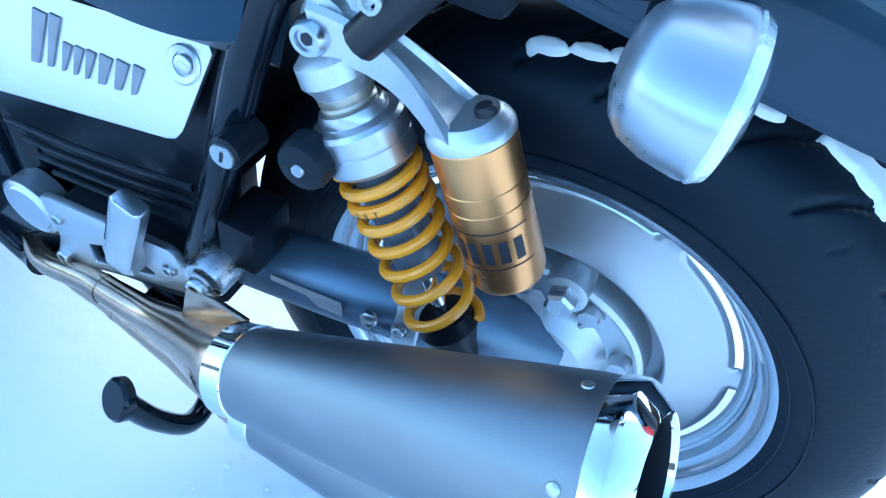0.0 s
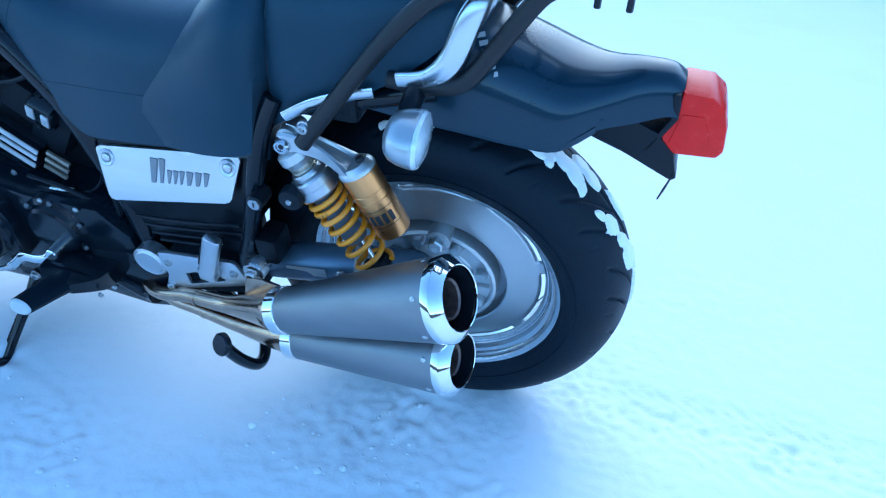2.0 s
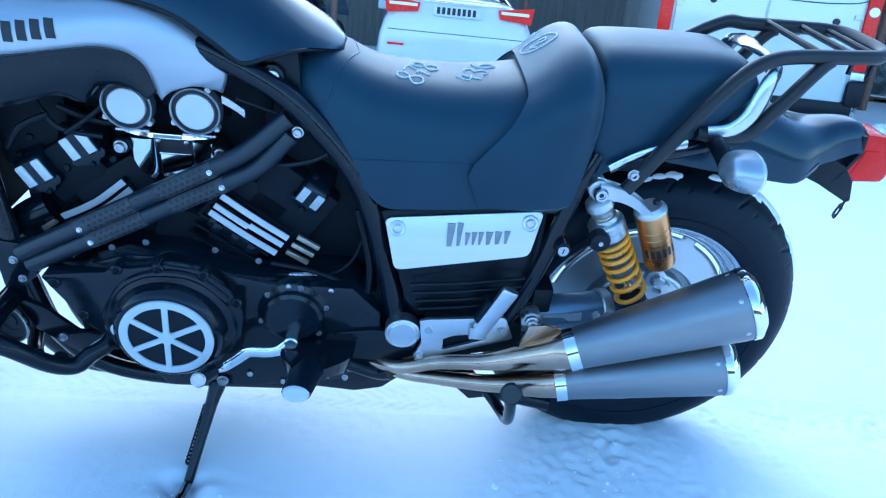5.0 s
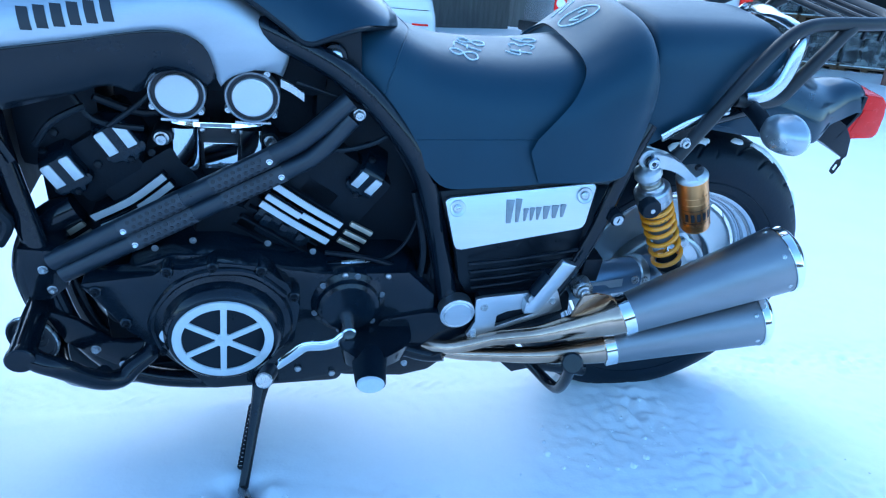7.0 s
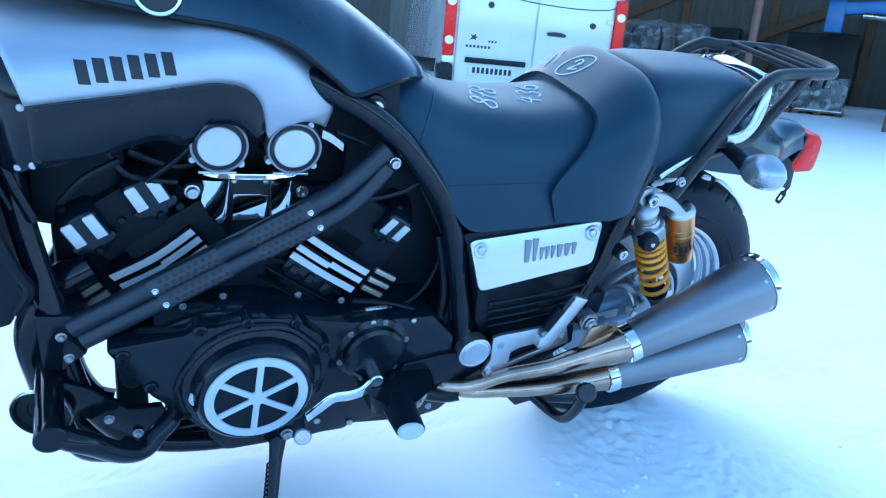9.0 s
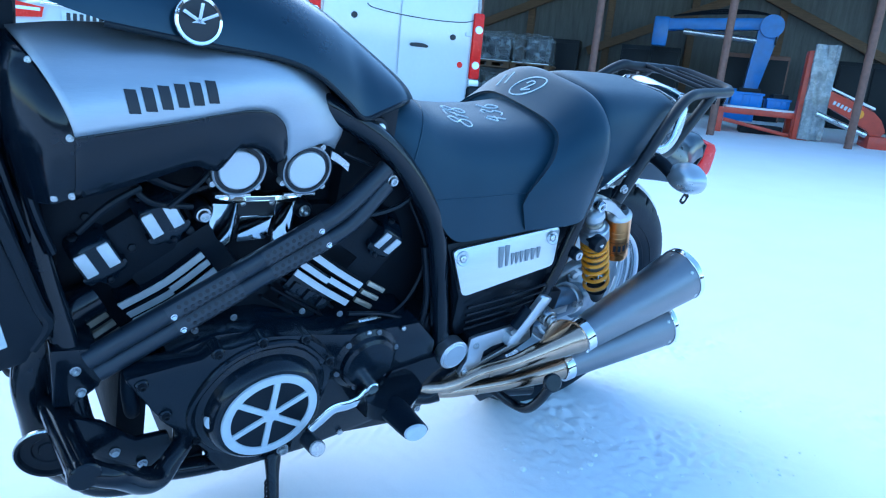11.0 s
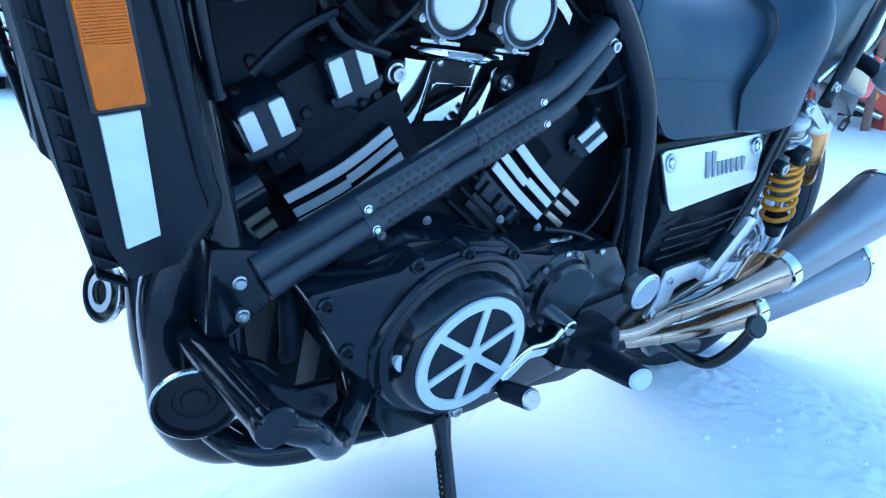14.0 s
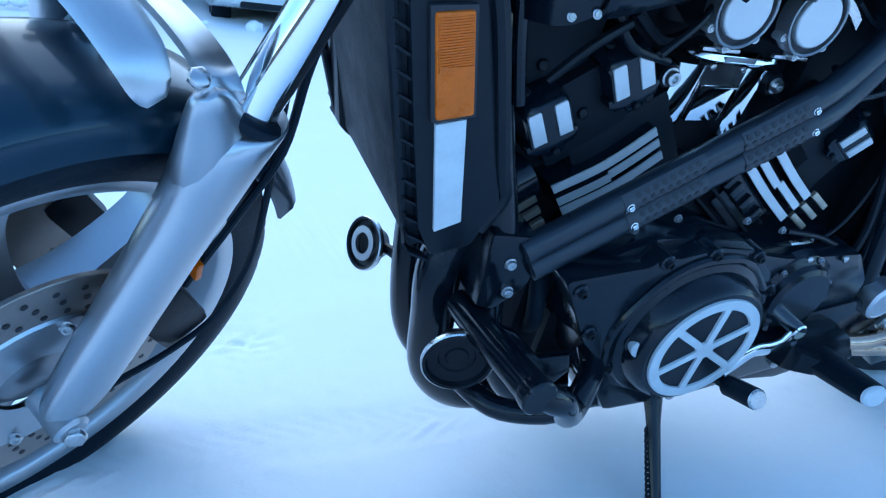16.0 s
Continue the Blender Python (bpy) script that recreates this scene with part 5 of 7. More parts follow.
for x, w, h, y in ((0.0, 0.10, 0.030, 0.0), (0.006, 0.082, 0.052, 0.008)):
    bm = box((x, y, -h / 2 + 0.012), (w, 0.05, h), 0.004)
    bm.transform(m)
    part("cylinder_step", bm, CASE, engine)
for k in range(3):
    bm = box((-0.032 + 0.032 * k, -0.027, -0.008), (0.014, 0.006, 0.02), 0.002)
    bm.transform(m)
    part("casting_boss", bm, CASE, engine)

# carburettors and manifold
for x, z in ((-0.909, 0.708), (-0.8095, 0.7075)):
    o = Vector((x, -0.119, z))
    cb = part("carburettor", lathe([(0, -0.004), (0.036, -0.004), (0.0375, -0.012), (0.0375, -0.05), (0.033, -0.06), (0.03, -0.1), (0, -0.1)], o, (0, -1, 0), 40), DARK, bike, "carburettor with round polished lid")
    part("lid_ring", lathe([(0.0342, -0.004), (0.0344, 0.0035), (0.0355, 0.0045), (0.0372, 0.004), (0.0385, -0.014), (0.0342, -0.014)], o, (0, -1, 0), 48), WHEEL, cb)
    part("lid", lathe([(0, 0.005), (0.0262, 0.005), (0.0276, 0.0043), (0.0282, 0.003), (0.0284, -0.003), (0, -0.003)], o, (0, -1, 0), 48), LID, cb, "round polished cap", 15)
    part("lid_gap", lathe([(0.0285, -0.001), (0.0343, -0.001), (0.0343, -0.006)], o, (0, -1, 0), 48), INK, cb)
    for a in (-42, -97, -148, 60):
        p = o + Vector((0.0395 * math.cos(radians(a)), 0.002, 0.0395 * math.sin(radians(a))))
        part("lug", lathe([(0, 0.003), (0.0042, 0.003), (0.005, 0.0), (0.005, -0.01), (0, -0.01)], p, (0, -1, 0), 14), CAST, cb)
        bolt(cb, p + Vector((0, -0.002, 0)), 0.0024)
    part("choke_link", box(o + Vector((0, 0.01, -0.043)), (0.05, 0.006, 0.004), 0.001), STEEL, cb)
    part("slide_drum", lathe([(0.04, -0.05), (0.041, 0.03), (0.036, 0.045), (0, 0.05)], (x, -0.02, z + 0.015), (0, 0, 1), 32), DARK, cb)
vb = part("intake_manifold", loft([[(x, -0.079, z - h_), (x, -0.079 - d_ * 0.7, z - h_), (x, -0.079 - d_, z - h_ * 0.2), (x, -0.079 - d_ * 0.86, z + h_ * 0.8), (x, -0.079, z + h_)] for x, z, h_, d_ in ((-0.929, 0.6535, 0.001, 0.008), (-0.921, 0.652, 0.0035, 0.014), (-0.90, 0.6505, 0.006, 0.017), (-0.885, 0.6505, 0.006, 0.019), (-0.835, 0.6505, 0.006, 0.019), (-0.82, 0.6515, 0.0055, 0.017), (-0.80, 0.6525, 0.0035, 0.014), (-0.792, 0.654, 0.001, 0.008))], 3), CHROME, bike, "chrome boost manifold under the carburettors")
part("manifold_label", box((-0.862, -0.0975, 0.6515), (0.044, 0.001, 0.007), 0.0003), LETTER, vb, "plain silver label")
# two chrome legs with a rounded face, flaring towards the fins
for side_ in (((-0.9275, -0.8875, 0.640), (-0.9265, -0.8880, 0.615), (-0.929, -0.8885, 0.59), (-0.9365, -0.8905, 0.572), (-0.944, -0.896, 0.5635)), ((-0.831, -0.797, 0.640), (-0.830, -0.7965, 0.615), (-0.829, -0.795, 0.59), (-0.827, -0.789, 0.568), (-0.824, -0.782, 0.556))):
    secs = []
    for k, (x0, x1, z) in enumerate(side_):
        out, w_ = 0.084 - 0.0015 * k, x1 - x0
        secs.append([(x0, -out + 0.03, z), (x0 + 0.0004, -out + 0.0012, z)] + [(x0 + w_ * u, -out - 0.0032 * math.sin(math.pi * u), z) for u in (0.06, 0.2, 0.35, 0.5, 0.65, 0.8, 0.94)] + [(x1 - 0.0004, -out + 0.0012, z), (x1, -out + 0.03, z)])
    part("manifold_leg", loft(secs, 4), CHROME, vb, "", 40)
bm = prism([(-0.882, 0.6155), (-0.832, 0.6165), (-0.835, 0.574), (-0.8815, 0.571)], -0.080, -0.06, 0.0012, slant=lambda x, z: 0.06 * (0.615 - z))
part("manifold_plate", bm, CHROME, vb)
part("plate_lip", box((-0.857, -0.0815, 0.6165), (0.05, 0.006, 0.003), 0.001), CHROME, vb)
part("manifold_frame", box((-0.858, -0.062, 0.608), (0.06, 0.012, 0.075), 0.002), INK, vb)
for x in (-0.882, -0.838):
    bolt(vb, (x, -0.083, 0.6385), 0.0042, kind="hex")
for x, r_ in ((-0.939, 0.0085), (-0.7855, 0.0075)):
    bolt(vb, (x, -0.09, 0.6255), r_, kind="socket")
    part("mount_ear", lathe([(0, 0.0), (0.0125, 0.0), (0.014, -0.003), (0.014, -0.03), (0, -0.03)], (x, -0.088, 0.6255), (0, -1, 0), 20), DARK, vb)
part("throttle_link", loft([[(x, -0.112 + dy, z + dz) for dy, dz in ((-0.002, -0.006), (-0.002, 0.006), (0.004, 0.006), (0.004, -0.006))] for x, z in ((-0.771, 0.728), (-0.755, 0.72), (-0.738, 0.708))], 3), STEEL, bike, "bright throttle link")
# wiring, hoses and small fittings
for pts, r in (([(-0.72, -0.13, 0.40), (-0.69, -0.135, 0.425), (-0.655, -0.13, 0.428), (-0.6, -0.125, 0.43), (-0.56, -0.12, 0.47), (-0.55, -0.115, 0.55), (-0.6, -0.10, 0.64)], 0.0028), ([(-0.60, -0.14, 0.29), (-0.55, -0.14, 0.36), (-0.535, -0.135, 0.45), (-0.56, -0.12, 0.56)], 0.006), ([(-0.585, -0.135, 0.28), (-0.53, -0.135, 0.33), (-0.515, -0.128, 0.42)], 0.005), ([(-0.75, -0.11, 0.73), (-0.7, -0.1, 0.71), (-0.65, -0.1, 0.695)], 0.003), ([(-1.0, -0.13, 0.66), (-0.96, -0.12, 0.69), (-0.94, -0.11, 0.71)], 0.004), ([(-1.02, -0.1, 0.69), (-0.96, -0.08, 0.66), (-0.9, -0.06, 0.67)], 0.006)):
    part("hose", tube(pts, r, 8), PLASTIC, engine)
cn = part("cable_connector", tube([(-0.672, -0.133, 0.427), (-0.645, -0.131, 0.428), (-0.625, -0.128, 0.429)], 0.0055, 10, 1), STEEL, engine, "bright cable adjuster")
part("connector_boot", tube([(-0.695, -0.134, 0.425), (-0.672, -0.133, 0.427)], 0.006, 10, 1), PLASTIC, cn)
for x, z in ((-0.79, 0.478), (-0.9, 0.484), (-0.955, 0.47), (-0.72, 0.462), (-0.995, 0.40)):
    bolt(engine, (x, -0.166 + 0.02 * (z > 0.45), z), 0.0042, material=WHEEL, kind="socket")
for pts, r_ in (([(-0.70, -0.14, 0.455), (-0.62, -0.14, 0.44), (-0.545, -0.138, 0.40), (-0.53, -0.14, 0.33)], 0.004), ([(-0.57, -0.12, 0.62), (-0.545, -0.13, 0.54), (-0.525, -0.135, 0.47), (-0.51, -0.14, 0.40)], 0.0045), ([(-0.735, -0.11, 0.66), (-0.70, -0.12, 0.63), (-0.64, -0.12, 0.64), (-0.60, -0.11, 0.66)], 0.004), ([(-1.05, -0.1, 0.70), (-1.02, -0.11, 0.66), (-0.96, -0.1, 0.645)], 0.0045), ([(-1.1, -0.11, 0.62), (-1.07, -0.12, 0.66), (-1.03, -0.11, 0.68)], 0.005)):
    part("hose", tube(pts, r_, 8), PLASTIC, engine)
# Dark blocks, several added only so that gaps read black instead of snow.
part("coil_block", box((-0.9, 0.02, 0.60), (0.12, 0.12, 0.1), 0.01), INNER, engine)
part("battery_box", box((-0.40, 0, 0.5), (0.2, 0.2, 0.2), 0.01), INNER, bike)
part("pivot_filler", box((-0.45, -0.07, 0.335), (0.22, 0.13, 0.14), 0.015), INNER, frame_part)
part("airbox", box((-0.9, 0, 0.76), (0.4, 0.15, 0.14), 0.02), INNER, bike)
part("intake_body", box((-0.86, 0.01, 0.66), (0.3, 0.10, 0.16), 0.02), INNER, engine)
part("frame_filler", box((-0.6, 0, 0.55), (0.24, 0.13, 0.36), 0.02), INNER, bike)
part("coolant_tank", box((-1.08, 0, 0.66), (0.12, 0.14, 0.2), 0.02), INNER, bike)
part("inner_block", box((-0.8, 0, 0.5), (0.46, 0.11, 0.24), 0.02), INNER, engine)
part("inner_block", box((-1.07, 0.02, 0.495), (0.1, 0.16, 0.23), 0.02), INNER, engine)
# Dark block added to stop snow showing through beside the guard.
part("gap_filler", box((-1.025, -0.03, 0.325), (0.046, 0.17, 0.17), 0.012), INNER, engine, "dark block added to close a see-through gap")
part("lower_cover", prism([(-0.68, 0.235), (-0.66, 0.186), (-0.548, 0.176), (-0.4975, 0.1885), (-0.475, 0.21), (-0.463, 0.2214), (-0.43, 0.25), (-0.43, 0.30), (-0.60, 0.30)], -0.15, -0.06, 0.006), BLACK, engine, "black lower engine cover")
part("sump", box((-0.90, 0.03, 0.19), (0.08, 0.16, 0.15), 0.015), INNER, engine, "dark cast sump")
part("pump_hose", tube([(-1.03, -0.10, 0.40), (-1.034, -0.125, 0.365), (-1.028, -0.125, 0.325), (-1.02, -0.10, 0.30)], 0.011, 12), RUBBER, engine, "black coolant hose")
part("starter_motor", lathe([(0, -0.1), (0.05, -0.1), (0.055, -0.09), (0.055, 0.1), (0, 0.1)], (-0.85, 0, 0.47), (0, 1, 0), 24), INNER, engine)
part("rear_inner_fender", loft([[(x, -0.085, z), (x, 0.085, z), (x, 0.085, z + 0.03), (x, -0.085, z + 0.03)] for x, z in ((-0.3, 0.45), (-0.27, 0.56), (-0.2, 0.64), (-0.1, 0.69))], 4), PLASTIC, bike)

# ---- controls and stands ----
fp = part("foot_peg", tube([(-0.622, -0.21, 0.300), (-0.63, -0.25, 0.310), (-0.637, -0.312, 0.326)], [0.032, 0.028, 0.0235], 16, flat=0.6, flat_axis=(0, 0.24, 1)), RUBBER, bike, "black rubber rider foot peg")
bm = lathe([(0, 0.004), (0.018, 0.0035), (0.0215, 0.001), (0.022, -0.003), (0, -0.003)], (0, 0, 0), (0, -1, 0.24), 28)
bm.transform(Matrix.Translation((-0.637, -0.314, 0.3265)) @ Matrix.Diagonal((1, 1, 0.6, 1)))
part("peg_end", bm, WHITE, fp, "white-faced peg end")
part("peg_mount", loft([[(-0.675, y0, z1), (-0.665, y0, z0), (x1 - 0.012, y0, z0), (x1, y0, z1 - 0.004)] for y0, z0, z1, x1 in ((-0.15, 0.268, 0.322, -0.55), (-0.20, 0.276, 0.324, -0.552), (-0.222, 0.284, 0.322, -0.565))] + [[(-0.655, -0.246, 0.322), (-0.652, -0.246, 0.296), (-0.602, -0.246, 0.296), (-0.6, -0.246, 0.318)]], 3), BLACK, fp, "black cast peg mount")
part("mount_arm", prism([(-0.633, 0.276), (-0.52, 0.238), (-0.488, 0.254), (-0.46, 0.278), (-0.425, 0.292), (-0.425, 0.34), (-0.522, 0.348), (-0.6, 0.335)], -0.172, -0.15, 0.004), BLACK, fp)
part("mount_arm", tube([(-0.60, -0.165, 0.28), (-0.55, -0.172, 0.262), (-0.51, -0.178, 0.254), (-0.487, -0.182, 0.262)], [0.014, 0.0125, 0.0125, 0.0165], 14), BLACK, fp)
for x, z in ((-0.565, 0.292), (-0.66, 0.318)):
    bolt(fp, (x, -0.224, z - 0.01), 0.0045)
sl = part("shift_lever", tube([(-0.658, -0.198, 0.333), (-0.668, -0.2, 0.326), (-0.682, -0.203, 0.316), (-0.704, -0.205, 0.312), (-0.731, -0.206, 0.312), (-0.752, -0.207, 0.295), (-0.775, -0.21, 0.277), (-0.788, -0.24, 0.291)], [0.0105, 0.0105, 0.0105, 0.0105, 0.0105, 0.010, 0.0095, 0.0085], 14, flat=0.5), CHROME, bike, "chrome gear shift lever")
part("lever_boss", lathe([(0, 0.012), (0.01, 0.012), (0.012, 0.01), (0.012, -0.03), (0, -0.03)], (-0.66, -0.195, 0.335), (0, -1, 0), 18), CHROME, sl)
part("lever_rubber", tube([(-0.788, -0.237, 0.290), (-0.79, -0.245, 0.295), (-0.797, -0.28, 0.314)], 0.0135, 14), RUBBER, sl, "black rubber toe piece")
part("rubber_end", lathe([(0, 0.003), (0.011, 0.003), (0.013, 0), (0, 0)], (-0.797, -0.281, 0.3145), (-0.15, -0.87, 0.46), 18), STEEL, sl)
ss = part("side_stand", tube([(-0.798, -0.135, 0.208), (-0.803, -0.162, 0.184), (-0.809, -0.185, 0.163), (-0.819, -0.228, 0.123), (-0.829, -0.271, 0.082), (-0.839, -0.314, 0.041)], [0.018, 0.015, 0.0115, 0.0095, 0.0085, 0.008], 12, flat=0.8), BLACK, bike, "black side stand pressed into snow")
part("stand_foot", tube([(-0.834, -0.292, 0.066), (-0.828, -0.325, 0.094), (-0.824, -0.352, 0.113), (-0.829, -0.394, 0.129)], [0.009, 0.0075, 0.0068, 0.0072], 10), BLACK, ss)
part("stand_bracket", box((-0.80, -0.14, 0.208), (0.07, 0.05, 0.04), 0.008), BLACK, ss)
bolt(ss, (-0.79, -0.167, 0.205), 0.0085)
pts = [Vector((-0.819, -0.186, 0.160)) + Vector((-0.02, -0.078, -0.073)) * (i / 160) + Vector((math.cos(i * 0.6), 0.3 * math.sin(i * 0.6), math.sin(i * 0.6))) * 0.0036 for i in range(161)]
part("stand_spring", tube(pts, 0.0019, 6, 1), DARK, ss, "coiled return spring")
cs = part("centre_stand", tube([(-0.36, -0.11, 0.235), (-0.3, -0.16, 0.205), (-0.275, -0.2, 0.195), (-0.268, -0.235, 0.208), (-0.274, -0.262, 0.255), (-0.282, -0.278, 0.305)], 0.0105, 12), BLACK, bike, "black folded centre stand with foot tang")
part("tang_pad", lathe([(0, 0.006), (0.016, 0.006), (0.019, 0.003), (0.019, -0.004), (0, -0.006)], (-0.283, -0.281, 0.317), (-0.35, -0.75, 0.55), 20), BLACK, cs)
part("stand_leg", tube([(-0.42, -0.12, 0.25), (-0.32, -0.14, 0.2), (-0.17, -0.15, 0.17)], 0.016, 12), BLACK, cs)
part("stand_leg", tube([(-0.42, 0.12, 0.25), (-0.17, 0.15, 0.17)], 0.016, 12, 1), BLACK, cs)
part("stand_gusset", prism([(-0.39, 0.24), (-0.3, 0.225), (-0.28, 0.19), (-0.33, 0.18)], -0.16, -0.14, 0.003), BLACK, cs)

# ---- radiator, horns, crash bar ----
rad = part("radiator_shroud", prism([(-1.268, 0.711), (-1.214, 0.724), (-1.204, 0.70), (-1.165, 0.58), (-1.143, 0.515), (-1.163, 0.468), (-1.203, 0.457), (-1.223, 0.49), (-1.245, 0.58), (-1.270, 0.69)], -0.162, -0.115, 0.006), PLASTIC, bike, "black plastic radiator side shroud")
part("shroud_flange", prism([(-1.268, 0.708), (-1.217, 0.72), (-1.219, 0.738), (-1.266, 0.726)], -0.15, -0.11, 0.003), PLASTIC, rad)
part("shroud_ridge", tube([(-1.205, -0.16, 0.715), (-1.19, -0.16, 0.68), (-1.152, -0.158, 0.555), (-1.14, -0.155, 0.52), (-1.158, -0.155, 0.485)], 0.008, 8), PLASTIC, rad)
refl = part("reflector", prism([(-1.252, .688), (-1.220, .693), (-1.2, .609), (-1.233, .602)], -0.172, -0.164, 0.003), AMBER, rad, "amber side reflector")
for k in range(20):
    u0 = 0.04 + 0.5 * k / 20
    xl, xr_, zl, zr = -1.252 + 0.019 * u0, -1.220 + 0.020 * u0, 0.688 - 0.086 * u0, 0.693 - 0.084 * u0
    part("rib", prism([(xl + 0.002, zl), (xr_ - 0.002, zr), (xr_ - 0.002, zr - 0.0013), (xl + 0.002, zl - 0.0013)], -0.1729, -0.1715, 0.0002), AMBER, refl)
part("reflector_band", prism([(-1.241, 0.6475), (-1.2115, 0.6515), (-1.2105, 0.6475), (-1.240, 0.6435)], -0.1735, -0.1715, 0.0005), AMBER, refl)
part("reflector_frame", prism([(-1.2565, .6925), (-1.217, .6975), (-1.196, .606), (-1.236, .598)], -0.169, -0.162, 0.003), INK, rad)
part("white_panel", prism([(-1.230, .5965), (-1.203, .6025), (-1.183, .500), (-1.208, .4895)], -0.166, -0.161, 0.001), WHITE, rad, "white reflective strip")
part("shroud_right", prism([(-1.268, 0.711), (-1.214, 0.724), (-1.143, 0.515), (-1.163, 0.452), (-1.208, 0.440), (-1.224, 0.456), (-1.245, 0.58), (-1.270, 0.69)], 0.115, 0.162, 0.006), PLASTIC, rad)
m = Matrix.Translation((-1.222, 0, 0.64)) @ Matrix.Rotation(radians(-13.5), 4, 'Y')
bm = box((-0.010, 0, -0.050), (0.055, 0.27, 0.27), 0.006)
bm.transform(m)
part("radiator_core", bm, INNER, rad)
bm = box((-0.018, -0.148, -0.045), (0.05, 0.008, 0.25), 0.002)
bm.transform(m)
part("shroud_inner", bm, INNER, rad)
for sy in (-0.152, 0.150):
    for k in range(-1, 13):
        bm = box((-0.036, sy, -0.16 + 0.02 * k), (0.026, 0.014, 0.0025), 0.0005, Matrix.Rotation(radians(40), 4, 'Y'))
        bm.transform(m)
        part("louvre", bm, PLASTIC, rad)
for s in (-1, 1):
    part("grille_edge", tube([m @ Vector((-0.045, s * 0.15, 0.085)), m @ Vector((-0.045, s * 0.15, -0.09)), m @ Vector((-0.040, s * 0.14, -0.175))], 0.0055, 8, 1), PLASTIC, rad)
part("cowl_top", box((-1.245, 0, 0.728), (0.06, 0.29, 0.014), 0.005, Matrix.Rotation(radians(-14), 4, 'Y')), PLASTIC, rad)
part("exhaust_header", tube([(-1.07, -0.076, 0.50), (-1.118, -0.085, 0.47), (-1.148, -0.087, 0.40), (-1.140, -0.085, 0.31), (-1.122, -0.078, 0.22), (-1.07, -0.07, 0.162), (-1.0, -0.07, 0.152), (-0.9, -0.07, 0.16)], 0.027, 18), BLACK, bike, "black exhaust header pipe")
part("exhaust_header", tube([(-1.07, 0.027, 0.50), (-1.10, 0.03, 0.47), (-1.132, 0.031, 0.40), (-1.130, 0.03, 0.31), (-1.116, 0.028, 0.22), (-1.09, 0.024, 0.165), (-1.06, 0.02, 0.15)], 0.024, 18), BLACK, bike, "black exhaust header pipe")


def horn(c, axis, parent):
    c, d = Vector(c), Vector(axis).normalized()
    h = part("horn", lathe([(0, -0.005), (0.012, -0.005), (0.0135, -0.007), (0.020, -0.007), (0.0215, -0.005), (0.030, -0.0045), (0.0335, -0.003), (0.036, 0.003), (0.039, 0.004), (0.0405, 0.0), (0.039, -0.006), (0.030, -0.014), (0.020, -0.032), (0, -0.032)], c, d, 40), DARK, parent, "round black horn with bright rim")
    part("horn_rim", lathe([(0.0395, -0.0035), (0.0412, -0.002), (0.0412, 0.002), (0.0395, 0.0035)], c, d, 40), STEEL, h)


horn((-1.1416, -0.1665, 0.3159), (-0.28, -0.95, 0.02), bike)
horn((-1.15, 0.15, 0.25), (-0.75, -0.2, 0.2), bike)
part("horn_bracket", tube([(-1.140, 0.150, 0.250), (-1.122, 0.120, 0.258), (-1.118, 0.06, 0.275), (-1.116, 0.02, 0.28)], 0.008, 10), DARK, bike, "black horn bracket")
part("horn_face", lathe([(0.016, 0.0045), (0.026, 0.0042), (0.026, 0.002), (0.016, 0.002)], (-1.15, 0.15, 0.25), (-0.75, -0.2, 0.2), 32), WHEEL, bike, "pale metal horn face")
cbr = part("crash_bar", tube([(-1.131, -0.12, 0.360), (-1.127, -0.19, 0.368), (-1.1195, -0.278, 0.3775)], 0.0178, 14), BLACK, bike, "black tubular engine guard")
part("bar_end", lathe([(0, -0.012), (0.0165, -0.012), (0.0185, -0.010), (0.0195, -0.004), (0.0195, 0.004), (0.0175, 0.006), (0, 0.005)], (-1.1195, -0.279, 0.3775), (0.06, -0.985, 0.11), 24), BLACK, cbr, "flat black tube cap")
part("bar_loop", tube([(-1.112, -0.268, 0.372), (-1.098, -0.273, 0.364), (-1.076, -0.270, 0.3485), (-1.041, -0.247, 0.3010), (-1.0124, -0.227, 0.2815), (-0.992, -0.210, 0.2930), (-0.9714, -0.190, 0.3010), (-0.965, -0.165, 0.312)], 0.0150, 14), BLACK, cbr, "curved black guard loop")
part("bar_lower", tube([(-1.03, -0.232, 0.30), (-1.05, -0.225, 0.28), (-1.095, -0.19, 0.262), (-1.12, -0.13, 0.262), (-1.12, -0.1, 0.28)], 0.0135, 12), BLACK, cbr)
part("bar_plate", prism([(-1.125, 0.37), (-1.075, 0.345), (-1.030, 0.300), (-0.985, 0.300), (-0.975, 0.270), (-1.005, 0.236), (-1.035, 0.250), (-1.10, 0.30)], -0.162, -0.152, 0.004), BLACK, cbr)
for p in ((-1.0574, -0.163, 0.2860), (-1.0189, -0.165, 0.2520)):
    bolt(cbr, p, 0.006)

# ---- front end, turned a little ----
HEAD = Vector((-1.2753, 0, 0.85))
AXIS = Vector((0.4426, 0, 0.8967)).normalized()
TURN_M = Matrix.Translation(HEAD) @ Matrix.Rotation(radians(STEER), 4, AXIS) @ Matrix.Translation(-HEAD)
FA = Vector((-1.5917, 0, 0.271))


def fpart(name, bm, material, parent=None, label="", sharp=38):
    bm.transform(TURN_M)
    return part(name, bm, material, parent or bike, label, sharp)


def front_groove(u, v):
    s = abs(v)
    if 0.08 < s < 0.14:
        return 1.0
    w = (u + s * 0.5 + (0.5 if v > 0 else 0)) % 1.0
    return dip(w, 0.1, 0.12) * max(0.0, min(1.0, (s - 0.18) / 0.06)) * max(0.0, min(1.0, (0.92 - s) / 0.1))


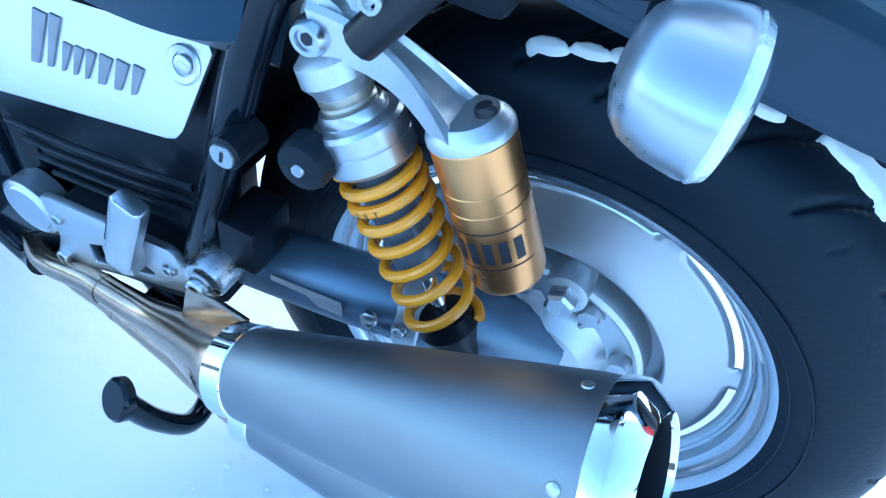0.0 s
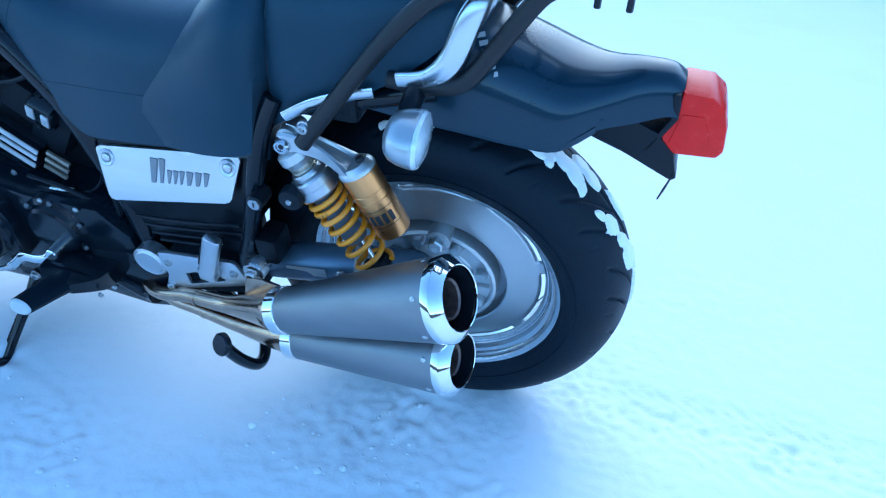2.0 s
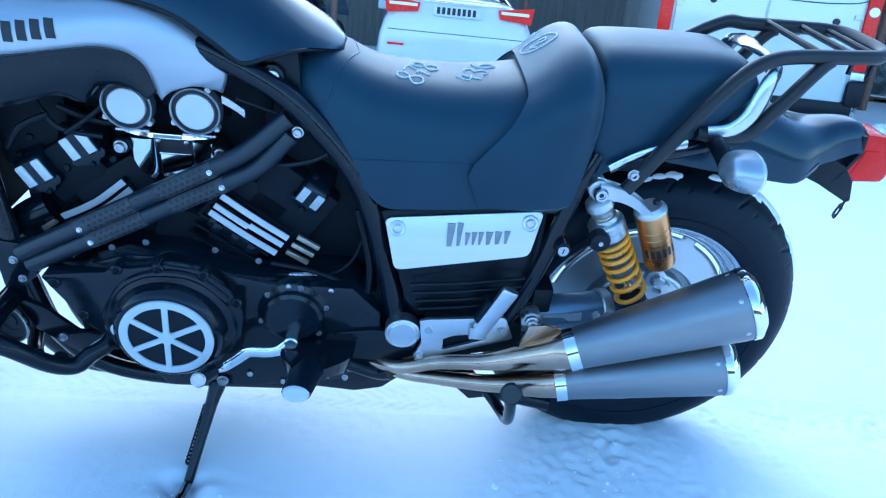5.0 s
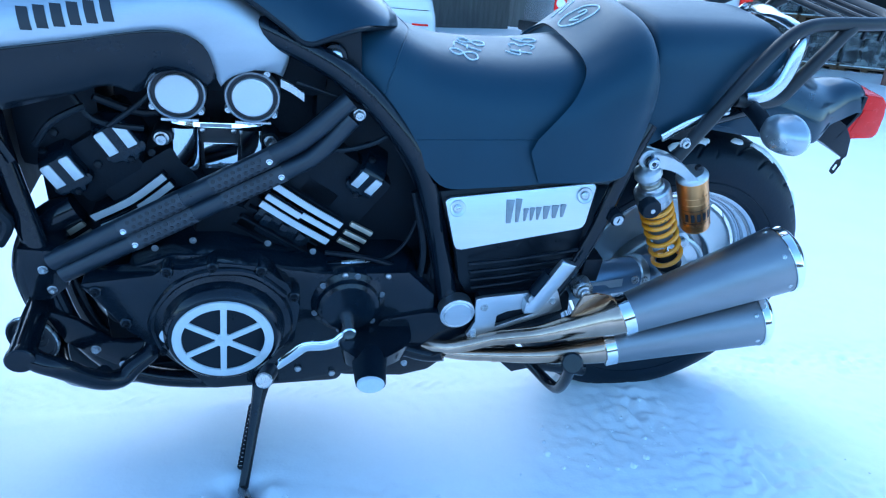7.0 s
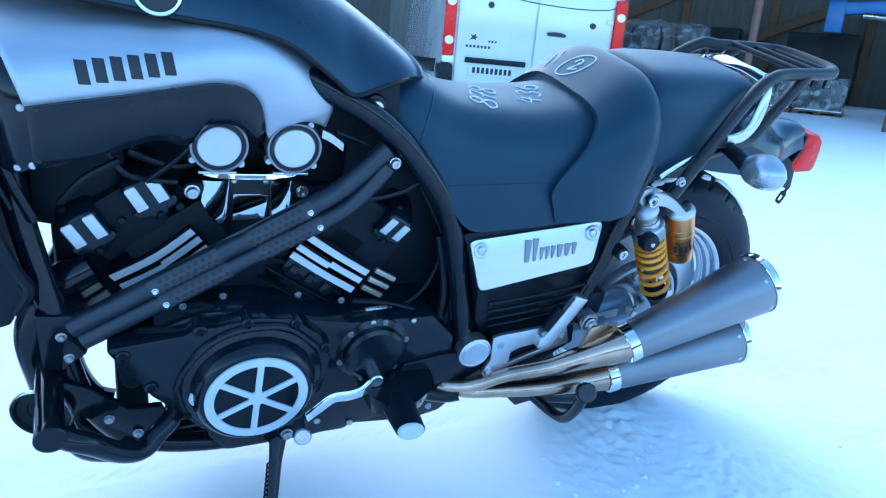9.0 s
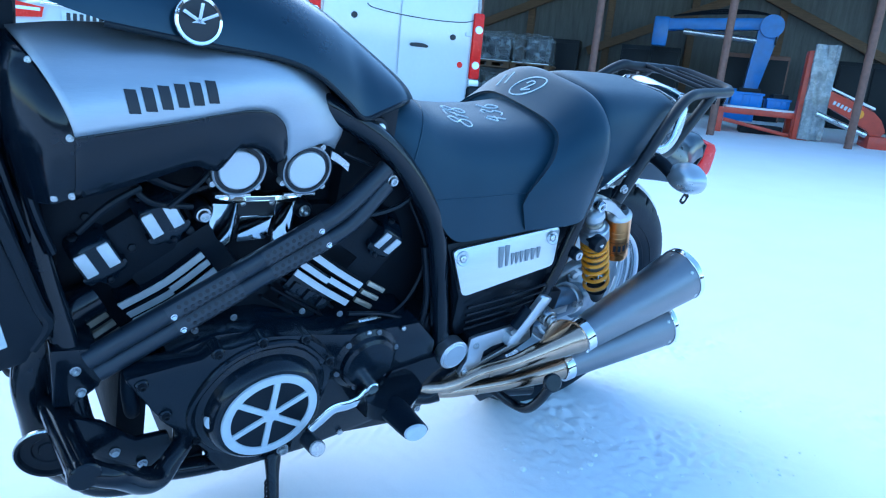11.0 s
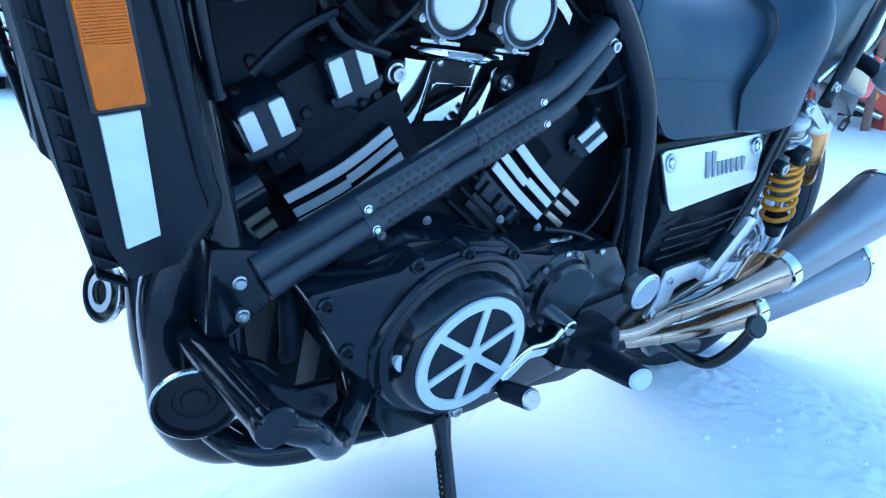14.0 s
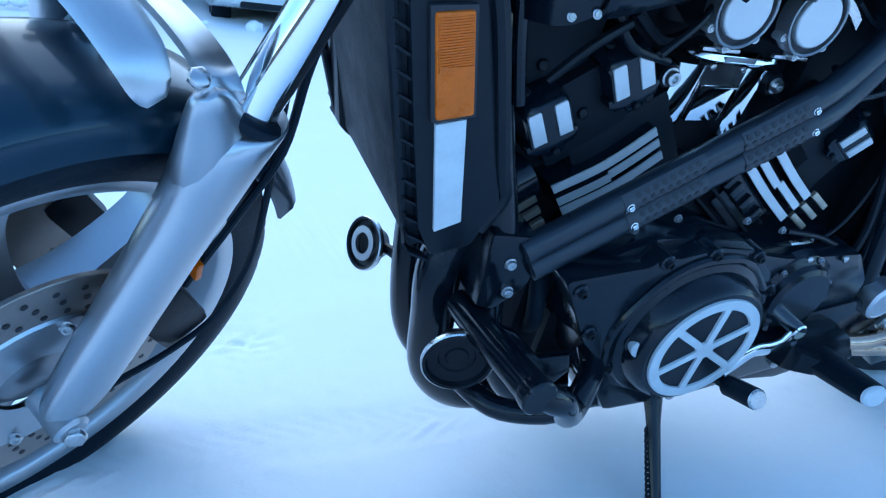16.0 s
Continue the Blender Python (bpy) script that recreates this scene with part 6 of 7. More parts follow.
bm = tyre_mesh(0.3135, 0.057, 0.236, 420, 30, 0.005, front_groove)
bm.transform(Matrix.Translation(FA))
fw_rim = lathe([(0.236, -0.034), (0.246, -0.044), (0.250, -0.047), (0.2495, -0.0485), (0.245, -0.049), (0.238, -0.047), (0.231, -0.044), (0.2285, -0.040), (0.226, -0.026), (0.221, -0.01), (0.219, 0), (0.221, 0.01), (0.226, 0.026), (0.236, 0.034), (0.245, 0.039), (0.243, 0.043), (0.234, 0.036)], FA, (0, 1, 0), 96)
fw = fpart("front_wheel", fw_rim, FORGED, None, "silver five-spoke front wheel")
fpart("tyre", bm, RUBBER, fw, "black treaded tyre", 70)
for k in range(5):
    a = radians(72 * k + 100)
    d = Vector((math.cos(a), 0, math.sin(a)))
    t = Vector((-math.sin(a), 0, math.cos(a)))
    secs = [[FA + d * r + t * w * ss_ + Vector((0, yy, 0)) for ss_, yy in ((-1, -h), (1, -h), (1, h), (-1, h))] for r, w, h in ((0.04, 0.045, 0.028), (0.1, 0.032, 0.024), (0.17, 0.036, 0.022), (0.205, 0.05, 0.022), (0.224, 0.075, 0.022))]
    fpart("spoke", soften(loft(secs, 4), 0.004), FORGED, fw)
fpart("hub", lathe([(0, -0.06), (0.03, -0.06), (0.045, -0.05), (0.05, -0.03), (0.05, 0.03), (0.045, 0.05), (0, 0.06)], FA, (0, 1, 0), 32), WHEEL, fw)
bm = lathe([(0.09, -0.003), (0.148, -0.003), (0.149, -0.002), (0.149, 0.002), (0.148, 0.003), (0.09, 0.003)], FA + Vector((0, -0.062, 0)), (0, 1, 0), 80, None, True)
bd = fpart("brake_disc", bm, ROTOR, fw, "drilled steel brake disc")
hole = None
for k in range(30):
    for r, o in ((0.105, 0), (0.119, 4), (0.133, 8)):
        a = radians(12 * k + o)
        p = FA + Vector((r * math.cos(a), -0.0653, r * math.sin(a)))
        mm = TURN_M @ Matrix.Translation(p)
        if hole is None:
            hole = part("disc_hole", lathe([(0, 0.0004), (0.0035, 0.0004), (0.0035, 0)], (0, 0, 0), (0, -1, 0), 8), INK, bd)
            hole.matrix_basis = mm
        else:
            again(hole, mm, bd)
fpart("disc_carrier", lathe([(0.04, 0), (0.095, -0.004), (0.098, 0.0), (0.095, 0.006), (0.04, 0.006)], FA + Vector((0, -0.064, 0)), (0, 1, 0), 40), FORGED, bd)
for k in range(6):
    a = radians(60 * k + 10)
    p = TURN_M @ (FA + Vector((0.085 * math.cos(a), -0.07, 0.085 * math.sin(a))))
    bolt(bd, p, 0.006)
FD = AXIS.copy()
for s in (-1, 1):
    base = Vector((-1.580, s * 0.102, 0.273))
    leg = fpart("fork_leg", loft([[base + FD * h + Vector((sh + math.cos(a) * rx, math.sin(a) * ry, -0.25 * sh)) for a in [2 * math.pi * j / 24 for j in range(24)]] for h, sh, rx, ry in ((-0.01, 0, 0.016, 0.014), (0.0, 0, 0.028, 0.022), (0.05, 0, 0.034, 0.027), (0.15, 0, 0.034, 0.029), (0.215, 0.0, 0.0345, 0.030), (0.27, -0.001, 0.0365, 0.032), (0.312, -0.004, 0.041, 0.034), (0.338, -0.004, 0.042, 0.0355), (0.351, -0.001, 0.038, 0.035), (0.355, 0.0, 0.034, 0.032))], 4), FORGED, None, "silver painted fork slider")
    fpart("dust_seal", lathe([(0.031, 0.350), (0.033, 0.354), (0.0325, 0.359), (0.028, 0.362), (0.022, 0.363)], base, FD, 32), RUBBER, leg, "black rubber seal")
    fpart("stanchion", lathe([(0, 0.3), (0.0215, 0.3), (0.0215, 0.80), (0, 0.80)], base, FD, 36), CHROME, leg, "chrome fork tube")
    fpart("axle_clamp", lathe([(0, -0.024), (0.014, -0.024), (0.018, -0.02), (0.018, 0.03), (0, 0.03)], FA + Vector((0, s * 0.105, -0.01)), (0, 1, 0), 24), FORGED, leg)
    bolt(leg, TURN_M @ (FA + Vector((0, s * 0.132, -0.01))), 0.011, (0, s, 0), kind="hex")
    fpart("brace_arm", loft([[(cx + rx * math.cos(a), s * (cy + ry * math.sin(a)), cz + 0.25 * rx * math.cos(a)) for a in [2 * math.pi * j / 16 for j in range(16)]] for cx, cz, rx, cy, ry in ((-1.456, 0.548, 0.034, 0.103, 0.024), (-1.457, 0.575, 0.034, 0.103, 0.023), (-1.462, 0.602, 0.027, 0.104, 0.018), (-1.470, 0.626, 0.017, 0.106, 0.012), (-1.474, 0.634, 0.009, 0.107, 0.007))], 4), FORGED, leg, "", 60)
secs, ribs = [], []
for y, up in ((-0.112, 0.0), (-0.106, 0.008), (-0.09, 0.022), (-0.06, 0.032), (-0.03, 0.036), (0.0, 0.037), (0.03, 0.036), (0.06, 0.032), (0.09, 0.022), (0.106, 0.008), (0.112, 0.0)):
    nar = {0.112: 0.4, 0.106: 0.75, 0.09: 0.95}.get(abs(y), 1.0)
    secs.append([(-1.518 + (dx + 0.018) * nar, y, 0.646 + up + dz * nar) for dx, dz in ((-0.036, -0.014), (-0.040, -0.008), (-0.034, 0.000), (-0.020, 0.006), (-0.008, 0.008), (0.000, 0.005), (-0.001, 0.000), (-0.02, -0.008))])
    ribs.append([(-1.446 + dx, y * 0.95, 0.612 + up * 0.7 + dz) for dx, dz in ((-0.03, 0.02), (-0.027, 0.024), (0.01, 0.012), (0.012, 0.006), (0.004, 0.002))])
part_b = fpart("fork_brace", loft(secs, 4), FORGED, None, "polished fork brace over the mudguard", 60)
fpart("brace_rib", loft(ribs, 3), FORGED, part_b, "", 60)
for s in (-1, 1):
    bolt(part_b, TURN_M @ Vector((-1.479, s * 0.103, 0.645)), 0.009, (0.2, s * 0.6, 0.8), kind="hex")
d2 = fpart("brake_disc", lathe([(0.05, -0.003), (0.148, -0.003), (0.149, 0.0), (0.148, 0.003), (0.05, 0.003)], FA + Vector((0, 0.064, 0)), (0, 1, 0), 60, None, True), ROTOR, fw, "drilled steel brake disc")
fpart("caliper_body", box(FA + Vector((0.118, 0.078, 0.062)), (0.052, 0.05, 0.10), 0.02, Matrix.Rotation(radians(-28), 4, 'Y')), DARK, d2)
# front mudguard
secs = []
for a in range(20, 156, 9):
    r = 0.344
    ca, sa = math.cos(radians(a)), math.sin(radians(a))
    sec = []
    for j in range(13):
        b = math.pi * j / 12
        w = -0.075 * math.copysign(abs(math.cos(b)) ** 0.8, math.cos(b))
        rr = r - 0.045 + 0.045 * math.sin(b) ** 0.6
        sec.append(FA + Vector((rr * ca, w, rr * sa)))
    for j in range(12, -1, -1):
        b = math.pi * j / 12
        w = -0.072 * math.copysign(abs(math.cos(b)) ** 0.8, math.cos(b))
        rr = r - 0.047 + 0.042 * math.sin(b) ** 0.6
        sec.append(FA + Vector((rr * ca, w, rr * sa)))
    secs.append(sec)
fpart("front_fender", loft(secs, 3), PAINT, None, "glossy dark grey front mudguard", 50)
fpart("fender_flap", box(FA + Vector((0.30, 0, 0.115)), (0.012, 0.12, 0.05), 0.005, Matrix.Rotation(radians(-20), 4, 'Y')), RUBBER)
cal = fpart("brake_caliper", box(FA + Vector((0.13, -0.075, 0.04)), (0.06, 0.05, 0.1), 0.01, Matrix.Rotation(radians(-28), 4, 'Y')), DARK, None, "dark brake caliper")
fpart("caliper_tag", box(FA + Vector((0.15, -0.09, 0.115)), (0.008, 0.02, 0.025), 0.002), AMBER, cal, "yellow tag")
fpart("brake_hose", tube([(-1.33, -0.095, 0.74), (-1.352, -0.1, 0.67), (-1.362, -0.1, 0.617), (-1.367, -0.1, 0.525), (-1.40, -0.095, 0.45), (-1.45, -0.09, 0.36)], 0.0045, 8), RUBBER, cal)
fpart("speed_cable", tube([(-1.585, -0.115, 0.275), (-1.545, -0.112, 0.28), (-1.47, -0.106, 0.27), (-1.407, -0.1, 0.282), (-1.36, -0.088, 0.34), (-1.35, -0.08, 0.45), (-1.35, -0.07, 0.6)], 0.004, 8), RUBBER, cal)
tc_ = fpart("triple_clamp", box((-1.268, 0.008, 0.80), (0.092, 0.25, 0.066), 0.014, Matrix.Rotation(radians(30), 4, 'Y')), CAST, None, "cast aluminium lower fork clamp")
for p in ((-1.29, -0.119, 0.785), (-1.25, -0.119, 0.808)):
    bolt(tc_, TURN_M @ Vector(p), 0.008)
fpart("upper_clamp", box((-1.16, 0, 0.985), (0.08, 0.26, 0.03), 0.01, Matrix.Rotation(radians(32), 4, 'Y')), CAST, tc_)
# This dark box is added behind the hoses to keep the gap from showing bright.
part("steering_head", box((-1.19, 0, 0.80), (0.07, 0.16, 0.2), 0.02), INNER, bike)
for pts in ([(-1.23, -0.09, 0.90), (-1.22, -0.115, 0.80), (-1.19, -0.125, 0.70), (-1.17, -0.12, 0.62)], [(-1.21, -0.08, 0.92), (-1.20, -0.11, 0.80), (-1.175, -0.12, 0.69), (-1.15, -0.11, 0.6)], [(-1.19, -0.09, 0.90), (-1.175, -0.115, 0.80), (-1.155, -0.125, 0.68), (-1.13, -0.12, 0.60)]):
    part("hose", tube(pts, 0.0065, 10), BLACK, bike)
part("head_lamp", lathe([(0, 0.1), (0.06, 0.085), (0.085, 0.04), (0.09, 0.0), (0.08, -0.02), (0, -0.03)], (-1.34, 0, 0.93), (1, 0, 0.1), 32), CHROME, bike, "round chrome headlamp shell")


# ---- snow ground ----
def rise(x, y):
    """The yard climbs gently away from the machine."""
    def soft(u):
        return u * u / (u + 1.2) if u > 0 else 0
    return min(0.55, 0.055 * soft(x - 0.8) + 0.035 * soft(y - 1.2))


def spread(lo, hi, step, far):
    out = list(np.arange(lo, hi, step))
    s, a, b = step, lo, hi
    left, right = [], []
    while b < far:
        right.append(b)
        s *= 1.13
        b += s
        a -= s
        left.append(a)
    return left[::-1] + out + right + [far]


def snow_height(x, y):
    n = noise.noise
    z = rise(x, y)
    z += 0.007 * n(Vector((x * 0.9, y * 0.9, 3))) + 0.003 * n(Vector((x * 5, y * 5, 9)))
    near = max(0.0, 1 - max(0, abs(x + 0.4) - 1.6) / 1.5) * max(0.0, 1 - max(0, abs(y) - 1.0) / 1.5)
    if near > 0:
        rough = max(0.0, n(Vector((x * 2.1 + 5, y * 2.1, 1))) + 0.05)
        z += near * (0.008 * rough * n(Vector((x * 17, y * 17, 2))) + 0.010 * rough * abs(n(Vector((x * 38, y * 38, 4)))) + 0.0018 * n(Vector((x * 30, y * 30, 7))) + 0.0009 * n(Vector((x * 75, y * 75, 11))))
        # the wheel track along the machine's line
        t = abs(y - 0.006 - 0.006 * math.sin(x * 2))
        if t < 0.06 and -2.4 < x < 1.3:
            k = 1 if t < 0.036 else (0.06 - t) / 0.024
            z -= 0.0035 * k
            if 0.045 > t > 0.004:
                w = ((x + 1.5 * t + 0.004 * n(Vector((x * 20, y * 20, 8)))) * 27) % 1.0
                z += (0.0032 if w < 0.24 else 0.0) * max(0.0, min(1.0, 0.75 + 1.4 * n(Vector((x * 5, y * 9, 8)))))
        # foot marks
        for fx, fy, r in ((0.42, -0.03, 0.10), (0.66, -0.07, 0.09), (-1.29, 0.3, 0.09), (-0.12, -0.26, 0.15), (-0.02, -0.18, 0.13), (-0.58, -0.44, 0.17), (0.2, -0.5, 0.2), (0.05, -0.42, 0.12), (0.55, -0.03, 0.16), (0.85, -0.05, 0.14), (0.55, -0.35, 0.12), (-0.45, -0.62, 0.14), (0.16, -0.36, 0.2), (-0.1, -0.5, 0.16), (0.3, -0.02, 0.14), (0.7, 0.0, 0.13)):
            d = math.hypot(x - fx, y - fy) / r
            if d < 1.2:
                z += (0.0095 * max(0, 1 - d) * (0.6 * n(Vector((x * 26, y * 26, 5))) + 0.9 * n(Vector((x * 50, y * 50, 6)))) - 0.003 * max(0, 1 - d))
    # heap pushed up round the stand's foot and the tyre
    for fx, fy, r, h in ((-0.834, -0.318, 0.038, -0.044), (-0.79, -0.335, 0.03, 0.014), (-0.855, -0.285, 0.03, 0.008), (-0.02, -0.105, 0.16, 0.012), (0.02, 0.1, 0.16, 0.014)):
        d = math.hypot(x - fx, y - fy) / r
        if d < 2:
            z += h * math.exp(-d * d * 1.5) * (0.8 + 0.5 * n(Vector((x * 40, y * 40, 1))))
    # far ridge of cleared snow
    d = abs(y - (4.3 + 0.35 * n(Vector((x * 0.7, 0, 0)))))
    if d < 0.8 and -6 < x < 4.2:
        z += 0.10 * max(0, 1 - d / 0.55) * (0.5 + n(Vector((x * 2.4, y * 2.4, 3))))
    return z


xs = spread(-2.0, 1.1, 0.0065, 1400)
ys = spread(-0.72, 0.5, 0.0065, 1400)
vs = [(x, y, snow_height(x, y)) for y in ys for x in xs]
nx = len(xs)
fs = [(j * nx + i, j * nx + i + 1, (j + 1) * nx + i + 1, (j + 1) * nx + i) for j in range(len(ys) - 1) for i in range(nx - 1)]
me = bpy.data.meshes.new("ground")
me.from_pydata(vs, [], fs)
me.materials.append(SNOW)
me.shade_smooth()
tagged(new("ground", me), "trodden white snow over a yard with tyre tracks", "snow", kind="structure")

# snow caught on the rear tyre and under the mudguard
random.seed(5)


def tyre_snow(spots, seed, thick=0.005):
    """A thin smooth crust of snow on the tread: spots are (angle, across, half angle, half width, slant)."""
    bm = bmesh.new()
    a0, a1 = min(p[0] - 1.4 * p[2] for p in spots), max(p[0] + 1.4 * p[2] for p in spots)
    y0, y1 = min(p[1] - 1.6 * p[3] for p in spots), max(p[1] + 1.6 * p[3] for p in spots)
    na, ny = max(10, int((a1 - a0) * 3.2)), max(10, int((y1 - y0) / 0.0014))
    rows = []
    for i in range(na + 1):
        row = []
        for j in range(ny + 1):
            a, y = a0 + (a1 - a0) * i / na, y0 + (y1 - y0) * j / ny
            h = max(1 - ((a - sa) / ha) ** 2 - ((y - sy - sl * (a - sa)) / hw) ** 2 for sa, sy, ha, hw, sl in spots)
            p3 = Vector((a * 0.16, y * 90, seed))
            h += 0.12 + 0.4 * noise.noise(p3) + 0.25 * noise.noise(p3 * 2.6) + 0.14 * noise.noise(p3 * 6.5)
            q = min(1.0, abs(y) / 0.078)
            r = 0.208 + 0.116 * float(np.interp(q, (0, 0.2, 0.43, 0.69, 0.88, 0.985), (1, 0.988, 0.945, 0.86, 0.74, 0.58)))
            r += max(-0.006, thick * (min(1.0, 2.4 * h) if h > 0 else 3 * h))
            row.append(bm.verts.new(BIKE @ (AX + Vector((r * math.sin(radians(a)), y, r * math.cos(radians(a)))))))
        rows.append(row)
    for i in range(na):
        for j in range(ny):
            bm.faces.new((rows[i][j], rows[i + 1][j], rows[i + 1][j + 1], rows[i][j + 1]))
    tagged(part("snow_clump", bm, SNOW, None, sharp=180), "crusted white snow stuck to the rear tyre", "snow", kind="stuff")


for k, spots in enumerate((
        [(23.5, -0.025, 3.2, 0.007, 0.0), (28.5, -0.022, 4.2, 0.011, 0.0), (31.0, -0.029, 2.0, 0.008, -0.002)],
        [(35.0, -0.012, 3.6, 0.013, -0.001), (39.0, -0.018, 3.8, 0.014, -0.0015), (42.4, -0.028, 2.0, 0.009, -0.003)],
        [(40.0, 0.010, 3.5, 0.012, 0.0), (44.5, 0.002, 3.5, 0.012, -0.001)],
        [(12.6, -0.036, 3.0, 0.005, 0.0006)],
        [(-12.5, -0.050, 2.8, 0.005, 0.0), (-7.5, -0.048, 2.6, 0.004, 0.0), (-2.5, -0.045, 3.0, 0.0055, 0.0)],
        [(52.0, -0.034, 2.4, 0.005, 0.001), (57.0, -0.026, 3.6, 0.010, 0.0)],
        [(64.0, -0.018, 3.2, 0.010, 0.001), (70.0, -0.012, 4.6, 0.018, 0.0), (74.0, 0.008, 4.0, 0.014, 0.0)],
        [(56.0, 0.014, 5.0, 0.008, 0.0)],
        [(88.0, 0.010, 7.0, 0.012, 0.0), (98.0, 0.018, 5.0, 0.010, 0.0)])):
    tyre_snow(spots, 3.7 * k + 1.3)

# crumbs of kicked-up snow round the machine
random.seed(8)
pts = []
for cx, cy, sx, sy, n_ in ((-0.12, -0.30, 0.10, 0.06, 34), (0.1, -0.5, 0.16, 0.08, 26), (-0.62, -0.5, 0.15, 0.08, 24), (-0.9, -0.36, 0.05, 0.03, 14), (-0.3, -0.62, 0.2, 0.06, 20)):
    for k in range(n_):
        x, y = random.gauss(cx, sx), random.gauss(cy, sy)
        r_ = random.uniform(0.0015, 0.0045) * (1.6 if random.random() < 0.12 else 1)
        pts.append((x, y, snow_height(x, y) + r_ * 0.2, r_))
clump("snow_crumbs", pts, "loose crumbs of snow lying round the motorcycle", 2)

# clods along the edge of the cleared strip
random.seed(3)
pts = []
for k in range(110):
    x = random.uniform(0.4, 4.6) if k < 80 else random.uniform(-5, 0.4)
    y = 5.25 + 0.9 * max(0, 1.3 - x) * 0.8 + random.gauss(0, 0.12)
    r_ = random.uniform(0.02, 0.075) * (1.3 if random.random() < 0.15 else 1)
    pts.append((x, min(y, 6.1), rise(x, y) + r_ * 0.3, r_))
clump("snow_clods", pts, "row of loose snow clods along the cleared edge")

# ---- parked vehicles behind ----


def bars(parent, m, w, h, n, material=INK):
    """An unreadable row of characters as plain bars in the local x-z plane."""
    for k in range(n):
        bm = box((-w / 2 + w * (k + 0.5) / n, 0, 0), (w / n * 0.62, 0.004, h), 0.001)
        bm.transform(m)
        part("mark", bm, material, parent)


# white saloon seen from behind: its own frame has y ahead, its tail at y = 0
CAR = pose(0.18, 6.35, rise(0.2, 6.4) - 0.08, 0, 0, -3)
car = thing("car", "white saloon car parked with its tail to the yard", "car", CAR)
secs = []
for y, w, zt, zb in ((0.0, 0.80, 1.0, 0.34), (0.04, 0.86, 1.06, 0.28), (0.2, 0.9, 1.10, 0.24), (0.6, 0.91, 1.12, 0.22), (1.2, 0.91, 1.02, 0.22), (2.6, 0.91, 0.98, 0.22), (4.0, 0.9, 0.95, 0.22), (4.6, 0.8, 0.8, 0.28)):
    a = arch(0, w, zb, w * 0.93, zt, n=7, power=4)
    secs.append([(p[1], y, p[2]) for p in a])
body = part("body", loft(secs, 4), BODYWHITE, car, "white painted body", 50)
secs = []
for y, w, zt in ((0.75, 0.72, 1.1), (1.4, 0.68, 1.42), (2.2, 0.68, 1.46), (2.8, 0.68, 1.4), (3.5, 0.72, 1.0)):
    a = arch(0, w * 1.08, 1.0, w * 0.9, zt, n=7, power=3)
    secs.append([(p[1], y, p[2]) for p in a])
part("cabin", loft(secs, 4), GLASS, car)
part("roof", loft([[(-0.58, y, z), (0.58, y, z), (0.55, y, z + 0.03), (-0.55, y, z + 0.03)] for y, z in ((1.4, 1.42), (2.2, 1.455), (2.8, 1.4))], 4), BODYWHITE, car)
for s in (-1, 1):
    o = part("tail_lamp", loft([[(s * x, y, z) for x, z in ((0.42, 0.99), (0.80, 1.04), (0.78, 0.87), (0.44, 0.90))] for y in (-0.045, 0.06)], 1), RED, car, "red tail lamp")
    part("lamp_strip", box((s * 0.6, -0.045, 0.965), (0.3, 0.006, 0.03), 0.003), LENS, o)
    part("bumper_reflector", box((s * 0.66, -0.01, 0.55), (0.18, 0.03, 0.022), 0.004), RED, car)
    w_ = part("wheel", lathe([(0.2, -0.09), (0.31, -0.1), (0.325, -0.07), (0.325, 0.07), (0.31, 0.1), (0.2, 0.09)], (s * 0.78, 1.0, 0.325), (1, 0, 0), 36), RUBBER, car)
    part("wheel_rim", lathe([(0, -0.05), (0.19, -0.08), (0.21, -0.09), (0.21, 0.09), (0.19, 0.08), (0, 0.05)], (s * 0.78, 1.0, 0.325), (1, 0, 0), 24), CAST, w_)
    part("mirror", box((s * 1.0, 3.1, 1.02), (0.2, 0.1, 0.13), 0.04), BODYWHITE, car)
part("trim", box((0, -0.035, 1.03), (0.9, 0.03, 0.035), 0.008), CHROME, car)
part("lid_seam", box((0, 0.015, 0.70), (1.5, 0.05, 0.006), 0.001), INK, car)
part("diffuser", box((0, 0.06, 0.31), (1.3, 0.1, 0.12), 0.02), PLASTIC, car)
np_ = part("number_plate", box((-0.02, -0.03, 0.93), (0.52, 0.012, 0.112), 0.004), WHITE, car, "white plate with dark bars")
bars(np_, Matrix.Translation((-0.03, -0.038, 0.93)), 0.44, 0.07, 8)

# white delivery van: rear face along its local x axis
VAN = Matrix.Translation((3.24, 5.71, rise(3.1, 5.6) - 0.2)) @ Matrix.Rotation(radians(-16), 4, 'Z') @ Matrix.Diagonal((1.07, 1, 1, 1))
van = thing("van", "white high-roof delivery van with red tail lamps", "van", VAN)
secs = []
for y, w, zt, zb in ((0.0, 0.93, 2.42, 0.44), (0.04, 0.98, 2.46, 0.40), (0.3, 1.0, 2.5, 0.36), (3.5, 1.0, 2.52, 0.36), (4.6, 0.98, 2.4, 0.36), (5.4, 0.92, 1.2, 0.4)):
    a = arch(0, w, zb, w * 0.9, zt, n=9, power=7)
    secs.append([(p[1], y, p[2]) for p in a])
part("body", loft(secs, 3), BODYWHITE, van, "white painted box body", 40)
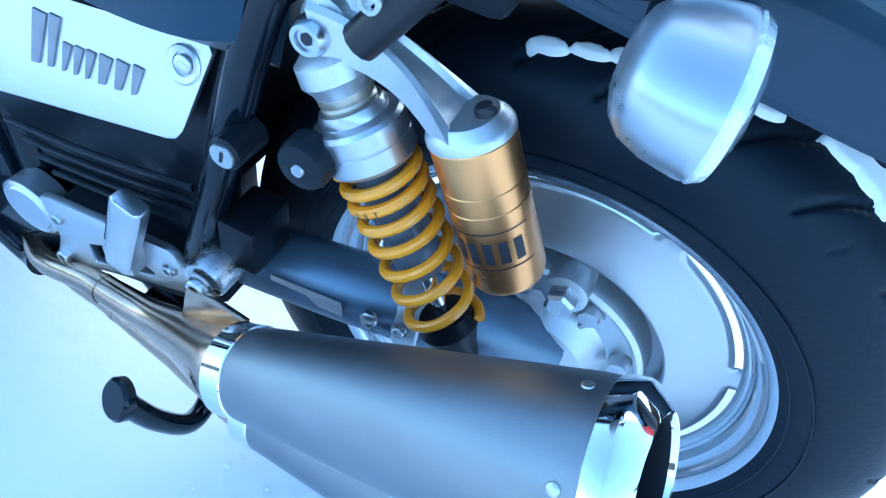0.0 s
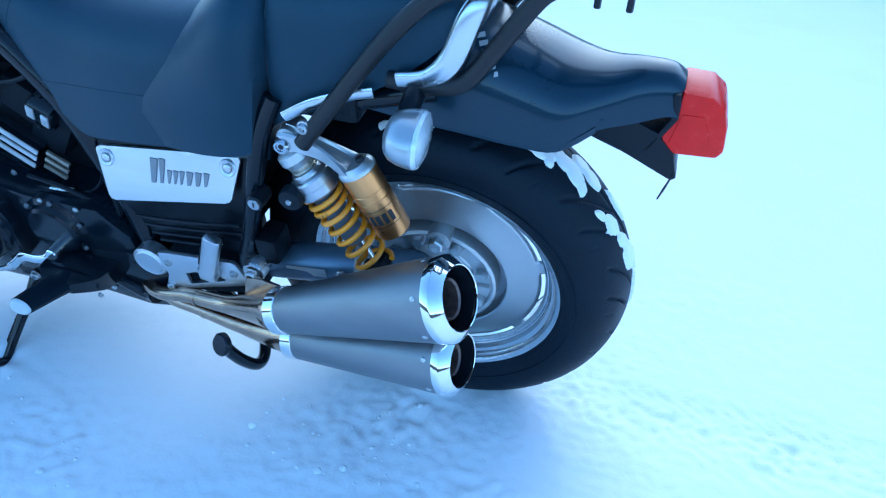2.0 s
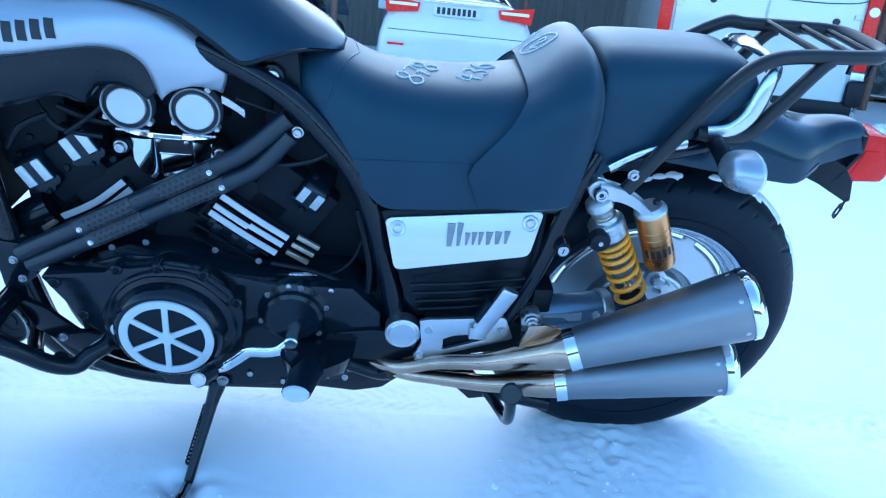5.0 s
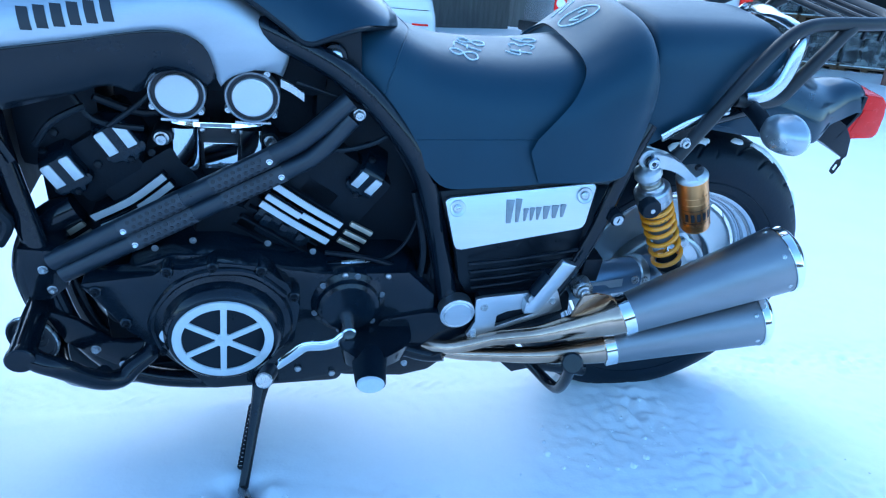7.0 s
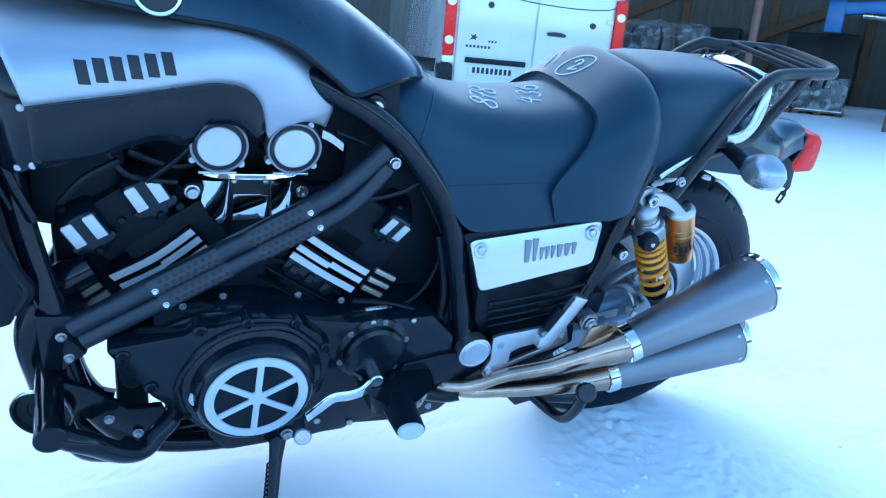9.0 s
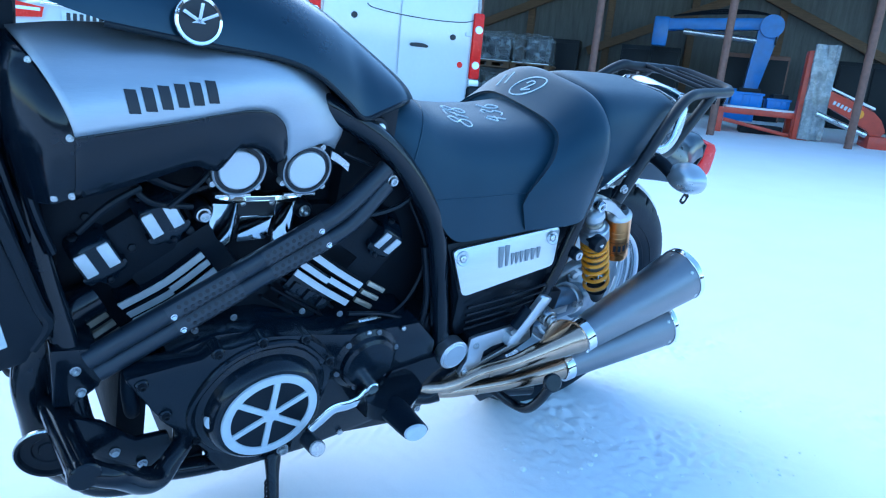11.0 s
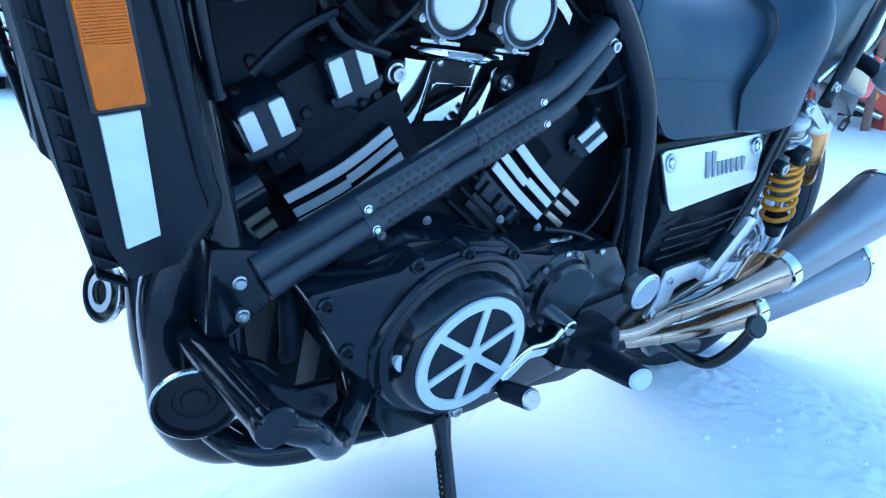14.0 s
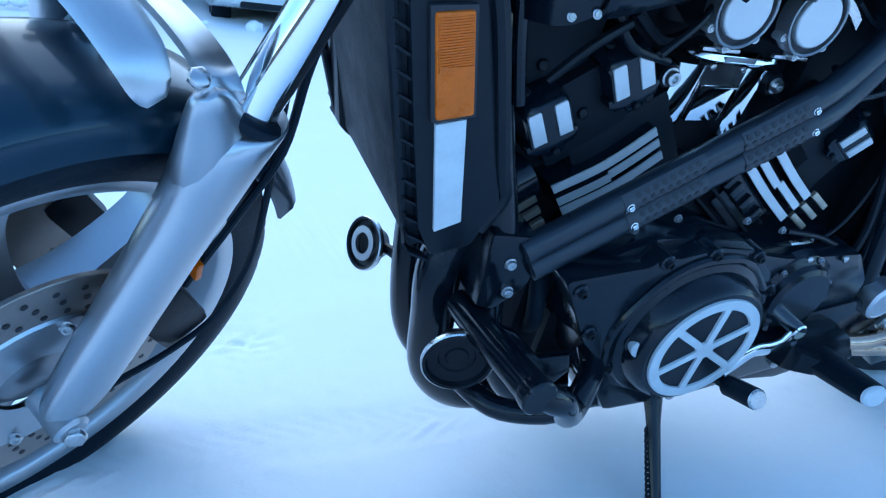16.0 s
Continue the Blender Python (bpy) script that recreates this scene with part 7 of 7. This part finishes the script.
for s, kx, kz in ((-1, -0.50, 1.36), (1, 0.62, 1.245)):
    d_ = part("rear_door", box((s * 0.42, -0.012, 1.35), (0.82, 0.03, 1.9), 0.02), BODYWHITE, van, "white rear door")
    part("door_window", box((s * 0.42, -0.03, 1.99), (0.56, 0.01, 0.5), 0.03), GLASS, d_)
    part("door_hinge", box((s * 0.80, -0.035, 1.3), (0.07, 0.03, 0.05), 0.008), BODYWHITE, d_)
    part("door_knob", lathe([(0, 0.02), (0.03, 0.018), (0.035, 0), (0, 0)], (kx, -0.027, kz), (0, -1, 0), 20), INK, d_)
    l_ = part("tail_lamp", box((s * 0.915, -0.02, 1.17), (0.12, 0.06, 0.76), 0.02), RED, van, "tall red tail lamp with round reflectors")
    for z in (1.36, 0.95):
        part("reflector", lathe([(0, 0.006), (0.022, 0.007), (0.030, 0.009), (0.043, 0.008), (0.047, 0.0), (0, 0)], (s * 0.915, -0.05, z), (0, -1, 0), 20), LENS, l_)
    part("white_lens", box((s * 0.915, -0.025, 0.745), (0.12, 0.05, 0.075), 0.012), LENS, l_)
    part("bumper_end", box((s * 0.93, 0.05, 0.57), (0.16, 0.26, 0.26), 0.04), PLASTIC, van)
    part("side_moulding", box((s * 0.985, 2.6, 0.66), (0.05, 4.4, 0.16), 0.015), PLASTIC, van, "dark moulding along the side")
    w_ = part("wheel", lathe([(0.2, -0.1), (0.33, -0.11), (0.345, -0.08), (0.345, 0.08), (0.33, 0.11), (0.2, 0.1)], (s * 0.85, 1.2, 0.345), (1, 0, 0), 36), RUBBER, van)
    part("wheel_rim", lathe([(0, -0.05), (0.2, -0.08), (0.2, 0.08), (0, 0.05)], (s * 0.85, 1.2, 0.345), (1, 0, 0), 24), CAST, w_)
h_ = part("door_handle", prism([(-0.11, 0.0), (-0.10, 0.02), (-0.03, 0.03), (0.04, 0.028), (0.10, 0.012), (0.11, -0.008), (0.09, -0.018), (-0.09, -0.016)], -0.05, -0.026, 0.006), INK, van)
h_.location = (0.23, 0, 1.11)
# Thin dark tube draws the shade of the groove pressed into the white door.
part("groove_shade_line", tube([(-0.37, -0.028, 1.50), (-0.30, -0.028, 1.46), (0.0, -0.028, 1.425), (0.42, -0.028, 1.41), (0.75, -0.028, 1.43), (0.88, -0.028, 1.48)], 0.006, 6, 4), GREYSTRIP, van, "dark line drawn for the shade of the pressed groove")
part("grip_strip", box((-0.40, -0.04, 0.755), (0.66, 0.03, 0.06), 0.01), PLASTIC, van, "dark grip strip over the plate")
np2 = part("number_plate", box((-0.43, -0.035, 0.645), (0.52, 0.014, 0.112), 0.004), WHITE, van, "white plate with dark bars")
bars(np2, Matrix.Translation((-0.43, -0.044, 0.65)), 0.44, 0.065, 9)
part("badge", prism([(-0.04, -0.03), (-0.02, 0.0), (-0.03, 0.03), (0.0, 0.022), (0.02, 0.04), (0.022, 0.012), (0.05, 0.01), (0.02, -0.008), (0.03, -0.035), (0.0, -0.014)], -0.032, -0.026, 0.001), INK, van).location = (-0.655, 0, 1.0)
bars(van, Matrix.Translation((-0.60, -0.029, 0.905)), 0.28, 0.028, 7, GREYSTRIP)
bars(van, Matrix.Translation((-0.45, -0.029, 0.97)), 0.10, 0.022, 3, GREYSTRIP)
part("rear_bumper", box((0, 0.1, 0.40), (1.90, 0.30, 0.18), 0.05), PLASTIC, van, "dark grey plastic bumper")
part("underbody", box((0, 2.6, 0.36), (1.7, 4.6, 0.26), 0.03), DARK, van)
part("sticker", lathe([(0, 0.003), (0.035, 0.003), (0.035, 0)], (0.73, -0.028, 0.94), (0, -1, 0), 20), RED, van)

# ---- open timber shed behind the yard ----
P0, P1 = Vector((6.3, 5.43, 0)), Vector((7.3, 4.07, 0))
along = (P1 - P0).normalized()
inward = Vector((-along.y, along.x, 0))
if inward.x < 0:
    inward = -inward
SHED = Matrix(((along.x, inward.x, 0, P0.x), (along.y, inward.y, 0, P0.y), (0, 0, 1, 0.33), (0, 0, 0, 1)))
step_ = (P1 - P0).length
wall = tagged(part("wall_shed", box((-2.5, 5.0, 1.42), (23, 0.16, 3.2), 0.01), BOARD), "grey board back wall of an open shed", "wall", kind="structure")
wall.matrix_world = SHED
roof = tagged(part("roof_shed", box((2.0, 2.4, 3.35), (14, 6.4, 0.12), 0.01), WOOD), "dark timber shed roof", "roof", kind="structure")
roof.matrix_world = SHED
flr = tagged(part("floor_shed", box((0.5, 2.9, -0.32), (17, 5.0, 0.7), 0.02), SOIL), "dark earth floor of the shed", "floor", kind="structure")
flr.matrix_world = SHED
for k in range(10):
    x = -6.6 + 1.6 * k
    o = tagged(part("wall_stud", box((x, 4.86, 1.6), (0.14, 0.12, 3.6), 0.01), WOOD), "rough timber upright of the shed wall", "post", "shed timbers")
    o.matrix_world = SHED
    o = tagged(part("roof_beam", box((x, 2.4, 3.2), (0.12, 6.2, 0.2), 0.01), WOOD), "rough timber roof beam", "beam", "shed timbers")
    o.matrix_world = SHED
for k, (x, sgn) in enumerate(((-2.2, 1), (0.9, 1), (4.0, -1), (6.6, 1))):
    o = tagged(part("brace_beam", box((x, 4.74, 1.9), (3.2, 0.1, 0.16), 0.01, Matrix.Rotation(radians(-24 * sgn), 4, 'Y')), WOOD), "slanting timber brace", "beam", "shed timbers")
    o.matrix_world = SHED
for k in (-1, 0, 1, 2, 3):
    o = tagged(part("pipe_post", tube([(step_ * k * 1.0, 0, -0.4), (step_ * k * 1.0, 0, 3.3)], 0.05, 14, 1), RUST), "slim brown steel pipe post", "post", "shed posts")
    o.matrix_world = SHED
# second wing of the shed, straight behind the car
# Low wall added behind the camera, unseen, to shape what shiny parts reflect.
unseen_wall = tagged(part("wall_unseen", box((0, 0, 0.6), (46, 0.2, 1.5), 0.01), WALL_DARK), "added unseen low dark wall behind the camera, shaping reflections", "wall", kind="structure")
unseen_wall.matrix_world = pose(0, -7.5, 0, 0, 0, 0)
wall2 = tagged(part("wall_wing", box((0, 0, 1.7), (13, 0.16, 4.2), 0.01), BOARD), "dark board wall behind the car", "wall", kind="structure")
wall2.matrix_world = pose(-2.2, 13.0, 0.3, 0, 0, 4)
roof2 = tagged(part("roof_wing", box((-1.2, -1.6, 3.1), (10.6, 4.4, 0.12), 0.01), WOOD), "dark timber lean-to roof", "roof", kind="structure")
roof2.matrix_world = pose(-2.2, 13.0, 0.3, 0, 0, 4)
for x, y in ((-1.25, 7.6), (1.6, 10.2), (-4.2, 9.8)):
    o = tagged(part("pipe_post", tube([(x, y, 0), (x, y, 3.4)], 0.045, 14, 1), RUST), "slim brown steel pipe post", "post", "shed posts")


# loader crane folded inside the shed
crane = thing("loader_crane", "blue folded hydraulic loader crane inside the shed", "crane", SHED)
part("boom", box((1.7, 3.2, 1.78), (1.95, 0.2, 0.2), 0.03, Matrix.Rotation(radians(-4), 4, 'Y')), BLUE, crane)
part("boom_cap", box((0.82, 3.2, 1.6), (0.26, 0.24, 0.5), 0.04), BLUE, crane)
part("jib", loft([[(2.42 + dx, 3.1, 1.9), (2.78 + dx, 3.1, 1.9), (2.78 + dx, 3.3, 1.9), (2.42 + dx, 3.3, 1.9)] if k == 0 else [(2.34 + dx, 3.1, 0.7), (2.56 + dx, 3.1, 0.7), (2.56 + dx, 3.3, 0.7), (2.34 + dx, 3.3, 0.7)] for k, dx in ((0, 0), (1, 0))], 1), BLUE, crane)
part("ram", tube([(1.2, 3.05, 1.62), (2.4, 3.05, 1.55)], 0.05, 12, 1), STEEL, crane)
part("column", box((2.35, 3.3, 0.35), (0.5, 0.4, 0.8), 0.04), BLUE, crane)
part("knuckle", lathe([(0, -0.16), (0.19, -0.16), (0.19, 0.16), (0, 0.16)], (2.6, 3.2, 1.8), (0, 1, 0), 24), BLUE, crane)
for k in range(3):
    part("hose", tube([(1.0, 3.06, 1.86), (1.8, 3.04, 1.95 + 0.03 * k), (2.6, 3.06, 1.95), (2.7, 3.06, 1.5)], 0.016, 8), PLASTIC, crane)
# red steel benches with blue crates


def work_bench(x, y, w, h):
    b = thing("work_bench", "red steel bench dusted with snow", "bench", SHED @ Matrix.Translation((x, y, 0)), "red benches")
    part("bench_top", box((0, 0, h - 0.03), (w, 0.6, 0.08), 0.01), ORANGE, b)
    part("snow_cover", box((0.05, 0, h + 0.022), (w * 0.86, 0.5, 0.035), 0.014), SNOW, b, "thin snow lying on top")
    for lx in (-w / 2 + 0.06, w / 2 - 0.06):
        for ly in (-0.25, 0.25):
            part("leg", box((lx, ly, h / 2 - 0.03), (0.1, 0.1, h), 0.01), ORANGE, b)
        part("rail", box((lx, 0, 0.12), (0.05, 0.5, 0.05), 0.008), ORANGE, b)
    part("brace", box((0, -0.27, h * 0.45), (w * 0.8, 0.05, 0.05), 0.008, Matrix.Rotation(radians(9), 4, 'Y')), ORANGE, b)
    part("tool_tray", box((0.1, 0.05, 0.14), (w * 0.5, 0.35, 0.16), 0.02), DARK, b)


work_bench(2.32, 0.9, 1.12, 0.42)


def crate(x, y, z, w, h):
    c_ = thing("crate", "blue plastic crate on the red bench", "crate", SHED @ Matrix.Translation((x, y, z)), "blue crates")
    part("crate_body", box((0, 0, h / 2), (w, 0.34, h), 0.02), BLUE, c_)
    part("crate_rim", box((0, 0, h - 0.02), (w + 0.03, 0.37, 0.03), 0.008), BLUE, c_)
    part("crate_load", box((0.02, 0, h + 0.02), (w * 0.7, 0.25, 0.07), 0.02), DARK, c_)
    for k in range(4):
        part("crate_rib", box((-w / 2 + w * (k + 0.5) / 4, -0.175, h / 2), (0.015, 0.012, h * 0.8), 0.002), BLUE, c_)


crate(2.15, 0.9, 0.46, 0.42, 0.2)
crate(2.58, 0.95, 0.46, 0.3, 0.15)
# red loader arm resting in the snow before the shed
ld = thing("front_loader", "red front loader arm resting on snow", "machine", SHED @ Matrix.Translation((3.5, 0.5, 0)))
bm = loft([[(-0.42, y, 0.78), (-0.42, y, 0.58), (-0.42, y + 0.14, 0.58), (-0.42, y + 0.14, 0.78)] if k == 0 else ([(0.2, y, 0.54), (0.16, y, 0.3), (0.16, y + 0.14, 0.3), (0.2, y + 0.14, 0.54)] if k == 1 else [(0.38, y, 0.3), (0.22, y, 0.08), (0.22, y + 0.14, 0.08), (0.38, y + 0.14, 0.3)]) for y in (-0.07,) for k in (0, 1, 2)], 3)
part("arm_beam", soften(bm, 0.015, 2, 40), ORANGE, ld)
part("arm_post", box((-0.62, 0.1, 0.62), (0.2, 0.2, 1.3), 0.03), ORANGE, ld)
part("arm_foot", box((0.28, 0, 0.12), (0.26, 0.5, 0.24), 0.04), ORANGE, ld)
part("ram", tube([(-0.5, -0.11, 0.46), (0.15, -0.11, 0.24)], 0.04, 10, 1), STEEL, ld)
part("disc_mark", lathe([(0, 0.01), (0.06, 0.01), (0.06, 0)], (0.02, -0.08, 0.5), (0, -1, 0), 16), YELLOW, ld)
part("snow_cover", box((-0.1, 0, 0.7), (0.66, 0.13, 0.03), 0.012, Matrix.Rotation(radians(21), 4, 'Y')), SNOW, ld)
bars(ld, Matrix.Translation((-0.2, -0.075, 0.58)) @ Matrix.Rotation(radians(21), 4, 'Y'), 0.26, 0.05, 5, WHITE)
bm = bmesh.new()
rs = []
for k in range(13):
    z = 1.35 - 1.25 * k / 12
    rs.append([bm.verts.new((-0.66 + 0.3 * u + 0.03 * noise.noise(Vector((u * 4, z * 3, 1))), -0.07 - 0.05 * noise.noise(Vector((u * 7, z * 2.5, 4))), z)) for u in [j / 10 for j in range(11)]] + [bm.verts.new((-0.66 + 0.3 * u, -0.02, z)) for u in [j / 10 for j in range(10, -1, -1)]])
skin(bm, rs)
part("sheet_cover", bm, WRAP, ld, "crumpled clear plastic sheet", 80)
# wrapped engine stacks on pallets
random.seed(11)
for x, y, n_, w in ((-1.75, 1.5, 2, 0.62), (-1.1, 1.6, 2, 0.6), (-2.4, 1.5, 2, 0.62), (-3.1, 1.5, 2, 0.62), (-0.45, 1.6, 1, 0.62), (0.22, 1.5, 1, 0.62), (0.9, 1.5, 1, 0.6), (-3.8, 1.6, 2, 0.62)):
    st = thing("wrapped_stack", "pallet stack of machine parts wrapped in clear film", "pallet stack", SHED @ Matrix.Translation((x, y, 0)), "wrapped stacks")
    z = 0.06
    for k in range(n_):
        for bz in (0.02, 0.1):
            part("pallet_deck", box((0, 0, z + bz), (w + 0.06, 0.72, 0.025), 0.004), WOOD, st)
        for bx in (-0.28, 0, 0.28):
            part("pallet_block", box((bx * w / 0.62, 0, z + 0.06), (0.09, 0.68, 0.055), 0.004), WOOD, st)
        for b_ in range(3):
            part("parcel", box((-w / 2 + w * (b_ + 0.5) / 3, 0.02 * (b_ - 1), z + 0.30 + 0.03 * random.random()), (w / 3 * 0.86, 0.6, 0.34), 0.02), random.choice((DARK, SOIL, PLASTIC)), st)
        bm = bmesh.new()
        bmesh.ops.create_cube(bm, size=1)
        bmesh.ops.scale(bm, vec=(w, 0.68, 0.44), verts=bm.verts)
        bmesh.ops.subdivide_edges(bm, edges=bm.edges, cuts=11, use_grid_fill=True)
        for v in bm.verts:
            v.co *= 1 + 0.14 * noise.noise(v.co * 6 + Vector((x * 3, k * 5, 0))) + 0.06 * noise.noise(v.co * 17 + Vector((x, k, 3)))
            v.co.z += z + 0.34
        part("film_wrap", bm, FILM, st, "crumpled clear film", 75)
        part("snow_dust", box((0, -0.3, z + 0.12), (w, 0.1, 0.016), 0.007), SNOW, st)
        z += 0.62
for k in range(4):
    tk = thing("tool_cabinet", "dark steel cabinet against the shed wall", "cabinet", SHED @ Matrix.Translation((-1.2 + 1.9 * k, 4.3, 0)), "shed cabinets")
    part("cabinet_body", box((0, 0, 0.7), (1.1, 0.5, 1.4), 0.02), (DARK, PLASTIC, RUST, DARK)[k], tk)
    part("door", box((-0.27, -0.26, 0.7), (0.5, 0.03, 1.25), 0.01), DARK, tk)
    part("door", box((0.27, -0.26, 0.7), (0.5, 0.03, 1.25), 0.01), DARK, tk)
# motorcycles parked beside the car
for x, y, r in ((-1.55, 7.7, 70), (-2.4, 8.1, 62)):
    mb = thing("parked_motorcycle", "black motorcycle parked beside the white car", "motorcycle", pose(x, y, rise(x, y), 0, 0, r), "parked motorcycles")
    for wx in (-0.7, 0.7):
        w_ = part("wheel", lathe([(0.23, -0.05), (0.3, -0.06), (0.315, 0), (0.3, 0.06), (0.23, 0.05), (0.23, -0.05)], (wx, 0, 0.315), (0, 1, 0), 32), RUBBER, mb)
        part("wheel_rim", lathe([(0, 0.04), (0.05, 0.04), (0.2, 0.012), (0.235, 0.04), (0.235, -0.04), (0.2, -0.012), (0, -0.04)], (wx, 0, 0.315), (0, 1, 0), 24), CAST, w_)
    part("tank", loft([arch(x_, w2, 0.72, w2 * 0.8, z2, n=6) for x_, w2, z2 in ((-0.4, 0.08, 0.85), (-0.2, 0.15, 1.0), (0.1, 0.12, 0.95), (0.25, 0.1, 0.82))], 3), BLACK, mb)
    part("seat", loft([arch(x_, 0.13, 0.68, 0.1, z2, n=6) for x_, z2 in ((0.2, 0.8), (0.5, 0.8), (0.9, 0.9))], 3), VINYL, mb)
    part("engine", box((-0.05, 0, 0.45), (0.5, 0.35, 0.42), 0.06), DARK, mb)
    part("fork", tube([(-0.7, -0.1, 0.32), (-0.42, -0.1, 0.95)], 0.03, 10, 1), CHROME, mb)
    part("handlebar", tube([(-0.35, -0.38, 1.08), (-0.42, -0.2, 1.1), (-0.42, 0.2, 1.1), (-0.35, 0.38, 1.08)], 0.015, 8), CHROME, mb)
